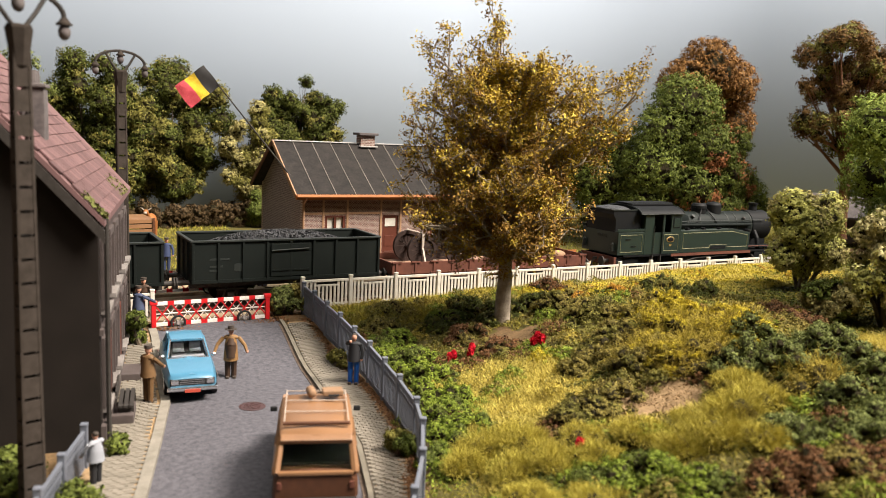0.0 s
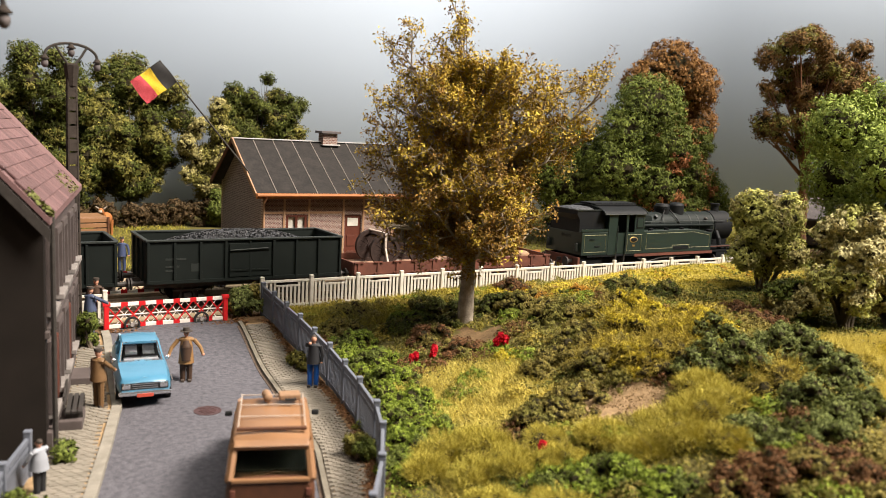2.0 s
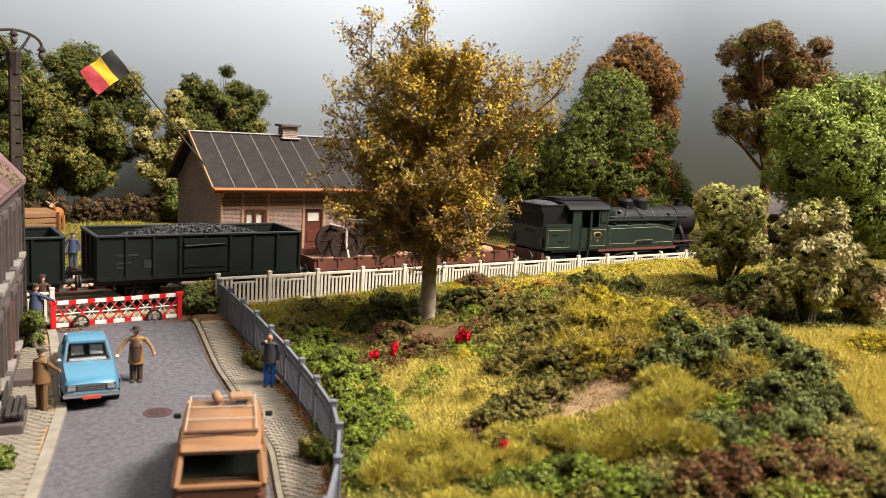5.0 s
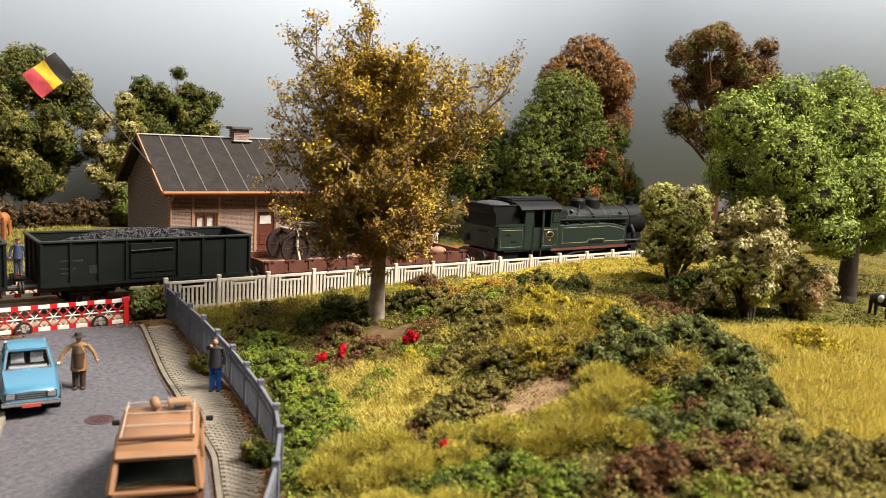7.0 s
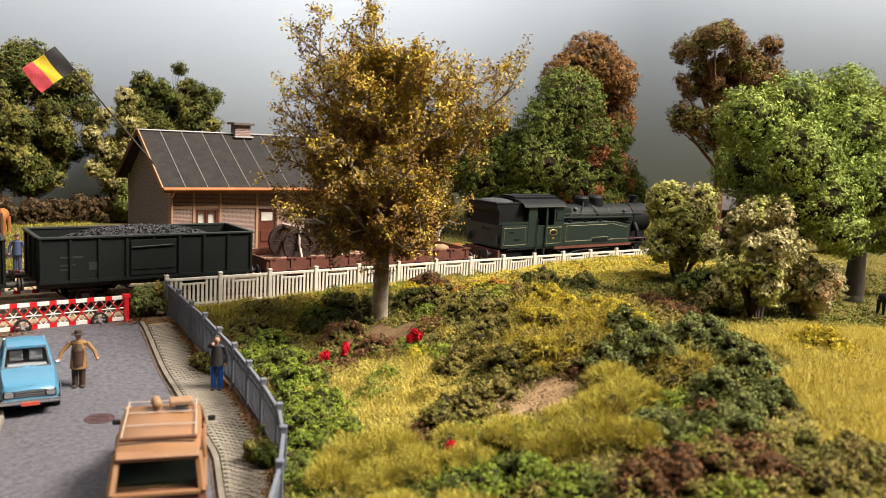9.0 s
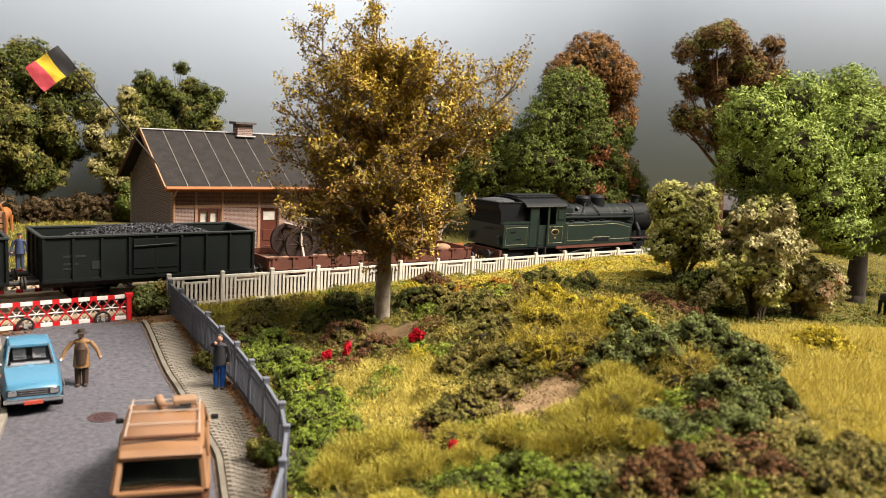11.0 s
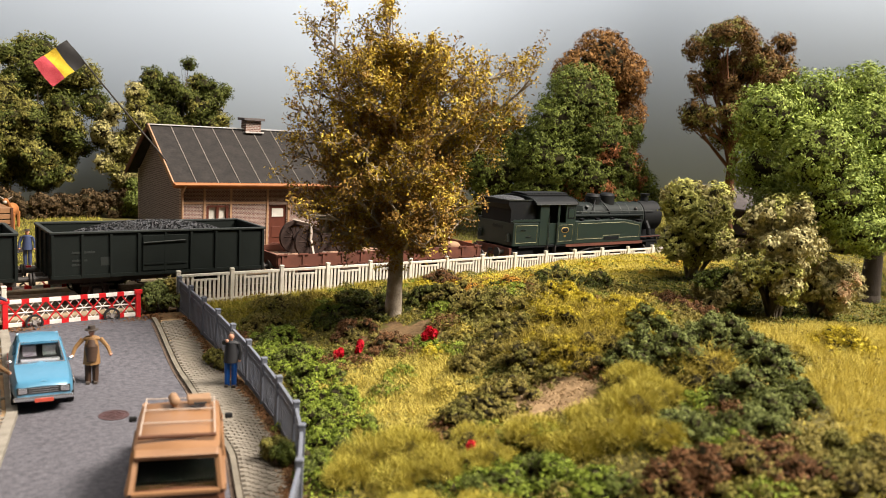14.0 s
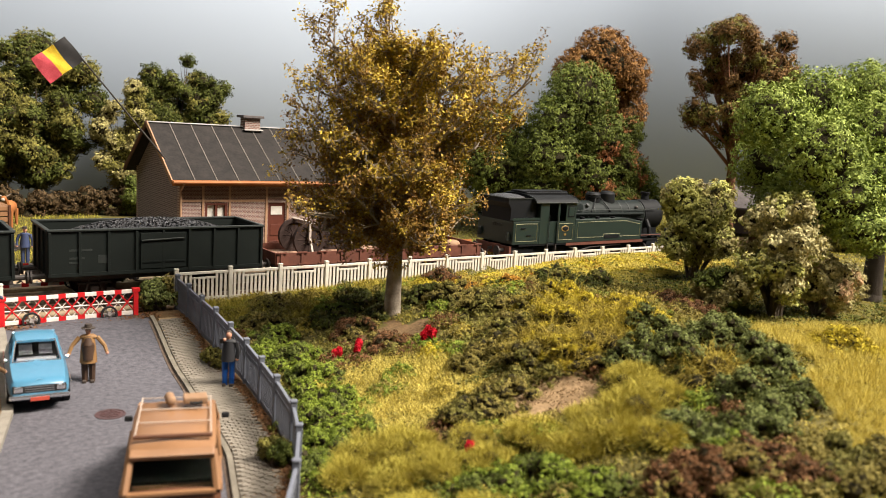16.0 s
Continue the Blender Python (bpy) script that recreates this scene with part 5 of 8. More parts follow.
    part("chimney_flashing", B().box((4.68, W / 2 - 0.02, top - 0.12), (1.0, 0.95, 0.06), rot=(0, 0, 0)), "lead", ch)


station()

# flag on a long slanting pole at the gable
fl = thing("flag_pole", -0.05, 1.0, 6.3, label="slanting pole with black, yellow and red flag", category="flag")
tip = Vector((-4.6, -0.7, 5.2))
part("pole", B().cyl((0.1, 0.0, -0.1), tip, 0.045, 0.03, seg=6), "dark_iron", fl)
M["fl_black"] = mat("flag_black", (0.035, 0.033, 0.033), rough=0.8)
M["fl_yellow"] = mat("flag_yellow", (0.66, 0.46, 0.03), (0.42, 0.28, 0.015), rough=0.8, scale=2.4, bump=1.0, dist=0.12)
M["fl_red"] = mat("flag_red", (0.64, 0.10, 0.12), (0.40, 0.03, 0.045), rough=0.8, scale=2.4, bump=1.0, dist=0.12)
down = (Vector((0, 0, 0)) - tip).normalized()
fly = Vector((-1.26, -0.12, -1.02)).normalized()
for k, cm in enumerate(("fl_black", "fl_yellow", "fl_red")):
    b = B()
    n = 6
    g = {}
    for i in range(n + 1):
        for j in range(7):
            a, c = (k + i / n) * 0.54, j / 6 * 1.15
            g[i, j] = b.bm.verts.new(tip + fly * a + down * c + Vector((0.02, -0.05, 0.04)) * math.sin(a * 5.5 + c * 2.5))
    for i in range(n):
        for j in range(6):
            b.bm.faces.new((g[i, j], g[i + 1, j], g[i + 1, j + 1], g[i, j + 1]))
    part("flag_stripe", b, cm, fl, ("black", "yellow", "red")[k] + " cloth stripe", smooth=True)


# ---- brick hut beside the line ----
def hut():
    h = thing("brick_hut", 22.75, 2.15, 1.75, -6, label="low red brick hut with slate roof and scalloped bargeboards", category="hut")
    W, D, H, R = 3.0, 3.6, 1.95, 3.0
    part("wall", B().box((W / 2, 0.12, H / 2), (W, 0.24, H)).box((W / 2, D - 0.12, H / 2), (W, 0.24, H)), "brickhut", h)
    part("side_wall", B().box((0.12, D / 2, H / 2), (0.238, D - 0.49, H)).box((W - 0.12, D / 2, H / 2), (0.238, D - 0.49, H)), "brown_paint", h, "dark boarded side")
    for xx in (0.16, W - 0.16):
        part("corner_pier", B().box((xx, -0.04, H / 2), (0.36, 0.12, H), bevel=0.02), "brickhut", h)
    part("gable", B().prism([(0, H + 0.002), (W, H + 0.002), (W / 2, R)], 0.0, 0.2, "y"), "brown_paint", h, "brown boarded gable")
    part("lintel", B().box((W / 2, -0.05, H - 0.22), (W - 0.7, 0.1, 0.36), bevel=0.01), "dark_iron", h)
    win = part("window", B().box((1.85, -0.03, 0.95), (0.9, 0.08, 0.7)), "stone_grey", h, "small grey-framed window")
    part("pane", B().box((1.85, -0.075, 0.93), (0.66, 0.03, 0.5)), "glass", win)
    for s in (-1, 1):
        xo = W / 2 + s * (W / 2 + 0.55)
        zo = H - (R - H) * 0.55 / (W / 2) + 0.08
        b = B().prism([(xo, zo), (W / 2, R + 0.1), (W / 2, R), (xo, zo - 0.1)], -0.75, D + 0.5, "y")
        part("roof", b, "slate", h, "grey slate slope")
        a, c = Vector((xo, -0.78, zo - 0.02)), Vector((W / 2, -0.78, R + 0.06))
        bb = B()
        n = 9
        for i in range(n):
            p = a.lerp(c, (i + 0.5) / n)
            bb.cyl((p.x, -0.80, p.z - 0.06), (p.x, -0.75, p.z - 0.06), 0.13, seg=8)
        bb.box((a + c) / 2, ((c - a).length, 0.04, 0.16), rot=(0, -math.degrees(math.atan2(c.z - a.z, c.x - a.x)), 0))
        part("bargeboard", bb, "white_paint", h, "scalloped white bargeboard")
    n = 12
    bb = B().box((-0.55, D / 2 - 0.1, H - 0.32), (0.04, D + 1.2, 0.14))
    for i in range(n):
        bb.cyl((-0.57, -0.65 + i * 0.39, H - 0.4), (-0.53, -0.65 + i * 0.39, H - 0.4), 0.12, seg=8)
    part("eaves_trim", bb, "white_paint", h)
    part("finial", B().cyl((W / 2, -0.76, R), (W / 2, -0.76, R + 0.45), 0.035, 0.01, seg=6), "dark_iron", h)


hut()


# ---- fences ----
def picket_panel(name, length, h, matl, label, slots=True):
    """Post, rails and pickets; the middle pickets stop at a short rail under an open slot."""
    p = thing(name, 0, 0, 0, label=label, category="fence", group=name)
    part("post", B().box((0, 0, h / 2 + 0.05), (0.15, 0.15, h + 0.1), bevel=0.02).box((0, 0, h + 0.12), (0.17, 0.17, 0.07), bevel=0.03), matl, p)
    part("top_rail", B().box((length / 2, 0, h - 0.05), (length - 0.15, 0.08, 0.10), bevel=0.012), matl, p)
    part("middle_rail", B().box((length / 2, 0, h - 0.24), (length * (0.52 if slots else 1) - 0.15, 0.06, 0.07)), matl, p)
    part("bottom_rail", B().box((length / 2, 0, 0.14), (length - 0.15, 0.06, 0.08)), matl, p)
    n = 11 if slots else int(length / 0.15)
    tall = B().box((0, 0, (h - 0.1) / 2), (0.09, 0.045, h - 0.1)).mesh("picket", matl)
    short = B().box((0, 0, (h - 0.275) / 2), (0.09, 0.045, h - 0.275)).mesh("picket", matl)
    for i in range(n):
        ob = part("picket", short if slots and 3 <= i < n - 3 else tall, None, p)
        ob.location = Vector((0.10 + (length - 0.2) * (i + 0.5) / n, 0, 0)) * S
    return p


white = picket_panel("picket_fence", 2.02, 1.14, "white_paint", "white painted timber fence panel on weathered posts")
first = True
for i in range(15):
    m = at(-2.5 + i * 2.03, FENCE_Y, 1.9 - 0.003 * i)
    if first:
        white.matrix_basis, first = m, False
    else:
        copy_thing(white, m)
for i in range(3):
    end = copy_thing(white, at(-14.2 + i * 2.03, FENCE_Y + 0.15, 1.7))
part("end_post", B().box((2.03, 0, 0.6), (0.15, 0.15, 1.2), bevel=0.02).box((2.03, 0, 1.24), (0.17, 0.17, 0.08), bevel=0.03), "white_paint", end)
for i in range(4):
    copy_thing(white, at(16.75 + i * 2.15, -3.55 + 0.1 * i, 1.95, 1))
copy_thing(white, at(-2.75, 0.85, 1.85, -2))
copy_thing(white, at(14.6, 1.5, 1.98, 3))

grey = None
pts = [(-2.5, -7.45, 2.93), (-2.56, -8.8, 2.86), (-2.62, -10.25, 2.76), (-2.66, -11.65, 2.66), (-2.8, -13.25, 2.56), (-2.95, -14.85, 2.47), (-3.22, -16.55, 2.42),
       (-3.52, -18.15, 2.41), (-3.95, -20.0, 2.41), (-4.48, -21.35, 2.41), (-5.32, -22.95, 2.41), (-6.3, -24.5, 2.41), (-7.3, -26.1, 2.41)]
for a, c in zip(pts, pts[1:]):
    d = Vector(c) - Vector(a)
    yaw = math.degrees(math.atan2(d.y, d.x))
    lng = math.hypot(d.x, d.y)
    g = picket_panel("street_railing", lng, 1.2, "grey_paint", "blue-grey painted railing panel along the pavement", slots=False)
    g["group"] = "street railing"
    g.matrix_basis = at(a[0], a[1], a[2] - 1.26, yaw, 0, -math.degrees(math.atan2(d.z, lng)))
for a, c in (((-11.38, -18.1, 2.1), (-11.95, -19.7, 2.1)), ((-11.95, -19.7, 2.1), (-12.45, -21.2, 2.1)), ((-12.45, -21.2, 2.1), (-13.0, -22.8, 2.1))):
    d = Vector(c) - Vector(a)
    g = picket_panel("garden_railing", d.length, 1.05, "grey_paint", "short blue-grey railing beside the house", slots=False)
    g["group"] = "garden railing"
    g.matrix_basis = at(a[0], a[1], a[2] - 1.1, math.degrees(math.atan2(d.y, d.x)))


# ---- crossing gates ----
def gate(x, y, z, rz, length):
    g = thing("crossing_gate", x, y, z, rz, label="red and white lattice crossing gate on small wheels", category="gate", group="crossing gates")
    h, n = 0.98, 7
    for xx in (0, length):
        part("gate_post", B().box((xx, 0, 0.54), (0.16, 0.16, 1.08), bevel=0.02).box((xx, 0, 1.02), (0.26, 0.19, 0.14), bevel=0.02), "red_paint", g)
    seg = length / n
    for zz in (0.22, h):
        part("gate_rail", B().box((length / 2, 0, zz), (length - 0.18, 0.07, 0.13), bevel=0.01), "gate_white", g, "white rail with red bands")
        for i in range(1, n):
            part("red_band", B().box((seg * i, 0, zz), (seg * 0.38, 0.078, 0.138)), "red_paint", g)
    part("middle_wire", B().cyl((0.09, 0.0, 0.6), (length - 0.09, 0.0, 0.6), 0.022, seg=5), "gate_white", g)
    for i in range(n):
        for k, (za, zb) in enumerate(((0.28, h - 0.06), (h - 0.06, 0.28))):
            part("lattice_bar", B().cyl((seg * i + 0.04, -0.03 + 0.02 * k, za), (seg * (i + 1) - 0.04, -0.03 + 0.02 * k, zb), 0.024, seg=5), "red_paint", g)
            if i < n - 1:
                x0 = seg * (i + 0.5)
                part("lattice_bar", B().cyl((x0 + 0.04, 0.01 + 0.02 * k, za), (x0 + seg - 0.04, 0.01 + 0.02 * k, zb), 0.017, seg=5), "gate_white", g)
    for xx in (length * 0.2, length * 0.78):
        wl = part("wheel", B().ring((xx, -0.12, 0.27), (0, 1, 0), 0.27, 0.09, 0.06), "rubber", g, "spoked iron wheel")
        part("hub", B().cyl((xx, -0.18, 0.27), (xx, -0.06, 0.27), 0.07, seg=8), "stone_grey", wl)
        for k in range(3):
            a = k * math.pi / 3
            o = Vector((math.cos(a), 0, math.sin(a))) * 0.24
            part("spoke", B().cyl(Vector((xx, -0.12, 0.27)) - o, Vector((xx, -0.12, 0.27)) + o, 0.02, seg=5), "stone_grey", wl)


gate(-8.17, -7.8, 1.58, 1.5, 4.15)
gate(-8.7, -3.1, 1.82, 1, 4.55)


# ---- train ----
def wheel(parent, x, y, z, r, spokes=0, red=False):
    w = part("wheel", B().ring((x, y, z), (0, 1, 0), r, 0.13, 0.09, 24), "wheel_dark", parent)
    if spokes:
        for k in range(spokes):
            a = 2 * math.pi * k / spokes
            o = Vector((math.cos(a), 0, math.sin(a)))
            part("spoke", B().cyl(Vector((x, y, z)) + o * 0.1, Vector((x, y, z)) + o * (r - 0.05), 0.035, seg=4), "wheel_dark", w)
        part("hub", B().cyl((x, y - 0.09, z), (x, y + 0.09, z), 0.14, seg=10), "wheel_dark", w)
    else:
        part("disc", B().cyl((x, y - 0.03, z), (x, y + 0.03, z), r - 0.05, seg=18), "wheel_dark", w)
    return w


def buffers(parent, x, s, z=1.05):
    for yy in (-0.87, 0.87):
        part("buffer", B().cyl((x, yy, z), (x + s * 0.42, yy, z), 0.1, seg=10).cyl((x + s * 0.42, yy, z), (x + s * 0.48, yy, z), 0.23, seg=14), "dark_iron", parent)
    part("coupling_hook", B().box((x + s * 0.15, 0, z), (0.3, 0.08, 0.14)).tube([(x + s * 0.3, 0, z - 0.05), (x + s * 0.38, 0, z - 0.3), (x + s * 0.26, 0, z - 0.36)], 0.035, 5), "dark_iron", parent)


def running_gear(parent, L, wheelbase):
    part("underframe", B().box((0, -0.95, 0.98), (L, 0.12, 0.26)).box((0, 0.95, 0.98), (L, 0.12, 0.26)).box((0, 0, 1.02), (L, 1.7, 0.1)), "dark_iron", parent)
    for xx in (-wheelbase / 2, wheelbase / 2):
        for s in (-1, 1):
            wheel(parent, xx, s * 0.74, 0.47, 0.47)
            part("axlebox", B().box((xx, s * 1.0, 0.5), (0.28, 0.16, 0.3), bevel=0.02).box((xx, s * 0.99, 0.74), (1.1, 0.1, 0.07)).box((xx - 0.22, s * 0.99, 0.66), (0.06, 0.08, 0.5), rot=(0, 18, 0)).box((xx + 0.22, s * 0.99, 0.66), (0.06, 0.08, 0.5), rot=(0, -18, 0)), "dark_iron", parent)
        part("axle", B().cyl((xx, -0.8, 0.47), (xx, 0.8, 0.47), 0.08, seg=8), "dark_iron", parent)
    for s in (-1, 1):
        part("brake_lever", B().tube([(-0.9, s * 1.02, 0.75), (0.2, s * 1.04, 0.55), (1.0, s * 1.05, 0.66)], 0.03, 5), "dark_iron", parent)
    buffers(parent, L / 2, 1)
    buffers(parent, -L / 2, -1)


def gondola():
    g = thing("coal_wagon", 0, 0, 0, label="dark green open wagon heaped with coal", category="wagon", group="coal wagons")
    L, W, z0, z1 = 7.75, 2.8, 1.1, 2.68
    running_gear(g, L, 4.6)
    part("floor", B().box((0, 0, z0 + 0.03), (L - 0.2, W - 0.2, 0.08)), "wagon_green", g)
    for s in (-1, 1):
        sd = part("side", B().box((0, s * (W / 2 - 0.04), (z0 + z1) / 2), (L, 0.08, z1 - z0), bevel=0.008), "wagon_green", g)
        n = 8
        for i in range(n + 1):
            xx = -L / 2 + 0.06 + (L - 0.12) * i / n
            part("stanchion", B().box((xx, s * (W / 2 + 0.03), (z0 + z1) / 2 - 0.02), (0.09, 0.07, z1 - z0 - 0.06), bevel=0.01), "wagon_green", sd)
        part("sill", B().box((0, s * (W / 2 + 0.02), z0 + 0.05), (L, 0.07, 0.12)), "wagon_green", sd)
        part("rim", B().box((0, s * (W / 2 - 0.02), z1 + 0.02), (L + 0.06, 0.17, 0.07), bevel=0.015), "wagon_rim", sd, "worn grey-green rim")
        for dx in (-0.42, 0.42):
            dr = part("door", B().box((dx, s * (W / 2 + 0.035), 1.9), (0.8, 0.05, 1.3), bevel=0.01), "wagon_green", sd)
            part("hinge", B().box((dx, s * (W / 2 + 0.07), 2.3), (0.7, 0.03, 0.06)).box((dx, s * (W / 2 + 0.07), 1.5), (0.7, 0.03, 0.06)), "wagon_green", dr)
        part("latch_bar", B().cyl((-0.8, s * (W / 2 + 0.09), 2.28), (0.7, s * (W / 2 + 0.09), 2.34), 0.03, seg=5), "wagon_rim", sd)
        for k, (w_, zz) in enumerate(((0.75, 2.0), (0.5, 1.72), (0.35, 1.56))):
            part("stencil_bar", B().box((-2.85 + w_ / 2 - 0.35, s * (W / 2 + 0.005), zz), (w_, 0.012, 0.07)), "wagon_rim", sd, "faded white stencil bar")
        part("stencil_plate", B().box((-2.1, s * (W / 2 + 0.005), 1.66), (0.32, 0.012, 0.3)), "wagon_rim", sd)
    for s in (-1, 1):
        en = part("end", B().box((s * (L / 2 - 0.04), 0, (z0 + z1) / 2), (0.08, W - 0.17, z1 - z0)), "wagon_green", g)
        part("rim", B().box((s * (L / 2 - 0.02), 0, z1 + 0.022), (0.15, W - 0.2, 0.07), bevel=0.015), "wagon_rim", en)
        for yy in (-0.8, 0.0, 0.8):
            part("stanchion", B().box((s * (L / 2 + 0.03), yy, (z0 + z1) / 2), (0.07, 0.1, z1 - z0 - 0.08)), "wagon_green", en)
    # heaped coal
    nx, ny = 60, 24
    v, f = [], []
    for j in range(ny + 1):
        for i in range(nx + 1):
            x, y = -L / 2 + 0.1 + (L - 0.2) * i / nx, -W / 2 + 0.1 + (W - 0.2) * j / ny
            u, w = 2 * i / nx - 1, 2 * j / ny - 1
            z = 1.95 + 1.0 * max(0, 1 - abs(u) ** 2.4) * (1 - 0.34 * w * w) - 0.08
            z += 0.10 * noise.noise(Vector((x * 3, y * 3, 1))) + 0.07 * noise.noise(Vector((x * 8, y * 8, 2)))
            v.append((x * S, y * S, z * S))
    for j in range(ny):
        f += [(j * (nx + 1) + i, j * (nx + 1) + i + 1, (j + 1) * (nx + 1) + i + 1, (j + 1) * (nx + 1) + i) for i in range(nx)]
    me = bpy.data.meshes.new("coal_load")
    me.from_pydata(v, [], f)
    me.materials.append(M["coal"])
    ob = part("coal_load", me, None, g, "heap of black glistening coal")
    rng = np.random.default_rng(5)
    n = 5200
    px, py = rng.uniform(-L / 2 + 0.3, L / 2 - 0.3, n), rng.uniform(-W / 2 + 0.15, W / 2 - 0.15, n)
    u, w = px / (L / 2), py / (W / 2)
    pz = 1.90 + 1.0 * np.maximum(0, 1 - np.abs(u) ** 2.4) * (1 - 0.34 * w * w)
    lumps = part("coal_crumble", array_mesh("coal_crumble", leaf_quads(rng, np.stack([px, py, pz], 1), np.tile([0, 0, 1.0], (n, 1)), 0.07, 1.1, 1.2), 4, "coal"), None, g)
    lumps["kind"] = "stuff"
    return g


gA = gondola()
gA.matrix_basis = at(-2.7, TRACK_Y, RAIL_Z)
for k in range(1, 4):
    copy_thing(gA, at(-2.7 - k * 8.75, TRACK_Y, RAIL_Z))


def flat_wagon(x):
    g = thing("flat_wagon", x, TRACK_Y, RAIL_Z, label="red-brown low-sided wagon with plank deck", category="wagon")
    L, W = 10.5, 2.75
    running_gear(g, L, 5.6)
    n = 34
    me = B().box((0, 0, 1.22), (L / n - 0.012, W - 0.1, 0.09), bevel=0.008).mesh("plank", "deck")
    for i in range(n):
        ob = part("plank", me, None, g)
        ob.location = Vector((-L / 2 + L * (i + 0.5) / n, 0, 0)) * S
    for s in (-1, 1):
        sd = part("side_board", B().box((0, s * W / 2, 1.30), (L, 0.07, 0.52), bevel=0.01), "wagon_red", g)
        part("solebar", B().box((0, s * (W / 2 - 0.1), 0.95), (L, 0.1, 0.2)), "wagon_red", g)
        for i in range(12):
            part("strap_iron", B().box((-L / 2 + 0.2 + (L - 0.4) * i / 11, s * (W / 2 + 0.045), 1.28), (0.10, 0.06, 0.56)).box((-L / 2 + 0.2 + (L - 0.4) * i / 11, s * (W / 2 + 0.05), 1.57), (0.42, 0.07, 0.06)).box((-L / 2 + 0.2 + (L - 0.4) * i / 11, s * (W / 2 + 0.05), 1.1), (0.36, 0.07, 0.05)), "wagon_red", sd)
    for s in (-1, 1):
        part("end_board", B().box((s * L / 2, 0, 1.32), (0.08, W - 0.08, 0.5), bevel=0.01), "wagon_red", g)
    # two pairs of driving wheels lashed on the deck
    for k, xx in enumerate((-3.5, -1.6)):
        ws = thing("wheelset", x + xx, TRACK_Y, RAIL_Z + 1.27, label="dark spoked locomotive wheelset strapped to the wagon deck", category="wheelset", group="wheelsets")
        for s in (-1, 1):
            wheel(ws, 0, s * 0.72, 0.70, 0.70, 12)
            part("tyre", B().ring((0, s * 0.72, 0.70), (0, 1, 0), 0.71, 0.17, 0.15, 28), "wheel_dark", ws)
            part("web", B().cyl((0, s * 0.72 - 0.02, 0.68), (0, s * 0.72 + 0.02, 0.68), 0.6, seg=20), "wheel_dark", ws)
        part("axle", B().cyl((0, -0.8, 0.68), (0, 0.8, 0.68), 0.1, seg=10), "wheel_dark", ws)
        part("strap", B().tube([(-0.05, -1.28, 0.0), (-0.05, -0.88, 0.8), (0.0, -0.8, 1.42), (0.0, 0.8, 1.42), (0, 1.2, 0)], 0.06, 4), "strap", ws, "grey lashing strap")
        for s in (-1, 1):
            part("chock", B().prism([(0.45, 0.0), (0.8, 0.0), (0.8, 0.22)], s * 0.6 - 0.12, s * 0.6 + 0.12, "y"), "strap", ws)
    z = RAIL_Z + 1.27
    rng = random.Random(3)
    lg = thing("log_pile", x + 1.35, TRACK_Y, z, label="pile of thin brown logs on the deck", category="logs")
    for i in range(14):
        yy, zz = rng.uniform(-0.5, 0.5), 0.07 + 0.12 * (i // 5)
        a = rng.uniform(-0.12, 0.12)
        part("log", B().cyl((-0.85, yy - a, zz), (0.85, yy + a, zz), 0.06, 0.05, seg=7), "bark", lg)
    solo("straw_bale", B().cyl((0, -0.5, 0.42), (0, 0.5, 0.42), 0.44, seg=18).cyl((0, -0.53, 0.42), (0, 0.53, 0.42), 0.34, seg=18), "straw", x + 2.4, TRACK_Y - 0.3, z, 12, "round straw-coloured sack bale on the wagon", "bale", smooth=True)
    cr = thing("barrel", x + 3.15, TRACK_Y - 0.4, z, label="dark wooden barrel on the wagon deck", category="barrel")
    part("staves", B().cyl((0, 0, 0), (0, 0, 0.35), 0.24, 0.29, 14).cyl((0, 0, 0.35), (0, 0, 0.7), 0.29, 0.24, 14), "wagon_red", cr)
    for zz in (0.14, 0.56):
        part("hoop", B().ring((0, 0, zz), (0, 0, 1), 0.30, 0.06, 0.05, 16), "dark_iron", cr)
    pl = thing("red_white_pole", x + 0.45, TRACK_Y - 0.9, z, 5, label="spare red and white barrier pole lying on the deck", category="pole")
    for i in range(6):
        part("band", B().cyl((-0.9 + i * 0.32, 0, 0.07), (-0.9 + (i + 1) * 0.32, 0, 0.07), 0.06, seg=7), "red_paint" if i % 2 else "gate_white", pl)
    sk = thing("sack", x + 4.2, TRACK_Y - 0.5, z, label="pale slumped sack on the deck", category="sack")
    part("cloth", B().ball((0, 0, 0.2), (0.45, 0.32, 0.22)), "luggage", sk, smooth=True)


flat_wagon(7.05)


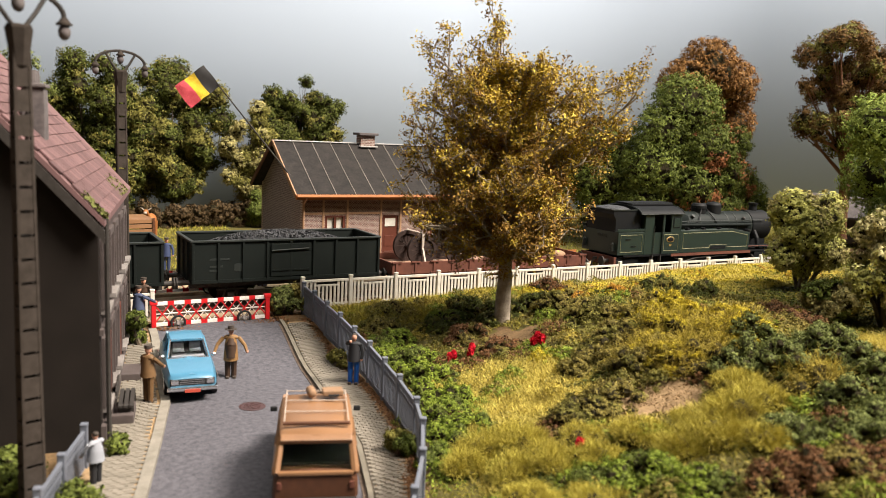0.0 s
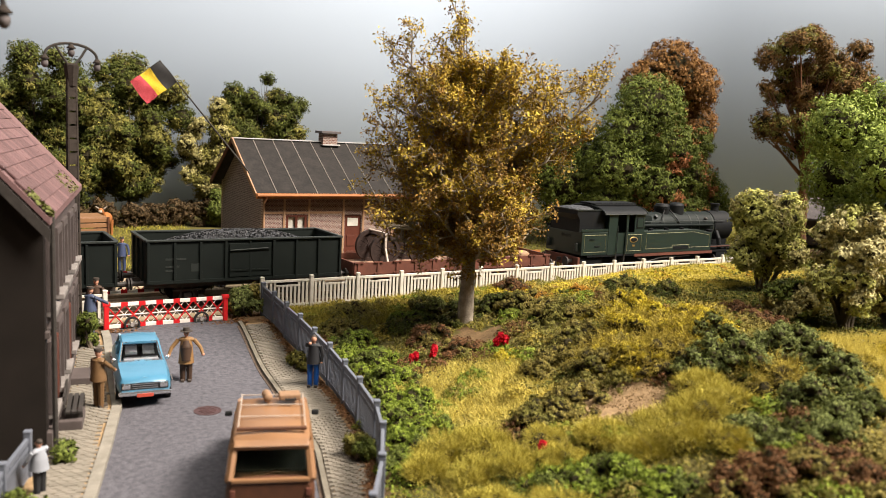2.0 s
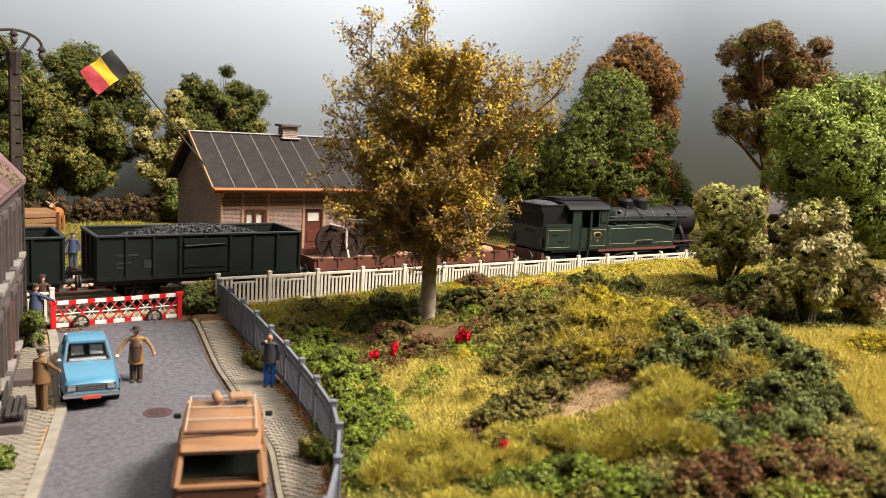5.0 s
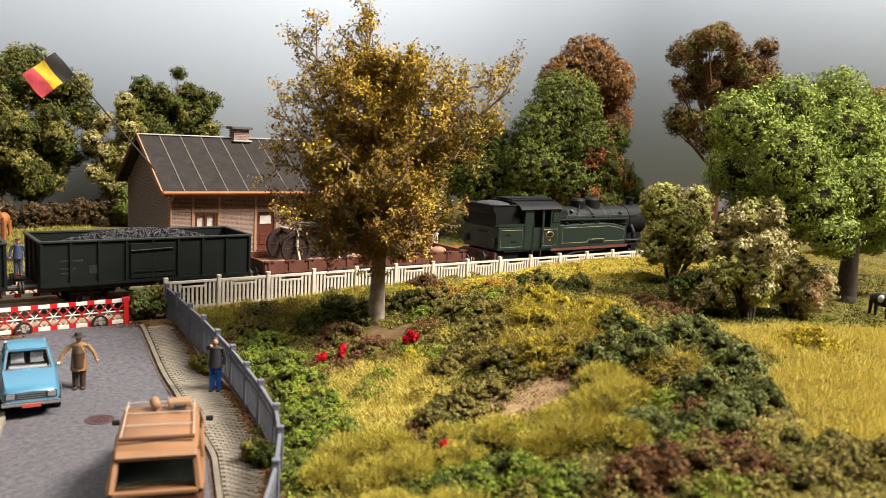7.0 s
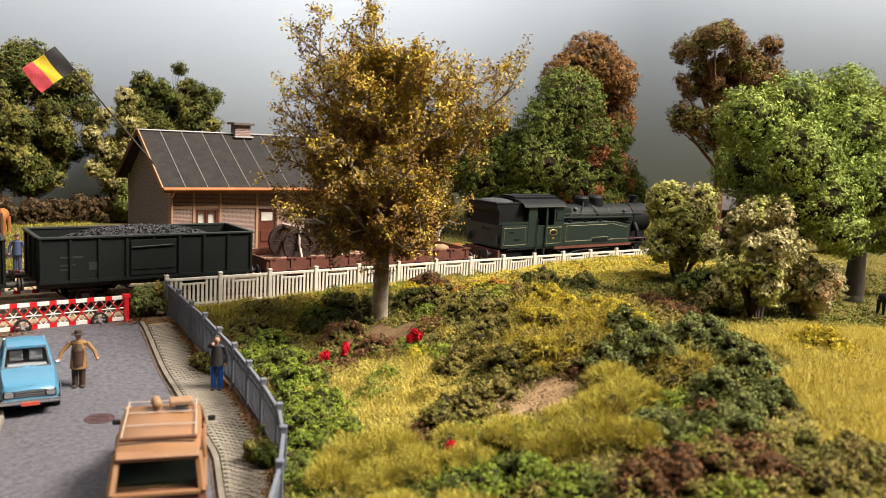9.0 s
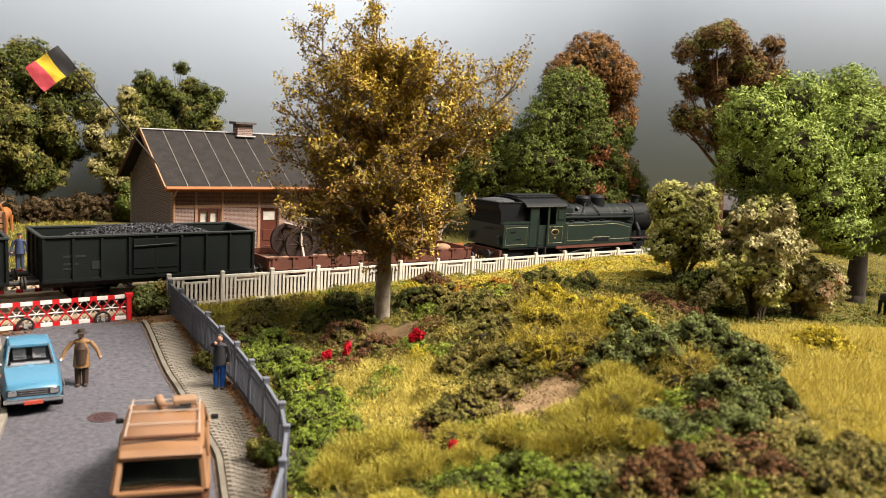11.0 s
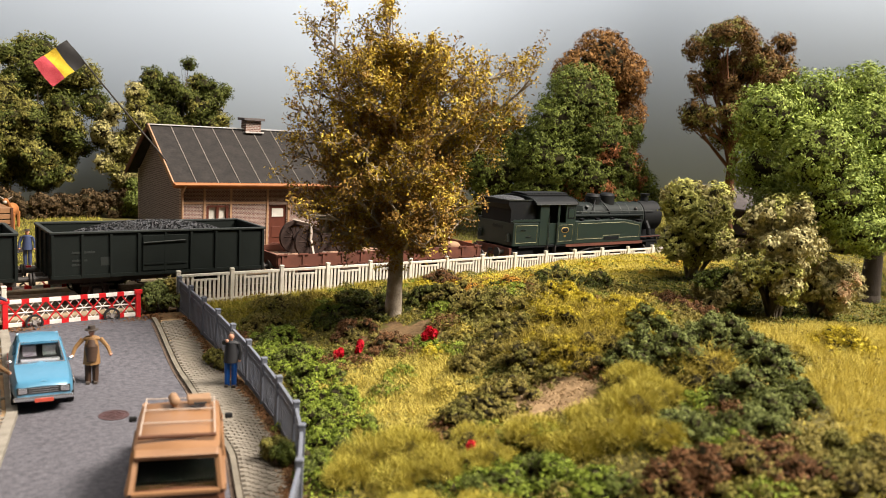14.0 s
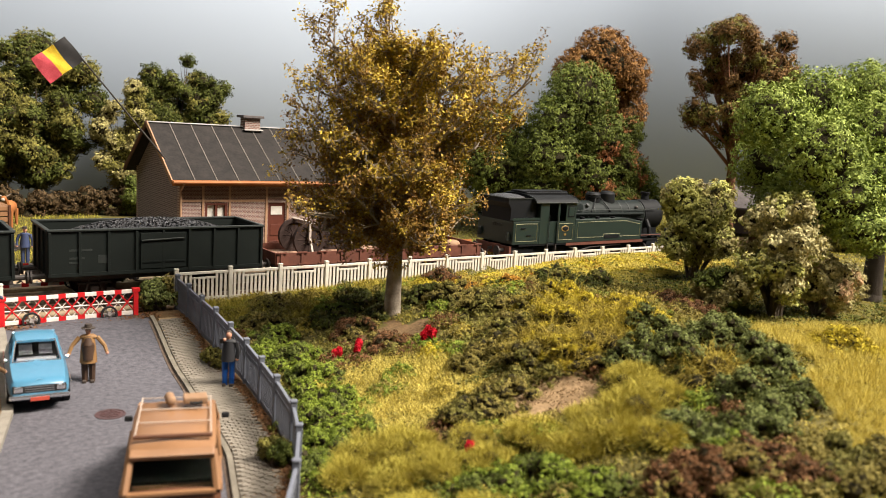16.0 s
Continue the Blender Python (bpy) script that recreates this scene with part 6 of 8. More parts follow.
def loco(x0):
    """Tank engine running towards +x, rear buffer beam at x0."""
    g = thing("steam_locomotive", x0, TRACK_Y, RAIL_Z, label="dark green side-tank steam locomotive with pale lining", category="locomotive")
    L, yw, bz = 11.9, 1.42, 2.5
    part("frame", B().box((L / 2, 0, 0.98), (L - 0.3, 1.9, 0.34), bevel=0.02), "loco_black", g)
    part("footplate", B().box((L / 2 + 0.2, 0, 1.30), (L - 0.7, 2.8, 0.1), bevel=0.015), "loco_black", g)
    for xx, s in ((0.1, -1), (L + 0.1, 1)):
        part("buffer_beam", B().box((xx, 0, 1.04), (0.14, 2.7, 0.46), bevel=0.02), "wagon_red", g, "dull red buffer beam")
        buffers(g, xx, s)
    for xx, r, sp in ((1.2, 0.42, 8), (3.4, 0.65, 12), (5.1, 0.65, 12), (6.8, 0.65, 12), (8.5, 0.65, 12), (10.7, 0.45, 9)):
        for s in (-1, 1):
            wheel(g, xx, s * 0.74, r, r, sp)
    for s in (-1, 1):
        part("coupling_rod", B().box((5.95, s * 0.95, 0.58), (5.4, 0.07, 0.13), bevel=0.02), "wheel_dark", g)
        part("piston_rod", B().box((8.4, s * 1.05, 0.68), (2.2, 0.06, 0.1)), "wheel_dark", g)
        cy = part("cylinder", B().cyl((9.5, s * 1.1, 0.74), (10.6, s * 1.1, 0.74), 0.34, seg=16).box((10.05, s * 1.1, 1.04), (1.0, 0.55, 0.4), bevel=0.03), "loco_black", g, smooth=True)
        for xx in (9.48, 10.62):
            part("cylinder_cover", B().cyl((xx - 0.03, s * 1.1, 0.74), (xx + 0.03, s * 1.1, 0.74), 0.38, seg=16), "dark_iron", cy)
        part("lower_skirt", B().box((0.85, s * 1.25, 0.98), (1.45, 0.06, 0.55), bevel=0.01), "loco_black", g)
        part("valance", B().box((6.4, s * 1.38, 1.27), (5.6, 0.05, 0.15)), "wagon_red", g, "dull red-brown footplate edge")
        part("injector_pipe", B().tube([(3.9, s * 1.3, 1.1), (4.6, s * 1.3, 0.9), (5.4, s * 1.3, 1.05), (7.6, s * 1.3, 1.1)], 0.035, 5), "dark_iron", g)
    # bunker
    bk = part("bunker", B().box((0.95, 0, 1.9), (1.62, 2 * yw, 1.1), bevel=0.03), "loco_green", g)
    part("bunker_extension", B().prism([(0.14, 2.44), (1.74, 2.44), (1.74, 3.3), (1.5, 3.46), (-0.02, 3.5), (-0.04, 3.3), (0.14, 3.05)], -1.16, 1.16, "y"), "loco_black", bk, "tall black coal bunker")
    part("bunker_rim", B().box((0.72, -1.16, 3.5), (1.55, 0.06, 0.05)).box((0.72, 1.16, 3.5), (1.55, 0.06, 0.05)).box((-0.03, 0, 3.5), (0.06, 2.36, 0.05)), "wagon_rim", bk)
    part("bunker_coal", B().ball((0.8, 0, 3.46), (0.75, 1.0, 0.18), 14, 8), "coal", bk)
    for s in (-1, 1):
        part("bunker_ledge", B().box((0.92, s * 1.29, 2.49), (1.66, 0.22, 0.05), bevel=0.01).box((0.92, s * (yw - 0.02), 2.55), (1.66, 0.04, 0.12)), "loco_green", bk)
        for xx, zz, w in ((0.75, 2.12, 0.3), (1.1, 1.78, 0.3)):
            part("grab_iron", B().box((xx, s * (yw + 0.02), zz), (w, 0.03, 0.035)), "loco_black", bk)
        part("rear_step", B().box((0.35, s * 1.3, 0.45), (0.4, 0.2, 0.05)).box((0.2, s * 1.3, 0.75), (0.04, 0.18, 0.7)).box((0.5, s * 1.3, 0.75), (0.04, 0.18, 0.7)), "dark_iron", bk)
        part("rear_lamp", B().cyl((0.06, s * 1.12, 1.55), (0.06, s * 1.12, 1.85), 0.12, 0.10, seg=10).ball((0.06, s * 1.12, 1.86), 0.09, 8, 6), "wagon_rim", bk)
    for i in range(5):
        part("number_bar", B().box((0.125, -0.5 + i * 0.17, 2.2), (0.02, 0.10, 0.14)), "wagon_rim", bk, "small pale bar of unreadable digits")
    # cab with an open doorway over a half door and a side opening
    cab = part("cab", B().box((2.05, -yw + 0.03, 1.88), (0.56, 0.06, 1.06)).box((2.05, yw - 0.03, 1.88), (0.56, 0.06, 1.06)).box((3.5, -yw + 0.03, 1.88), (1.22, 0.06, 1.06)).box((3.5, yw - 0.03, 1.88), (1.22, 0.06, 1.06)).box((1.8, 0, 2.3), (0.06, 2 * yw - 0.13, 1.9)).box((4.07, 0, 2.3), (0.06, 2 * yw - 0.13, 1.9)).box((2.93, 0, 1.38), (2.2, 2 * yw - 0.13, 0.06)), "loco_green", g)
    for s in (-1, 1):
        for xx, w in ((2.05, 0.56), (2.97, 0.14), (3.78, 0.66)):
            part("cab_pillar", B().box((xx, s * (yw - 0.03), 2.85), (w, 0.06, 0.90), bevel=0.01), "loco_green", cab)
        part("half_door", B().box((2.61, s * (yw - 0.07), 1.9), (0.54, 0.05, 1.0), bevel=0.01), "loco_green", cab)
        part("window_frame", B().box((3.78, s * (yw + 0.006), 2.88), (0.46, 0.02, 0.54), bevel=0.006), "loco_black", cab)
        part("shutter", B().box((3.78, s * (yw + 0.02), 2.88), (0.36, 0.02, 0.44), bevel=0.004), "loco_green", cab)
        part("cab_rail", B().cyl((2.33, s * (yw + 0.05), 1.35), (2.33, s * (yw + 0.05), 2.75), 0.02, seg=5).cyl((2.89, s * (yw + 0.05), 1.35), (2.89, s * (yw + 0.05), 2.75), 0.02, seg=5), "wagon_rim", cab)
        part("cab_steps", B().box((2.6, s * 1.35, 0.35), (0.55, 0.22, 0.05)).box((2.6, s * 1.35, 0.75), (0.55, 0.22, 0.05)).box((2.33, s * 1.35, 0.8), (0.05, 0.2, 1.0)).box((2.87, s * 1.35, 0.8), (0.05, 0.2, 1.0)), "dark_iron", cab)
        part("number_plate", B().ball((3.45, s * yw, 2.05), (0.26, 0.03, 0.15), 20, 8), "brass", cab, "oval brass plate")
        part("number_plate_field", B().ball((3.45, s * (yw + 0.012), 2.05), (0.22, 0.03, 0.115), 20, 8), "loco_black", cab)
        part("plate_bar", B().box((3.45, s * (yw + 0.01), 1.76), (0.14, 0.015, 0.09)), "brass", cab)
    roof = [((yw + 0.06) * math.cos(a), 3.30 + 0.38 * math.sin(a)) for a in [math.pi * i / 14 for i in range(15)]]
    part("cab_roof", B().prism(roof, 1.42, 4.2, "x"), "loco_black", cab, "black curved cab roof", smooth=True)
    part("roof_ventilator", B().box((2.8, 0, 3.70), (2.7, 1.3, 0.10), bevel=0.03).box((2.8, 0, 3.77), (2.9, 0.9, 0.05), bevel=0.02), "loco_black", cab)
    for xx in (1.43, 4.19):
        part("roof_rib", B().tube([(xx, (yw + 0.07) * math.cos(a), 3.31 + 0.38 * math.sin(a)) for a in [math.pi * i / 14 for i in range(15)]], 0.03, 5), "wagon_rim", cab)
    for s in (-1, 1):
        part("roof_gutter", B().cyl((1.42, s * (yw + 0.07), 3.31), (4.2, s * (yw + 0.07), 3.31), 0.025, seg=5), "wagon_rim", cab)
    # tanks with lining
    for s in (-1, 1):
        t = part("side_tank", B().prism([(4.12, 1.36), (9.0, 1.36), (9.0, 2.26), (7.7, 2.48), (4.12, 2.44)], s * yw, s * 0.72, "y"), "loco_green", g)
        part("tank_recess", B().box((6.75, s * (yw + 0.008), 1.56), (1.05, 0.03, 0.15)), "loco_black", t)
        part("tank_edge", B().tube([(4.12, s * (yw - 0.02), 2.45), (7.7, s * (yw - 0.02), 2.49), (9.0, s * (yw - 0.02), 2.27)], 0.025, 5), "loco_green", t)
        for xx in (4.8, 5.9, 7.0):
            part("tank_filler", B().cyl((xx, s * 1.15, 2.44), (xx, s * 1.15, 2.56), 0.13, seg=10), "loco_black", t)
        for par, loop in ((t, [(4.3, 1.56), (6.12, 1.56), (6.17, 1.7), (7.33, 1.7), (7.38, 1.56), (8.85, 1.56), (8.85, 2.16), (7.7, 2.36), (4.3, 2.33), (4.3, 1.56)]), (bk, [(0.3, 1.5), (1.62, 1.5), (1.62, 2.32), (0.3, 2.32), (0.3, 1.5)]), (cab, [(3.02, 1.5), (3.95, 1.5), (3.95, 2.3), (3.02, 2.3), (3.02, 1.5)])):
            part("lining", B().tube([(p[0], s * (yw + 0.006), p[1]) for p in loop], 0.011, 4), "yellow_line", par, "thin pale lining")
        part("running_board", B().box((9.9, s * 1.15, 1.52), (1.9, 0.55, 0.06)).box((11.3, s * 1.15, 1.36), (1.2, 0.55, 0.06)), "loco_black", g)
        part("step_edge", B().tube([(9.0, s * 1.42, 1.55), (10.8, s * 1.42, 1.55), (10.95, s * 1.42, 1.4), (11.9, s * 1.42, 1.4)], 0.025, 5), "wagon_red", g)
        part("handrail", B().cyl((4.4, s * 0.84, 2.86), (10.6, s * 0.84, 2.86), 0.022, seg=5), "wagon_rim", g)
        part("ejector_pipe", B().cyl((4.2, s * 0.87, 2.68), (9.6, s * 0.87, 2.64), 0.07, seg=8), "boiler", g, smooth=True)
        part("steam_pipe", B().tube([(10.1, s * 0.55, 2.5), (10.1, s * 0.95, 1.9), (10.1, s * 1.1, 1.1)], 0.12, 8), "loco_black", g)
        part("air_pump", B().cyl((9.3, s * 0.95, 1.55), (9.3, s * 0.95, 2.3), 0.17, seg=10).cyl((9.3, s * 0.95, 2.3), (9.3, s * 0.95, 2.4), 0.2, seg=10), "loco_black", g, smooth=True)
    boil = part("boiler", B().cyl((4.0, 0, bz), (9.9, 0, bz), 0.78, seg=28), "boiler", g, "dark green-black boiler", smooth=True)
    for xx in (5.2, 6.1, 7.1, 8.1, 8.7, 9.8):
        part("boiler_band", B().ring((xx, 0, bz), (1, 0, 0), 0.795, 0.06, 0.03, 28), "wagon_rim", boil)
    part("firebox", B().box((4.7, 0, bz - 0.02), (1.3, 1.5, 1.5), bevel=0.3), "boiler", boil, smooth=True)
    sm = part("smokebox", B().cyl((9.9, 0, bz), (11.3, 0, bz), 0.82, seg=28).cyl((11.3, 0, bz), (11.42, 0, bz), 0.76, 0.55, seg=28), "loco_black", g, smooth=True)
    part("smokebox_door", B().cyl((11.42, 0, bz), (11.5, 0, bz), 0.5, 0.2, seg=24), "dark_iron", sm)
    part("saddle", B().box((10.5, 0, 1.5), (1.2, 1.2, 0.6)), "loco_black", sm)
    part("chimney", B().cyl((10.6, 0, 3.2), (10.6, 0, 3.62), 0.24, 0.2, 16).cyl((10.6, 0, 3.6), (10.6, 0, 3.72), 0.25, 0.27, 16), "loco_black", sm, smooth=True)
    part("sand_dome", B().cyl((6.55, 0, 3.1), (6.55, 0, 3.58), 0.40, 0.40, 20).ring((6.55, 0, 3.46), (0, 0, 1), 0.43, 0.05, 0.04, 20).cyl((6.55, 0, 3.58), (6.55, 0, 3.7), 0.42, 0.34, 20), "loco_black", boil, smooth=True)
    part("steam_dome", B().cyl((7.6, 0, 3.1), (7.6, 0, 3.62), 0.44, 0.42, 20).ball((7.6, 0, 3.62), (0.42, 0.42, 0.17), 20, 8), "loco_black", boil, smooth=True)
    part("turret", B().cyl((4.55, 0.1, 3.2), (4.55, 0.1, 3.6), 0.06, seg=6).cyl((4.55, -0.35, 3.45), (4.55, 0.45, 3.45), 0.05, seg=6).ball((4.9, -0.2, 3.3), 0.13, 8, 6), "loco_black", boil)
    part("whistle", B().cyl((4.3, 0.25, 3.2), (4.3, 0.25, 3.7), 0.045, seg=6), "brass", boil)
    for s in (-1, 1):
        for x1, x2 in ((6.4, 5.5), (6.8, 7.3)):
            part("sand_pipe", B().tube([(x1, s * 0.36, 3.4), ((x1 + x2) / 2, s * 0.72, 2.95), (x2, s * 0.86, 2.5)], 0.03, 5), "loco_black", boil)
        part("washout_plug", B().cyl((5.6, s * 0.55, 3.02), (5.6, s * 0.66, 3.14), 0.1, seg=10), "wagon_rim", boil)
        part("clack_valve", B().ball((9.2, s * 0.72, 2.95), 0.1, 8, 6), "dark_iron", boil)
        part("head_lamp", B().cyl((11.75, s * 0.8, 1.5), (11.75, s * 0.8, 1.78), 0.11, seg=10), "wagon_rim", g, "small grey lamp")
    part("front_deck", B().box((11.6, 0, 1.36), (0.8, 2.4, 0.07)), "loco_black", g)
    g.scale = (1.08, 0.98, 1.06)
    return g


loco(14.15)


# ---- house along the street ----
def house():
    ax = math.degrees(math.atan(0.2))
    h = thing("town_house", -10.92, -17.1, 1.1, -ax, label="dark gabled town house with pink tiled mossy roof", category="house")
    # local y runs along the street away from the viewer, local x to the street side; the body lies at negative x
    Lh, D, H, R = 9.1, 8.6, 5.79, 10.5
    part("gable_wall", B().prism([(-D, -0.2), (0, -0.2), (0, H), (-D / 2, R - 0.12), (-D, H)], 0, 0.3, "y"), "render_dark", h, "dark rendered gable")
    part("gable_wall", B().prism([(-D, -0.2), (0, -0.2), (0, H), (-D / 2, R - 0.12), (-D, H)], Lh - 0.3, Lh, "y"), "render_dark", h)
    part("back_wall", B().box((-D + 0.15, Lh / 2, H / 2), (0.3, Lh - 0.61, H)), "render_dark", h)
    # street wall as piers between openings
    ops = [(0.6, 1.45), (2.6, 3.45), (4.2, 5.05), (6.2, 7.05), (7.75, 8.55)]
    b = B()
    y = 0.302
    for a, c in ops:
        b.box((-0.15, (y + a) / 2, H / 2), (0.3, a - y, H))
        for z0, z1 in ((0, 0.9), (2.45, 3.35), (4.85, H)):
            b.box((-0.15, (a + c) / 2, (z0 + z1) / 2), (0.3, c - a, z1 - z0))
        y = c
    b.box((-0.15, (y + Lh - 0.302) / 2, H / 2), (0.3, Lh - 0.302 - y, H))
    part("street_wall", b, "house_wall", h, "grey-brown rendered street front")
    for a, c in ops:
        for z0, z1 in ((0.9, 2.45), (3.35, 4.85)):
            w = part("window", B().box((-0.18, (a + c) / 2, (z0 + z1) / 2), (0.04, c - a - 0.02, z1 - z0 - 0.02)), "glass", h)
            fr = B()
            for yy in (a + 0.05, (a + c) / 2, c - 0.05):
                fr.box((-0.1, yy, (z0 + z1) / 2), (0.08, 0.1, z1 - z0))
            for zz in (z0 + 0.05, z1 - 0.05):
                fr.box((-0.1, (a + c) / 2, zz), (0.075, c - a, 0.1))
            part("window_frame", fr, "brown_paint", w)
            part("window_sill", B().box((0.05, (a + c) / 2, z0 - 0.06), (0.3, c - a + 0.3, 0.14), bevel=0.02), "house_sill", w, "pale stone sill")
            part("window_surround", B().box((0.03, (a + c) / 2, z1 + 0.1), (0.1, c - a + 0.3, 0.2), bevel=0.02).box((0.03, a - 0.08, (z0 + z1) / 2), (0.1, 0.16, z1 - z0)).box((0.03, c + 0.08, (z0 + z1) / 2), (0.1, 0.16, z1 - z0)), "house_trim", w)
    part("cornice", B().box((0.06, Lh / 2, H - 0.36), (0.12, Lh + 0.1, 0.16), bevel=0.04), "house_wall", h, "grey eaves cornice")
    part("string_course", B().box((0.04, Lh / 2, 2.9), (0.1, Lh, 0.14)), "house_trim", h)
    part("plinth", B().box((0.05, Lh / 2, 0.3), (0.12, Lh, 0.6)), "house_trim", h)
    part("downpipe", B().tube([(0.16, 0.25, H - 0.1), (0.16, 0.25, 0.2)], 0.06, 7), "dark_iron", h)
    for yy in (2.02, 5.62):
        part("door_step", B().box((0.35, yy, 0.16), (0.6, 1.1, 0.34), bevel=0.03), "house_trim", h)
        part("house_door", B().box((0.02, yy, 1.35), (0.08, 0.85, 2.05), bevel=0.02), "brown_paint", h)
    # roof with rows of tiles
    run, rise = D / 2 + 0.17, R - H
    sl = math.atan2(rise, D / 2)
    for s in (1, -1):
        x0 = -D / 2 + s * run
        z0 = H - rise * 0.17 / (D / 2)
        rf = part("roof", B().prism([(x0, z0), (-D / 2, R), (-D / 2, R - 0.15), (x0, z0 - 0.15)], -0.3, Lh + 0.3, "y"), "tile_pink", h, "faded pink roof tiles")
        if s > 0:
            lng = math.hypot(run, R - z0)
            me = B().box((0, 0, 0.03), (0.36, 0.40, 0.05), bevel=0.012).mesh("roof_tile", "tile_pink")
            nr, nc = int(lng / 0.34), 19
            for i in range(nr):
                for j in range(nc):
                    ob = part("roof_tile", me, None, rf)
                    d = (i + 0.5) * 0.34
                    yy = -0.2 + (j + 0.5 + 0.5 * (i % 2)) * 0.42
                    ob.matrix_basis = at(x0 - math.cos(sl) * d, yy, z0 + math.sin(sl) * d + 0.02, 0, 0, math.degrees(sl) - 4 + random.uniform(-1.5, 1.5))
    part("ridge_tile", B().cyl((-D / 2, -0.3, R), (-D / 2, Lh + 0.3, R), 0.16, seg=10), "tile_pink", h)
    part("verge_board", B().prism([(0.18, H - 0.42), (-D / 2, R - 0.12), (-D / 2, R - 0.42), (0.18, H - 0.72)], -0.36, -0.30, "y"), "dark_iron", h)
    rng = np.random.default_rng(9)
    n = 420
    q = np.stack([0.18 - rng.random(n) ** 2 * 0.5, np.where(rng.random(n) < 0.55, -0.25 + rng.random(n) * 0.5, Lh * 0.55 + rng.random(n) * 2.5), np.zeros(n)], 1)
    q[:, 2] = H - 0.19 + (0.18 - q[:, 0]) * math.tan(sl) + 0.06 + 0.03 * rng.random(n)
    m = part("moss", array_mesh("moss", leaf_quads(rng, q, np.tile([0.3, 0, 1.0], (n, 1)), 0.10, 1.1), 4, "moss"), None, h, "yellow-green moss at the eaves")
    m["kind"] = "stuff"
    for yy in (2.0, 7.4):
        ch = part("chimney", B().box((-D / 2 - 0.1 if yy > 5 else -1.55, yy, R - (0 if yy > 5 else 2.95)), (0.5, 0.6, 2.0), bevel=0.03), "slate", h, "grey-brown chimney stack")
        xx = -D / 2 - 0.1 if yy > 5 else -1.55
        zt = R - (0 if yy > 5 else 2.95) + 1.0
        part("stack_cap", B().box((xx, yy, zt + 0.06), (0.6, 0.7, 0.1), bevel=0.03), "slate", ch)
        for k in (-0.16, 0.16):
            part("chimney_pot", B().cyl((xx, yy + k, zt + 0.08), (xx, yy + k, zt + 0.42), 0.11, 0.09, 10), "slate", ch)


house()


# ---- lattice lamp masts ----
def lamp_mast(x, y, z, H, rz):
    t = thing("street_lamp", x, y, z, rz, label="tall weathered mast with curved arms and hanging lamps", category="street lamp", group="street lamps")
    part("base", B().box((0, 0, 0.2), (0.5, 0.5, 0.4), bevel=0.04), "mast", t)
    w0, w1 = 0.18, 0.12
    for sx in (-1, 1):
        for sy in (-1, 1):
            part("corner_iron", B().cyl((sx * w0, sy * w0 * 0.7, 0.3), (sx * w1, sy * w1 * 0.7, H), 0.035, seg=4), "mast", t)
    n = int(H / 0.45)
    for i in range(n):
        z0, z1 = 0.4 + (H - 0.5) * i / n, 0.4 + (H - 0.5) * (i + 1) / n
        k = w0 + (w1 - w0) * i / n
        for sy in (-1, 1):
            part("lattice_plate", B().box((0, sy * k * 0.7, (z0 + z1) / 2 + 0.04), (2 * k, 0.03, (z1 - z0) * 0.86)), "mast", t)
        for sx in (-1, 1):
            part("side_plate", B().box((sx * k, 0, (z0 + z1) / 2 + 0.04), (0.03, 2 * k * 0.7, (z1 - z0) * 0.86)), "mast", t)
    part("head", B().cyl((0, 0, H - 0.55), (0, 0, H + 0.1), 0.15, 0.25, 8).box((0, 0, H + 0.12), (0.36, 0.28, 0.1), bevel=0.03), "mast", t)
    r = 0.8
    arc = [(r * math.cos(a), 0, H + 0.38 + 0.42 * math.sin(a)) for a in [math.pi * i / 14 for i in range(15)]]
    part("arch", B().tube(arc, 0.045, 6), "dark_iron", t)
    for s in (-1, 1):
        part("strut", B().tube([(s * 0.12, 0, H + 0.15), (s * 0.3, 0, H + 0.4), (s * 0.48, 0, H + 0.71)], 0.04, 6), "dark_iron", t)
    for xx, zz in ((-r, H + 0.38), (0, H + 0.78), (r, H + 0.38)):
        l = part("lantern", B().cyl((xx, 0, zz), (xx, 0, zz - 0.1), 0.05, 0.12, 12).cyl((xx, 0, zz - 0.1), (xx, 0, zz - 0.14), 0.14, 0.14, 12), "mast", t, "hanging lantern", smooth=True)
        part("globe", B().ball((xx, 0, zz - 0.26), (0.11, 0.11, 0.15), 12, 8), "slate", l, smooth=True)


lamp_mast(-9.13, -7.55, 1.62, 8.83, 8)
lamp_mast(-12.52, -20.6, 1.1, 9.32, 20)


# ---- blue saloon ----
def loft(b, sections, cap=True):
    """Skin a row of closed outlines (lists of 3D points of equal count)."""
    rows = [[b.bm.verts.new(p) for p in s] for s in sections]
    n = len(rows[0])
    for r, q in zip(rows, rows[1:]):
        for k in range(n):
            f = b.bm.faces.new((r[k], r[(k + 1) % n], q[(k + 1) % n], q[k]))
            f.material_index = b.mi
    if cap:
        b.bm.faces.new(rows[0])
        b.bm.faces.new(rows[-1][::-1])
    return b


def body_ring(x, w, z0, z1, tuck=0.86):
    """Car cross-section at x: sill, flank, shoulder and top."""
    return [(x, -w * tuck, z0), (x, -w, z0 + (z1 - z0) * 0.35), (x, -w * 0.985, z0 + (z1 - z0) * 0.72), (x, -w * 0.86, z1), (x, 0, z1 + 0.03),
            (x, w * 0.86, z1), (x, w * 0.985, z0 + (z1 - z0) * 0.72), (x, w, z0 + (z1 - z0) * 0.35), (x, w * tuck, z0)]


def cabin_ring(x, w, z):
    return [(x, -w, z - 0.06), (x, -w * 0.9, z), (x, 0, z + 0.035), (x, w * 0.9, z), (x, w, z - 0.06)]


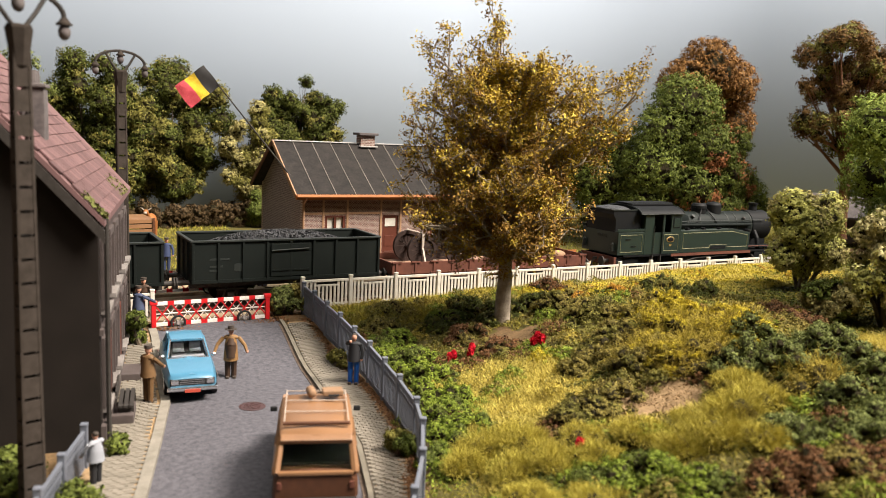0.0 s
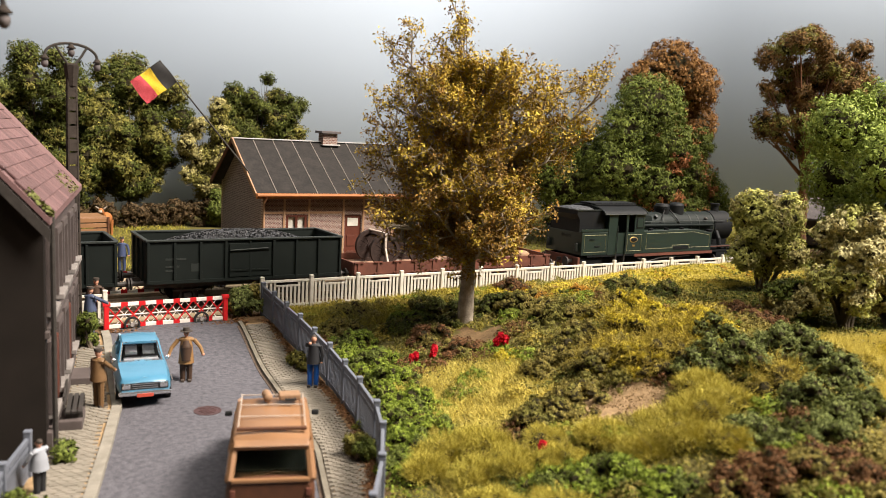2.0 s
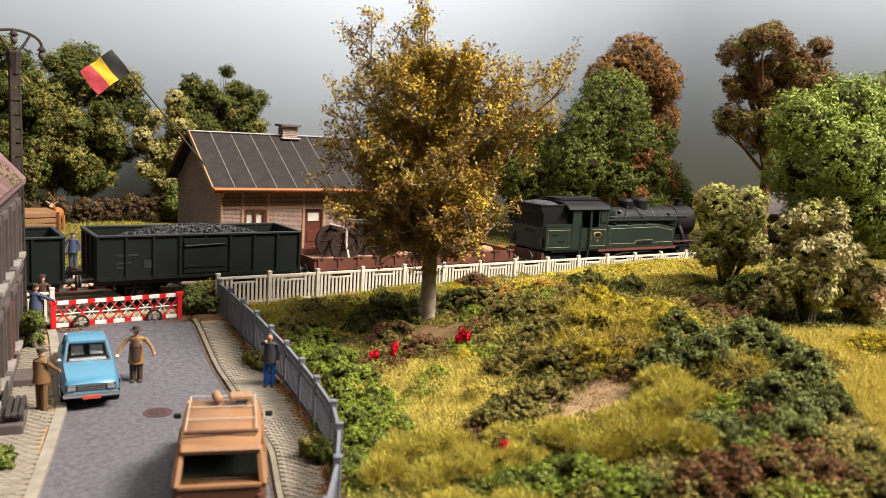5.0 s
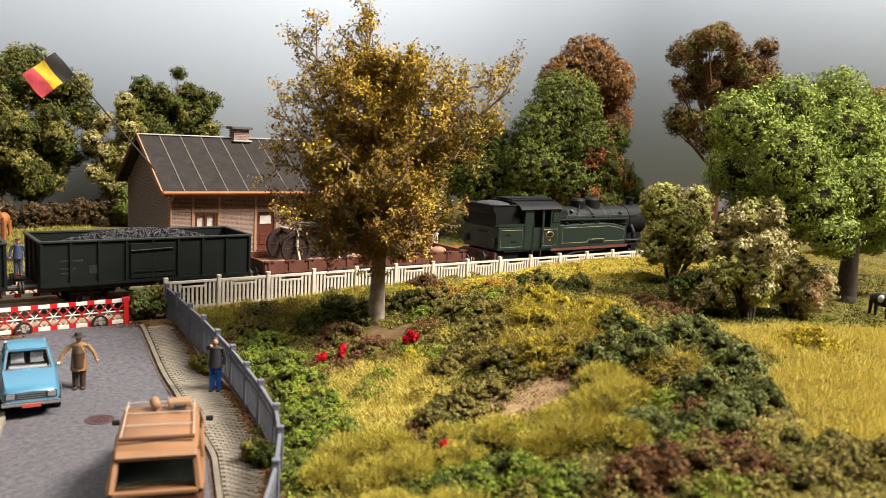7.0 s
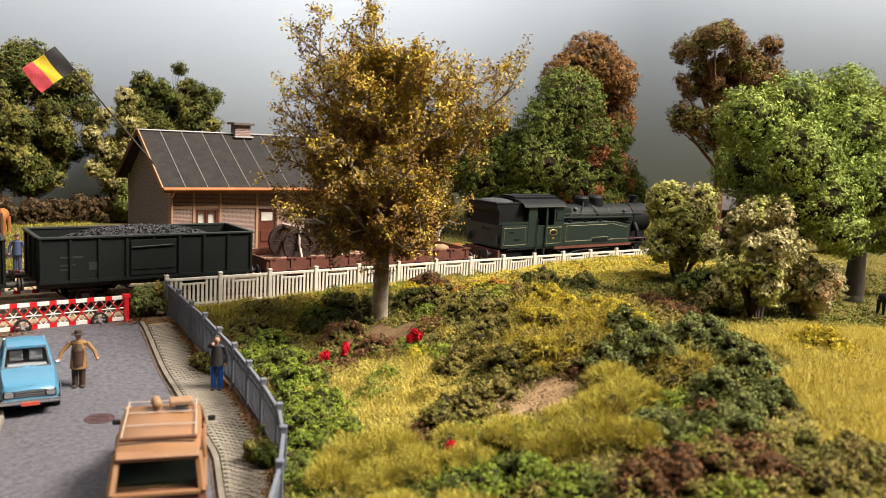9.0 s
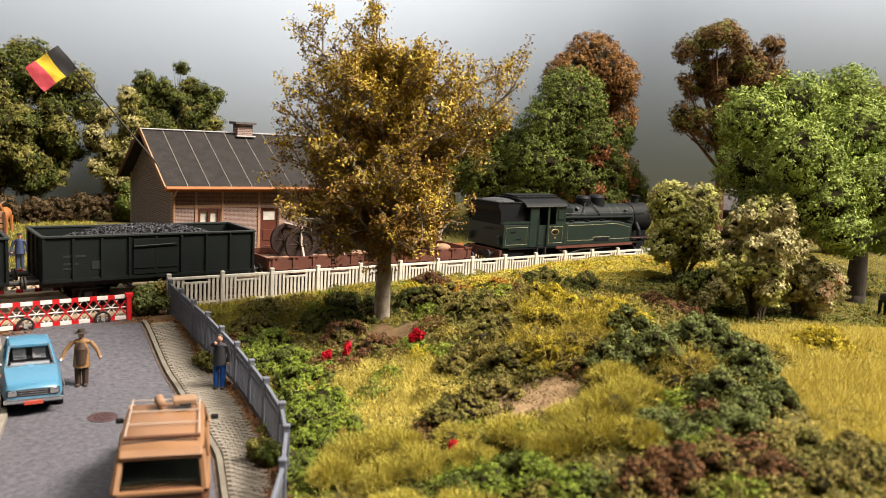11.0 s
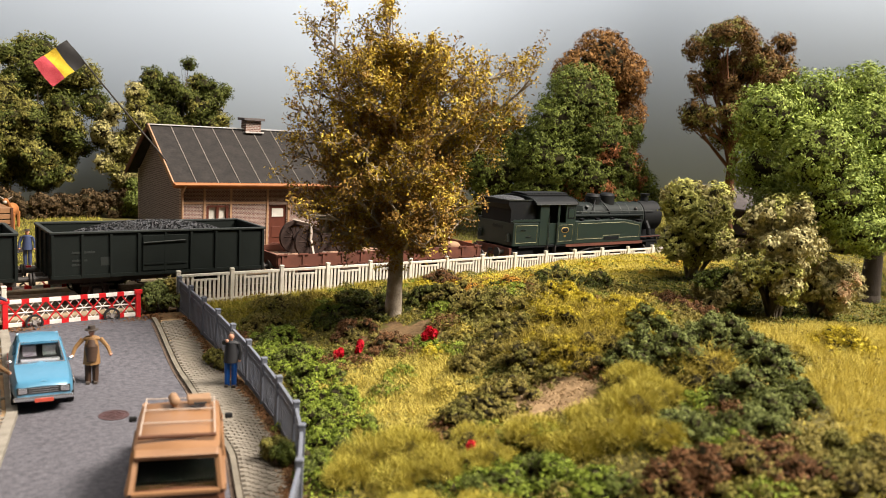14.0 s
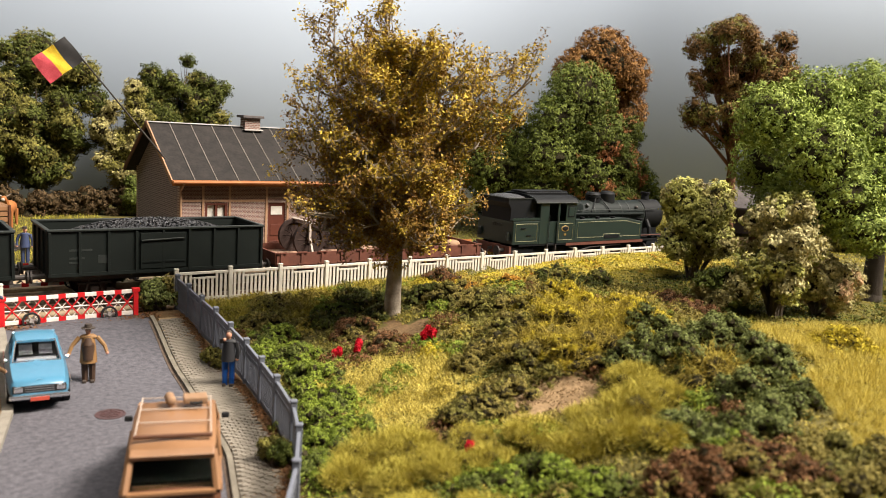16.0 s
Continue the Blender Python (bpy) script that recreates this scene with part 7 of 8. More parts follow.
def saloon():
    # nose points to local +x
    c = thing("blue_car", -7.98, -12.45, road_z(-12.45) + 0.03, -97, label="light blue saloon car parked facing down the street", category="car")
    b = loft(B(), [body_ring(-2.2, 0.72, 0.38, 0.86), body_ring(-2.05, 0.8, 0.3, 0.93), body_ring(-1.2, 0.85, 0.27, 0.96), body_ring(0.3, 0.86, 0.26, 0.98), body_ring(1.0, 0.85, 0.27, 0.96), body_ring(1.6, 0.83, 0.28, 0.92), body_ring(1.95, 0.8, 0.3, 0.86), body_ring(2.12, 0.76, 0.34, 0.80), body_ring(2.2, 0.70, 0.38, 0.73)])
    part("body", b, "car_blue", c, "glossy light blue bodywork", smooth=True)
    # cabin: glass core with painted roof and pillars
    g = loft(B(), [[(-1.62, -0.66, 0.94), (-1.62, 0.66, 0.94), (-1.1, 0.56, 1.40), (-1.1, -0.56, 1.40)], [(0.66, -0.68, 0.96), (0.66, 0.68, 0.96), (0.02, 0.56, 1.42), (0.02, -0.56, 1.42)]])
    part("glazing", g, "car_glass", c, "clear windows")
    part("cabin_floor", B().box((-0.45, 0, 1.0), (1.9, 1.2, 0.06)), "rubber", c, "dark interior")
    b = loft(B(), [cabin_ring(-1.16, 0.58, 1.41), cabin_ring(-0.8, 0.62, 1.47), cabin_ring(-0.25, 0.62, 1.47), cabin_ring(0.07, 0.585, 1.42)])
    part("roof", b, "car_blue", c, smooth=True)
    for s in (-1, 1):
        for p, q in (((0.70, s * 0.69, 0.95), (0.03, s * 0.575, 1.41)), ((-0.35, s * 0.72, 0.96), (-0.35, s * 0.6, 1.42)), ((-1.64, s * 0.67, 0.95), (-1.1, s * 0.575, 1.40))):
            part("pillar", B().cyl(p, q, 0.045, seg=6), "car_blue", c)
        part("side_trim", B().box((0, s * 0.875, 0.62), (3.6, 0.02, 0.05)), "chrome", c)
        part("windscreen_trim", B().cyl((0.71, s * 0.68, 0.965), (0.05, s * 0.56, 1.415), 0.03, seg=5), "chrome", c)
        part("mirror", B().ball((0.6, s * 0.86, 1.02), (0.05, 0.09, 0.06), 8, 6), "chrome", c)
        part("headlight", B().box((2.2, s * 0.56, 0.64), (0.09, 0.24, 0.15), bevel=0.03), "chrome", c, "wide headlight in a dark surround")
        part("seat", B().box((-0.12, s * 0.28, 1.12), (0.16, 0.38, 0.3), bevel=0.05).box((0.02, s * 0.28, 1.04), (0.4, 0.38, 0.06), bevel=0.02), "interior", c)
    part("windscreen_rail", B().cyl((0.71, -0.68, 0.975), (0.71, 0.68, 0.975), 0.03, seg=5).cyl((0.05, -0.56, 1.42), (0.05, 0.56, 1.42), 0.02, seg=5), "chrome", c)
    part("grille", B().box((2.17, 0, 0.63), (0.07, 1.42, 0.21), bevel=0.02), "rubber", c, "wide black grille")
    for zz in (0.58, 0.64, 0.70):
        part("grille_bar", B().box((2.215, 0, zz), (0.02, 0.78, 0.014)), "chrome", c)
    part("bonnet_ridge", loft(B(), [[(0.8, -0.3, 0.975), (0.8, 0, 1.035), (0.8, 0.3, 0.975)], [(2.1, -0.34, 0.79), (2.1, 0, 0.86), (2.1, 0.34, 0.79)]], False), "car_blue", c, smooth=True)
    part("dashboard", B().box((0.52, 0, 1.0), (0.2, 1.1, 0.07), bevel=0.02), "interior", c)
    for x, nm in ((2.25, "front_bumper"), (-2.25, "rear_bumper")):
        part(nm, B().box((x, 0, 0.43), (0.1, 1.6, 0.12), bevel=0.035), "chrome", c)
    part("licence_plate", B().box((2.31, 0.0, 0.38), (0.02, 0.5, 0.1)), "plate_red", c, "red licence plate")
    for x in (-1.35, 1.4):
        for s in (-1, 1):
            w = part("wheel", B().cyl((x, s * 0.66, 0.3), (x, s * 0.85, 0.3), 0.31, seg=18), "rubber", c, smooth=True)
            part("hubcap", B().cyl((x, s * 0.85, 0.3), (x, s * 0.87, 0.3), 0.17, 0.12, seg=14), "chrome", w)
    c.scale = (0.92, 0.86, 0.92)


saloon()


def van():
    # tail towards the viewer; nose along local +x
    c = thing("tan_van", -6.76, -20.45, road_z(-20) + 0.05, 70, label="tan estate van with roof rack, driving up the street", category="van")
    W = 0.86
    part("body", loft(B(), [body_ring(-2.3, 0.80, 0.36, 1.02), body_ring(-2.2, W, 0.28, 1.08), body_ring(0.6, W, 0.26, 1.1), body_ring(1.4, W, 0.27, 1.05), body_ring(2.1, 0.82, 0.3, 0.95), body_ring(2.35, 0.76, 0.36, 0.8)]), "van_brown", c, "brown lower bodywork", smooth=True)
    part("greenhouse", loft(B(), [[(-2.2, -0.78, 1.06), (-2.2, 0.78, 1.06), (-1.88, 0.68, 1.68), (-1.88, -0.68, 1.68)], [(1.2, -0.8, 1.06), (1.2, 0.8, 1.06), (0.45, 0.68, 1.7), (0.45, -0.68, 1.7)]]), "van_clear", c, "green-tinted glass")
    part("cabin_floor", B().box((-0.5, 0, 1.13), (3.0, 1.36, 0.05)), "rubber", c, "dark interior")
    for s in (-1, 1):
        part("seat", B().box((-0.6, s * 0.34, 1.3), (0.2, 0.5, 0.4), bevel=0.06), "van_brown", c)
    part("roof", loft(B(), [cabin_ring(-2.0, 0.70, 1.70), cabin_ring(-1.75, 0.75, 1.78), cabin_ring(-0.4, 0.77, 1.82), cabin_ring(0.3, 0.75, 1.79), cabin_ring(0.6, 0.70, 1.70)]), "van_tan", c, "tan roof", smooth=True)
    for s in (-1, 1):
        for p, q in (((-2.26, s * 0.78, 1.05), (-1.92, s * 0.70, 1.68)), ((-0.9, s * 0.82, 1.06), (-0.9, s * 0.72, 1.7)), ((1.24, s * 0.8, 1.06), (0.5, s * 0.69, 1.7))):
            part("pillar", B().cyl(p, q, 0.075, seg=6), "van_tan", c)
        part("waist_panel", B().box((-0.4, s * 0.83, 1.06), (3.6, 0.08, 0.16), bevel=0.03), "van_tan", c)
        part("mirror", B().box((0.95, s * 0.98, 1.25), (0.08, 0.16, 0.12), bevel=0.03), "rubber", c)
        part("rack_rail", B().tube([(-1.7, s * 0.66, 1.86), (0.35, s * 0.66, 1.9)], 0.014, 5), "strap", c)
        part("tail_lamp", B().box((-2.3, s * 0.72, 0.80), (0.06, 0.1, 0.16), bevel=0.02), "wagon_red", c)
        for x in (-1.45, 1.45):
            w = part("wheel", B().cyl((x, s * 0.66, 0.31), (x, s * 0.86, 0.31), 0.33, seg=18), "rubber", c, smooth=True)
            part("hubcap", B().cyl((x, s * 0.86, 0.31), (x, s * 0.88, 0.31), 0.17, 0.12, seg=14), "chrome", w)
    for x in (-1.72, -1.0, -0.3, 0.36):
        part("rack_bar", B().cyl((x, -0.68, 1.88), (x, 0.68, 1.88), 0.013 if x > -1.5 else 0.045, seg=6), "strap" if x > -1.5 else "van_brown", c)
    part("tailgate", B().box((-2.27, 0, 0.86), (0.05, 1.4, 0.36), bevel=0.02), "van_brown", c)
    part("tailgate_top", B().box((-2.0, 0, 1.66), (0.18, 1.44, 0.12), rot=(0, -30, 0), bevel=0.03), "van_tan", c)
    part("tailgate_sill", B().box((-2.28, 0, 1.05), (0.1, 1.5, 0.08), bevel=0.02), "van_tan", c)
    part("rear_bumper", B().box((-2.36, 0, 0.48), (0.1, 1.64, 0.16), bevel=0.04), "rubber", c)
    part("front_bumper", B().box((2.4, 0, 0.44), (0.1, 1.6, 0.14), bevel=0.04), "chrome", c)
    yaw = radians(70)
    def on(lx, ly):
        return -6.76 + lx * math.cos(yaw) - ly * math.sin(yaw), -20.45 + lx * math.sin(yaw) + ly * math.cos(yaw)
    z = road_z(-20) + 0.05 + 1.88
    x, y = on(0.0, 0.12)
    solo("duffel_bag", B().cyl((-0.14, 0, 0.10), (0.14, 0, 0.10), 0.10, seg=14).ball((-0.14, 0, 0.10), (0.06, 0.10, 0.10)).ball((0.14, 0, 0.10), (0.06, 0.10, 0.10)), "luggage", x, y, z, 80, "rolled tan bag on the roof rack", "bag", smooth=True)
    x, y = on(0.0, -0.36)
    sc = thing("suitcase", x, y, z, 75, label="pale tan suitcase lying on the roof rack", category="suitcase")
    part("shell", B().box((0, 0, 0.1), (0.34, 0.46, 0.13), bevel=0.03), "luggage", sc)
    part("handle", B().tube([(-0.22, -0.1, 0.1), (-0.28, -0.1, 0.1), (-0.28, 0.1, 0.1), (-0.22, 0.1, 0.1)], 0.02, 5), "rubber", sc)


van()

# manhole cover
mh = thing("manhole_cover", -6.8, -15.5, road_z(-15.5) + 0.05, label="round reddish iron manhole cover in the street", category="manhole cover")
part("rim", B().ring((0, 0, 0.006), (0, 0, 1), 0.37, 0.03, 0.05, 32), "manhole", mh)
part("lid", B().cyl((0, 0, 0.0), (0, 0, 0.018), 0.315, seg=32), "manhole", mh)
for k in range(5):
    part("rib", B().box((0, -0.2 + 0.1 * k, 0.024), (0.5 - 0.1 * abs(k - 2), 0.03, 0.012)), "manhole", mh)


# ---- figures of the layout: plain painted shapes ----
def figure(x, y, z, rz, label, coat, legs, skin="skin", hat=None, arms=((0.32, 0.1, 0.85), (-0.32, 0.1, 0.85)), h=1.72, stout=1.0, long_coat=False, bag=None, vest=None):
    k = h / 1.72
    b = B()
    b.slot(1)
    for s in (-1, 1):
        b.cyl((s * 0.10, 0, 0.02), (s * 0.10, 0, 0.82), 0.075 * stout, 0.10 * stout, 8)
    b.slot(3)
    for s in (-1, 1):
        b.box((s * 0.11, 0.05, 0.04), (0.11, 0.27, 0.09), bevel=0.02)
    b.slot(0)
    b.cyl((0, 0, 0.62 if long_coat else 0.8), (0, 0, 1.15), 0.23 * stout, 0.19 * stout, 10)
    b.cyl((0, 0, 1.15), (0, 0, 1.42), 0.19 * stout, 0.16, 10)
    b.ball((0, 0, 1.38), (0.23 * stout, 0.13, 0.10), 10, 6)
    for s, e in zip((1, -1), arms):
        sh = Vector((s * 0.22 * stout, 0, 1.38))
        el = sh.lerp(Vector(e), 0.52) + Vector((s * 0.05, -0.02, 0))
        b.slot(0).cyl(sh, el, 0.07, 0.06, 7).cyl(el, e, 0.06, 0.05, 7)
        b.slot(2).ball(e, 0.055, 7, 5)
    b.slot(2).cyl((0, 0, 1.42), (0, 0, 1.52), 0.055, seg=7).ball((0, 0.01, 1.60), (0.09, 0.105, 0.12), 10, 7)
    b.slot(3)
    if hat == "brim":
        b.cyl((0, 0, 1.65), (0, 0, 1.67), 0.2, seg=12).cyl((0, 0, 1.67), (0, 0, 1.78), 0.11, 0.10, 10)
    elif hat == "cap":
        b.cyl((0, 0, 1.66), (0, 0, 1.74), 0.115, 0.11, 10).box((0, 0.11, 1.67), (0.16, 0.12, 0.02))
    else:
        b.ball((0, -0.015, 1.65), (0.095, 0.105, 0.09), 9, 6)
    if bag:
        b.slot(4).box((arms[0][0], arms[0][1], arms[0][2] - 0.25), (0.12, 0.42, 0.3), bevel=0.02)
    if vest:
        b.slot(4).cyl((0, 0.08 * stout, 0.72), (0, 0.07 * stout, 1.15), 0.17 * stout, 0.16 * stout, 9).cyl((0, 0.07 * stout, 1.15), (0, 0.04, 1.42), 0.16 * stout, 0.11, 9)
    bmesh.ops.scale(b.bm, vec=(k, k, k), verts=b.bm.verts)
    mats = [coat, legs, skin, "hair", bag or vest or "hair"]
    return solo("figurine", b, mats, x, y, z, rz, label, "figurine", "figurines", smooth=True)


M["skin"] = mat("figure_flesh", (0.52, 0.27, 0.18), (0.42, 0.21, 0.14), 0.6, bump=0)
M["hair"] = mat("figure_dark", (0.06, 0.045, 0.035), (0.035, 0.027, 0.022), 0.7, bump=0)
for nm, c in {"f_tan": (0.24, 0.13, 0.05), "f_brown": (0.06, 0.033, 0.02), "f_umber": (0.15, 0.082, 0.034), "f_navy": (0.035, 0.05, 0.11), "f_blue": (0.012, 0.10, 0.42), "f_black": (0.02, 0.02, 0.022), "f_orange": (0.55, 0.11, 0.02),
               "f_yellow": (0.45, 0.31, 0.02), "f_white": (0.62, 0.58, 0.52), "f_shirt": (0.30, 0.31, 0.34), "f_bluegrey": (0.055, 0.07, 0.12), "f_case": (0.28, 0.10, 0.03)}.items():
    M[nm] = mat("figure_" + nm[2:], c, tuple(v * 0.75 for v in c), 0.6, bump=0)
figure(-6.68, -12.67, road_z(-12.67) + 0.05, 165, "stout figure in open tan coat and hat, arms spread", "f_tan", "f_brown", hat="brim", arms=((0.52, 0.16, 0.92), (-0.52, 0.16, 0.92)), h=1.62, stout=1.1, long_coat=True, vest="f_brown")
figure(-9.38, -14.2, road_z(-14.2) + 0.1, -60, "figure in plain brown overalls on the pavement", "f_umber", "f_umber", hat="cap", arms=((0.2, 0.4, 1.05), (-0.28, 0.1, 0.85)), h=1.62)
figure(-3.42, -14.75, road_z(-14.75) + 0.1, 150, "figure in black jacket and blue trousers beside the railing", "f_black", "f_blue", arms=((0.1, 0.2, 1.5), (-0.26, 0.05, 0.85)), h=1.6)
figure(-8.75, -8.35, road_z(-8.35) + 0.05, -60, "figure in blue-grey overalls pushing the crossing gate", "f_bluegrey", "f_bluegrey", hat="cap", arms=((0.3, 0.5, 1.1), (-0.3, 0.5, 1.1)), h=1.62)
figure(-8.35, -6.9, 1.75, 150, "figure in dark clothes behind the crossing gate", "f_brown", "f_black", hat="cap", h=1.6)
figure(2.38, -1.8, 2.0, 165, "figure in yellow-green jacket on the platform", "f_yellow", "f_brown", hat="cap", arms=((0.25, 0.1, 0.9), (-0.5, 0.15, 1.0)))
figure(-0.6, -1.4, 2.0, -80, "figure in orange dress carrying a basket", "f_orange", "f_yellow", arms=((0.2, 0.45, 0.95), (-0.25, 0.05, 0.75)), h=1.62, long_coat=True, bag="f_brown")
figure(-2.65, -2.35, 1.88, -60, "figure in navy suit carrying a brown suitcase", "f_navy", "f_navy", hat="cap", bag="f_case")
figure(-5.9, 2.2, 1.88, 160, "figure in dark blue overalls with a cap", "f_navy", "f_navy", hat="cap", h=1.62)
figure(-4.65, 1.9, 1.88, 100, "figure in navy overalls bending to a milk churn", "f_navy", "f_navy", arms=((0.15, 0.5, 0.95), (-0.15, 0.5, 0.95)), h=1.6)
figure(15.95, -2.9, 2.0, 175, "figure in blue shirt and yellow trousers on the platform", "f_blue", "f_yellow", skin="skin")
figure(13.9, -0.6, 2.0, 160, "figure in yellow dress beside the luggage cart", "f_yellow", "f_white", h=1.62, long_coat=True)


# ---- goods and small things on the platform and behind the track ----
M["zinc"] = mat("zinc", (0.48, 0.43, 0.38), (0.33, 0.29, 0.25), 0.4, 0.6)
for x, y in ((-5.15, 2.1), (-2.75, 4.6), (-2.3, 4.7), (-3.1, 4.9)):
    c = thing("milk_churn", x, y, 1.87 if y < 3 else 2.0, label="dull zinc milk churn on the grass", category="milk churn", group="milk churns")
    part("body", B().cyl((0, 0, 0), (0, 0, 0.62), 0.26, 0.27, 16).cyl((0, 0, 0.62), (0, 0, 0.8), 0.27, 0.15, 16), "zinc", c, smooth=True)
    part("lid", B().cyl((0, 0, 0.8), (0, 0, 0.92), 0.17, 0.19, 14), "zinc", c)
    for s in (-1, 1):
        part("handle", B().tube([(s * 0.2, 0, 0.72), (s * 0.34, 0, 0.74), (s * 0.3, 0, 0.58), (s * 0.26, 0, 0.55)], 0.02, 5), "zinc", c)

bk = thing("bicycle", -2.1, 0.35, 1.9, 6, label="dark bicycle leaning on the white fence", category="bicycle")
for x in (-0.55, 0.55):
    w = part("wheel", B().ring((x, 0, 0.34), (0, 1, 0), 0.34, 0.04, 0.035, 24), "rubber", bk)
    for k in range(5):
        a = math.pi * k / 5
        o = Vector((math.cos(a), 0, math.sin(a))) * 0.32
        part("spoke", B().cyl(Vector((x, 0, 0.34)) - o, Vector((x, 0, 0.34)) + o, 0.006, seg=4), "chrome", w)
part("frame", B().tube([(-0.55, 0, 0.34), (-0.1, 0, 0.3), (-0.2, 0, 0.82), (-0.55, 0, 0.34)], 0.022, 5).tube([(-0.1, 0, 0.3), (0.42, 0, 0.74), (-0.17, 0, 0.72)], 0.022, 5).tube([(0.55, 0, 0.34), (0.38, 0, 0.92)], 0.022, 5), "dark_iron", bk)
part("saddle", B().box((-0.22, 0, 0.86), (0.24, 0.14, 0.06), bevel=0.02), "f_case", bk)
part("handlebar", B().tube([(0.3, -0.25, 0.95), (0.38, -0.1, 0.94), (0.38, 0.1, 0.94), (0.3, 0.25, 0.95)], 0.018, 5), "chrome", bk)

ur = thing("flower_urn", 6.05, -2.25, 2.0, label="pale stone urn with small plants on the platform", category="urn")
part("foot", B().box((0, 0, 0.06), (0.6, 0.6, 0.12), bevel=0.02).cyl((0, 0, 0.12), (0, 0, 0.5), 0.22, 0.13, 16), "kerb", ur, smooth=True)
part("bowl", B().cyl((0, 0, 0.5), (0, 0, 0.82), 0.16, 0.4, 20).cyl((0, 0, 0.82), (0, 0, 0.9), 0.46, 0.46, 20), "kerb", ur, smooth=True)
u = unit(rngv, 160)
u[:, 2] = np.abs(u[:, 2])
part("plants", array_mesh("plants", leaf_quads(rngv, u * np.array([0.36, 0.36, 0.2]) + np.array([0, 0, 0.9]), u, 0.08), 4, "lf_herb"), None, ur)

lc = thing("luggage_cart", 15.3, -0.3, 2.0, label="low orange-brown platform luggage cart", category="cart")
part("deck", B().box((0, 0, 0.5), (2.0, 0.9, 0.1), bevel=0.02), "fascia", lc)
part("side_rail", B().box((0, -0.45, 0.62), (2.0, 0.05, 0.14)), "fascia", lc)
for x in (-0.7, 0.7):
    for s in (-1, 1):
        part("wheel", B().ring((x, s * 0.38, 0.22), (0, 1, 0), 0.22, 0.07, 0.06, 16).cyl((x, s * 0.36, 0.22), (x, s * 0.40, 0.22), 0.17, seg=12), "dark_iron", lc)
part("drawbar", B().tube([(1.0, 0, 0.45), (1.6, 0, 0.2)], 0.03, 5), "dark_iron", lc)


def cattle_truck():
    t = thing("cattle_truck", -8.55, 3.4, 1.9, 186, label="brown slatted cattle truck standing on the grass", category="truck")
    part("chassis", B().box((0, 0, 0.62), (5.0, 1.7, 0.2), bevel=0.03), "dark_iron", t)
    for s in (-1, 1):
        for k in range(7):
            part("slat", B().box((-0.4, s * 0.95, 0.92 + k * 0.24), (3.4, 0.06, 0.19), bevel=0.01), "van_tan", t)
        for x in (-2.05, -0.4, 1.25):
            part("upright", B().box((x, s * 0.99, 1.6), (0.09, 0.07, 1.8)), "van_brown", t)
    for x in (-2.08, 1.28):
        for k in range(7):
            part("end_slat", B().box((x, 0, 0.92 + k * 0.24), (0.06, 1.82, 0.19), bevel=0.01), "van_tan", t)
    part("canvas_top", B().box((-0.4, 0, 2.46), (3.3, 1.8, 0.07), bevel=0.02), "van_tan", t)
    part("bed", B().box((-0.4, 0, 0.78), (3.4, 1.84, 0.1)), "van_brown", t)
    part("cab", B().box((2.1, 0, 1.35), (1.5, 1.8, 1.5), bevel=0.16), "van_tan", t, smooth=True)
    part("bumper", B().box((-2.3, 0, 0.55), (0.12, 1.7, 0.16), bevel=0.03), "chrome", t)
    for x in (-1.4, 2.0):
        for s in (-1, 1):
            w = part("wheel", B().cyl((x, s * 0.72, 0.42), (x, s * 0.95, 0.42), 0.42, seg=18), "rubber", t, smooth=True)
            part("hubcap", B().cyl((x, s * 0.95, 0.42), (x, s * 0.97, 0.42), 0.2, seg=12), "van_brown", w)


cattle_truck()


def beast(x, y, z, rz, mats, label, h=1.3):
    """A standing animal figurine as one plain painted shape."""
    k = h / 1.3
    b = B()
    b.slot(0).ball((0, 0, 0.85), (0.72, 0.28, 0.32), 12, 8).cyl((0.55, 0, 0.95), (0.9, 0, 1.3), 0.17, 0.12, 8).ball((1.0, 0, 1.34), (0.2, 0.12, 0.12), 9, 6)
    for px in (-0.5, 0.48):
        for s in (-1, 1):
            b.cyl((px, s * 0.17, 0.0), (px, s * 0.16, 0.75), 0.06, 0.1, 7)
    b.slot(1).ball((0.1, -0.12, 0.9), (0.26, 0.2, 0.22), 9, 6).ball((1.16, 0, 1.3), (0.07, 0.09, 0.08), 8, 5)
    for s in (-1, 1):
        b.cyl((0.92, s * 0.1, 1.42), (0.92, s * 0.26, 1.54), 0.035, 0.01, 6)
    bmesh.ops.scale(b.bm, vec=(k, k, k), verts=b.bm.verts)
    solo("animal_figurine", b, mats, x, y, z, rz, label, "animal figurine", smooth=True)


beast(-5.4, 9.8, ground_z(-5.4, 9.8), -110, ["fascia", "strap"], "red-brown deer figurine standing on the meadow", 1.5)
beast(19.6, -22.8, garden_z(19.6, -22.8), -110, ["rubber", "f_white"], "black and white cow figurine in the meadow", 1.05)

# far house roof and fence beyond the meadow
fh = thing("far_cottage", 40.5, -1.0, 2.6, -56, label="low cottage with pale grey roof beyond the meadow", category="cottage")
part("wall", B().box((0, 0, 1.0), (5.0, 3.6, 2.0)), "house_wall", fh)
for s in (-1, 1):
    part("roof", B().prism([(s * 2.2, 1.85), (0, 3.3), (0, 3.15), (s * 2.2, 1.7)], -2.9, 2.9, "x"), "slate", fh, "grey roof slope")

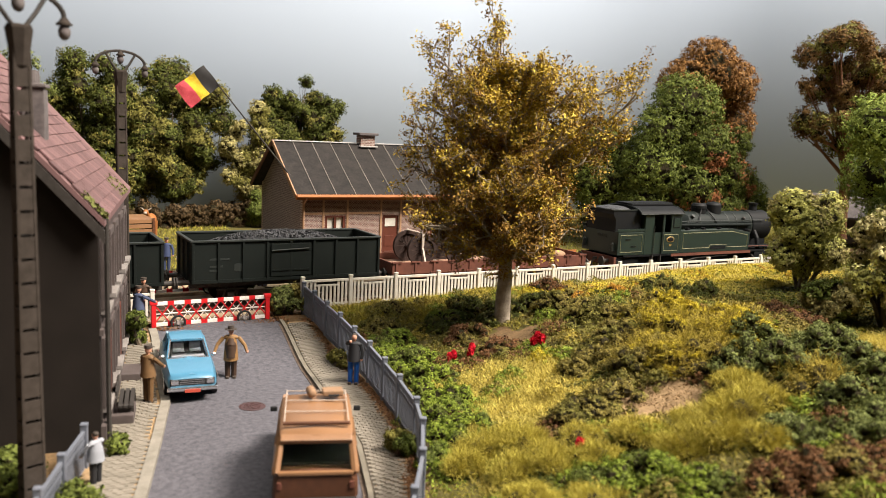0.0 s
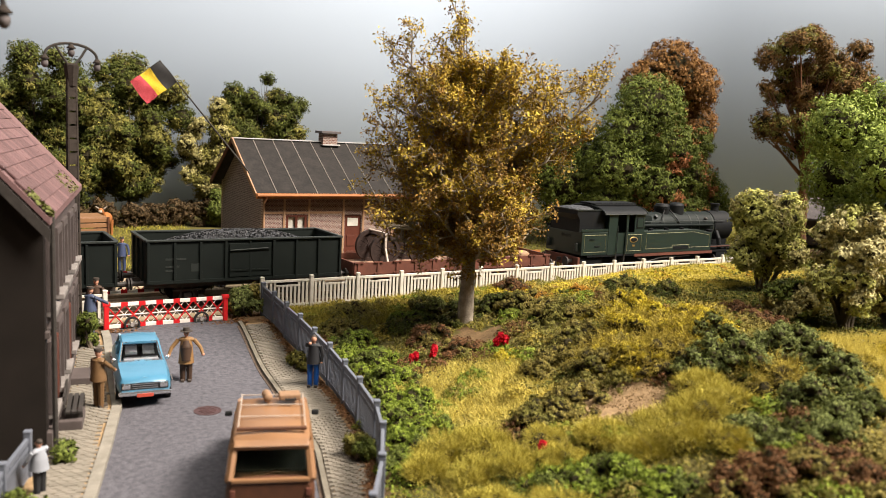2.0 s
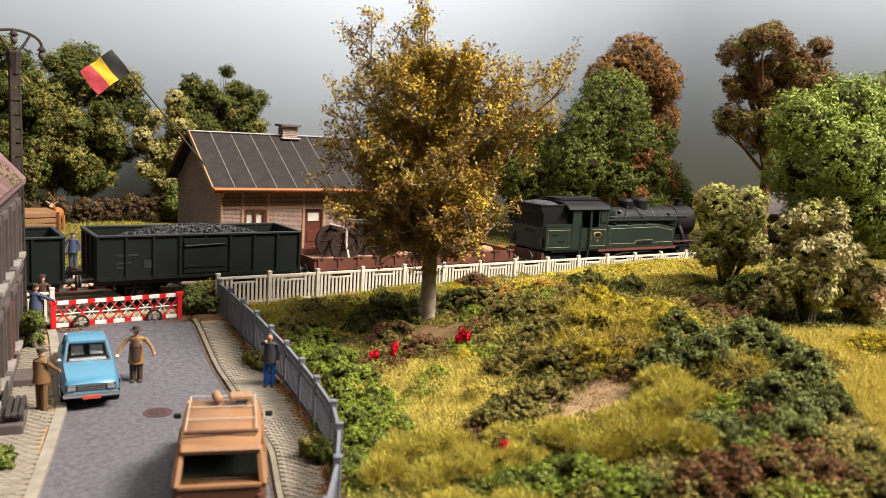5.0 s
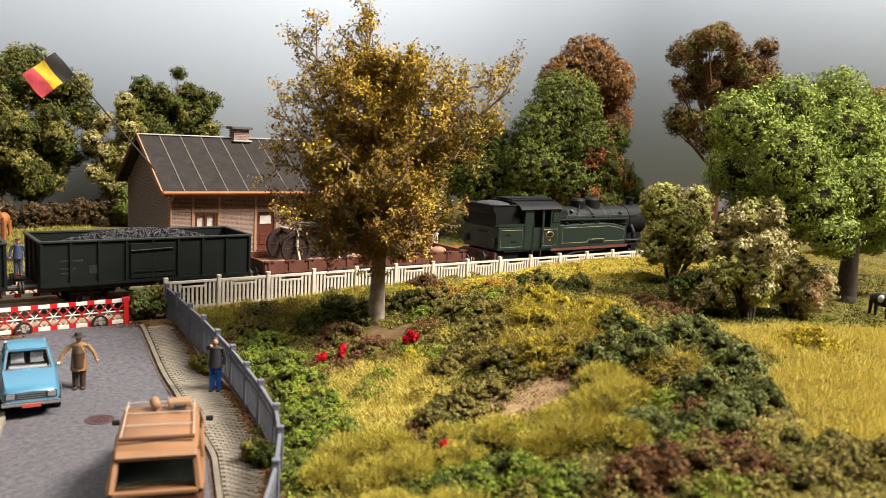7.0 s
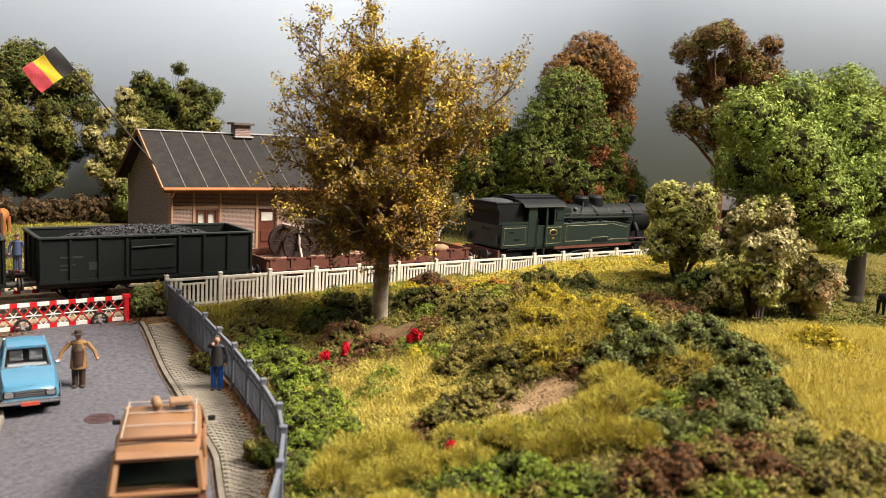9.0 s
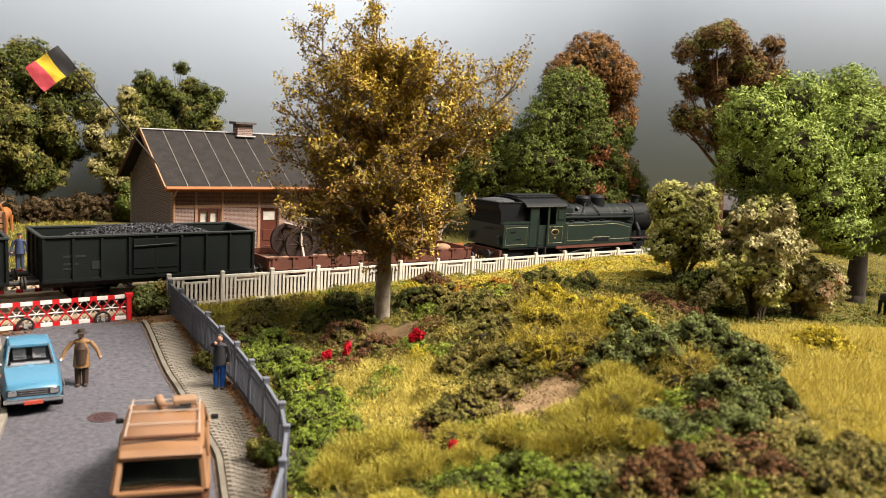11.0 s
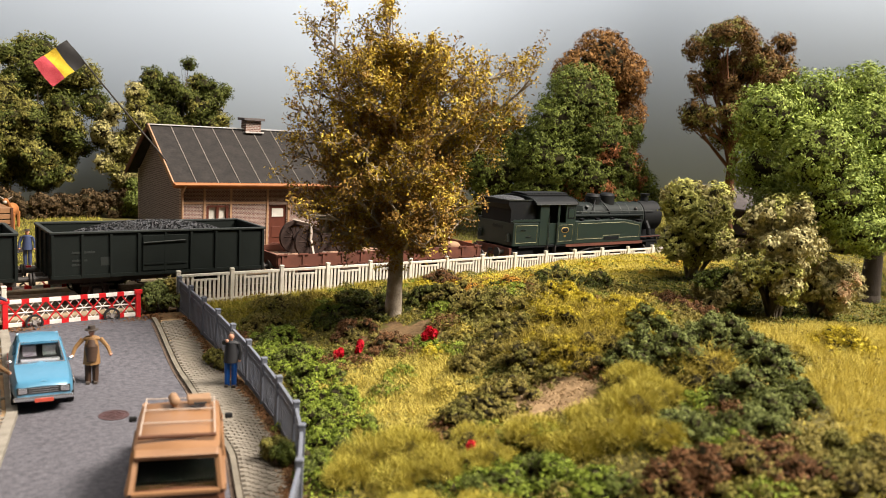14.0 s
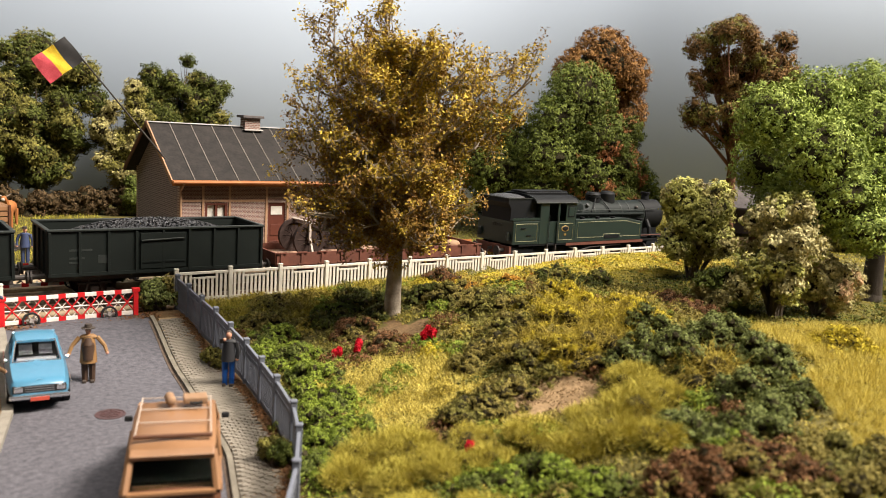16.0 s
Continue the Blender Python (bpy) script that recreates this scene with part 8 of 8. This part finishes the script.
# figure and bench by the house
figure(-11.25, -19.1, 1.14, 40, "figure in pale grey shirt and dark trousers by the railing", "f_shirt", "f_black", arms=((0.3, 0.35, 1.0), (-0.28, 0.3, 0.95)), h=1.2, stout=1.2)
bn = thing("bench", -10.0, -14.9, 1.16, 80, label="dark slatted bench against the house wall", category="bench")
for k in range(3):
    part("seat_slat", B().box((0, -0.1 + 0.14 * k, 0.45), (1.5, 0.1, 0.05)), "dark_iron", bn)
for k in range(2):
    part("back_slat", B().box((0, 0.27, 0.62 + 0.2 * k), (1.5, 0.04, 0.12)), "dark_iron", bn)
for s in (-0.6, 0.6):
    part("bench_leg", B().box((s, 0.04, 0.23), (0.07, 0.4, 0.46)), "dark_iron", bn)

# dead leaves along the foot of the railing and before the crossing
rngl = np.random.default_rng(444)
ly = rngl.uniform(-24, -8.4, 5200)
lx = np.array([lerp_line(FENCE, v) for v in ly]) - 0.05 - np.abs(rngl.normal(size=len(ly))) * 0.17
lz = np.array([road_z(v) for v in ly]) + 0.10 + 0.03 * rngl.random(len(ly))
gy = rngl.uniform(-8.3, -7.4, 2600)
gx = rngl.uniform(-8.2, -2.6, 2600)
gz = np.full(2600, 1.68) + 0.05 * rngl.random(2600)
lpts = np.concatenate([np.stack([lx, ly, lz], 1), np.stack([gx, gy, gz], 1)])
solo("leaf_litter", array_mesh("leaf_litter", leaf_tris(rngl, lpts, np.tile([0, 0, 1.0], (len(lpts), 1)), 0.045), 3, "lf_purple"), None, 0, 0, 0, label="brown dead leaves along the railing foot", category="litter", kind="stuff")

# ---- pavers, laid in rows ----
def pavers(parent, inner, outer, y0, y1, zf, wide, deep, seed):
    """Courses of small pavers from the near end; past three hundred they join into one far stretch."""
    rng = random.Random(seed)
    me = B().box((0, 0, 0), (wide * 0.93, deep * 0.91, 0.06), taper=(0.95, 0.9)).mesh("paver", "paver")
    y, i, n = y0, 0, 0
    far = []
    box = np.array([(sx, sy) for sx, sy in ((-1, -1), (1, -1), (1, 1), (-1, 1))], dtype=float) / 2
    while y < y1:
        a, c = inner(y), outer(y)
        dx = (c - a) / max(1, round((c - a) / wide))
        slope = math.degrees(math.atan2(outer(y + 0.25) - outer(y - 0.25), 0.5))
        x = a + dx * (0.75 if i % 2 else 0.3)
        while x < c - dx * 0.25:
            z, turn = zf(y) + 0.012 + rng.uniform(-0.005, 0.005), -slope * 0.6 + rng.uniform(-2, 2)
            if n < 300:
                part("paver", me, None, parent).matrix_basis = at(x, y, z, turn)
            else:
                ca, sa = math.cos(radians(turn)), math.sin(radians(turn))
                lo = [(x + px * wide * 0.93 * ca - py * deep * 0.91 * sa, y + px * wide * 0.93 * sa + py * deep * 0.91 * ca) for px, py in box]
                hi = [(x + (px - x) * 0.95, y + (py - y) * 0.95) for px, py in lo]
                far.append([(*p, z + 0.03) for p in hi])
                for m in range(4):
                    far.append([(*lo[m], z - 0.03), (*lo[(m + 1) % 4], z - 0.03), (*hi[(m + 1) % 4], z + 0.03), (*hi[m], z + 0.03)])
            x += dx
            n += 1
        y += deep
        i += 1
    if far:
        me = array_mesh("far_pavers", np.array(far).reshape(-1, 3), 4, "paver_far")
        part("far_pavers", me, None, parent)["kind"] = "stuff"


M["paver_far"] = mat("far_concrete_pavers", (0.225, 0.197, 0.158), (0.155, 0.136, 0.108), 0.9, scale=2, obj=0, bump=0.4, dist=0.015)
pavers(pave_w, lambda y: max(wall_x(y) + 0.1, kl(y) - 1.6) if y > -17 else kl(y) - 1.3, lambda y: kl(y) - 0.3, -21.5, -8.8, lambda y: road_z(y) + 0.08, 0.22, 0.125, 1)
pavers(pave_e, lambda y: kr(y) + 0.19, lambda y: lerp_line(FENCE, y) - 0.28, -23.5, -8.8, lambda y: road_z(y) + 0.08, 0.2, 0.11, 2)
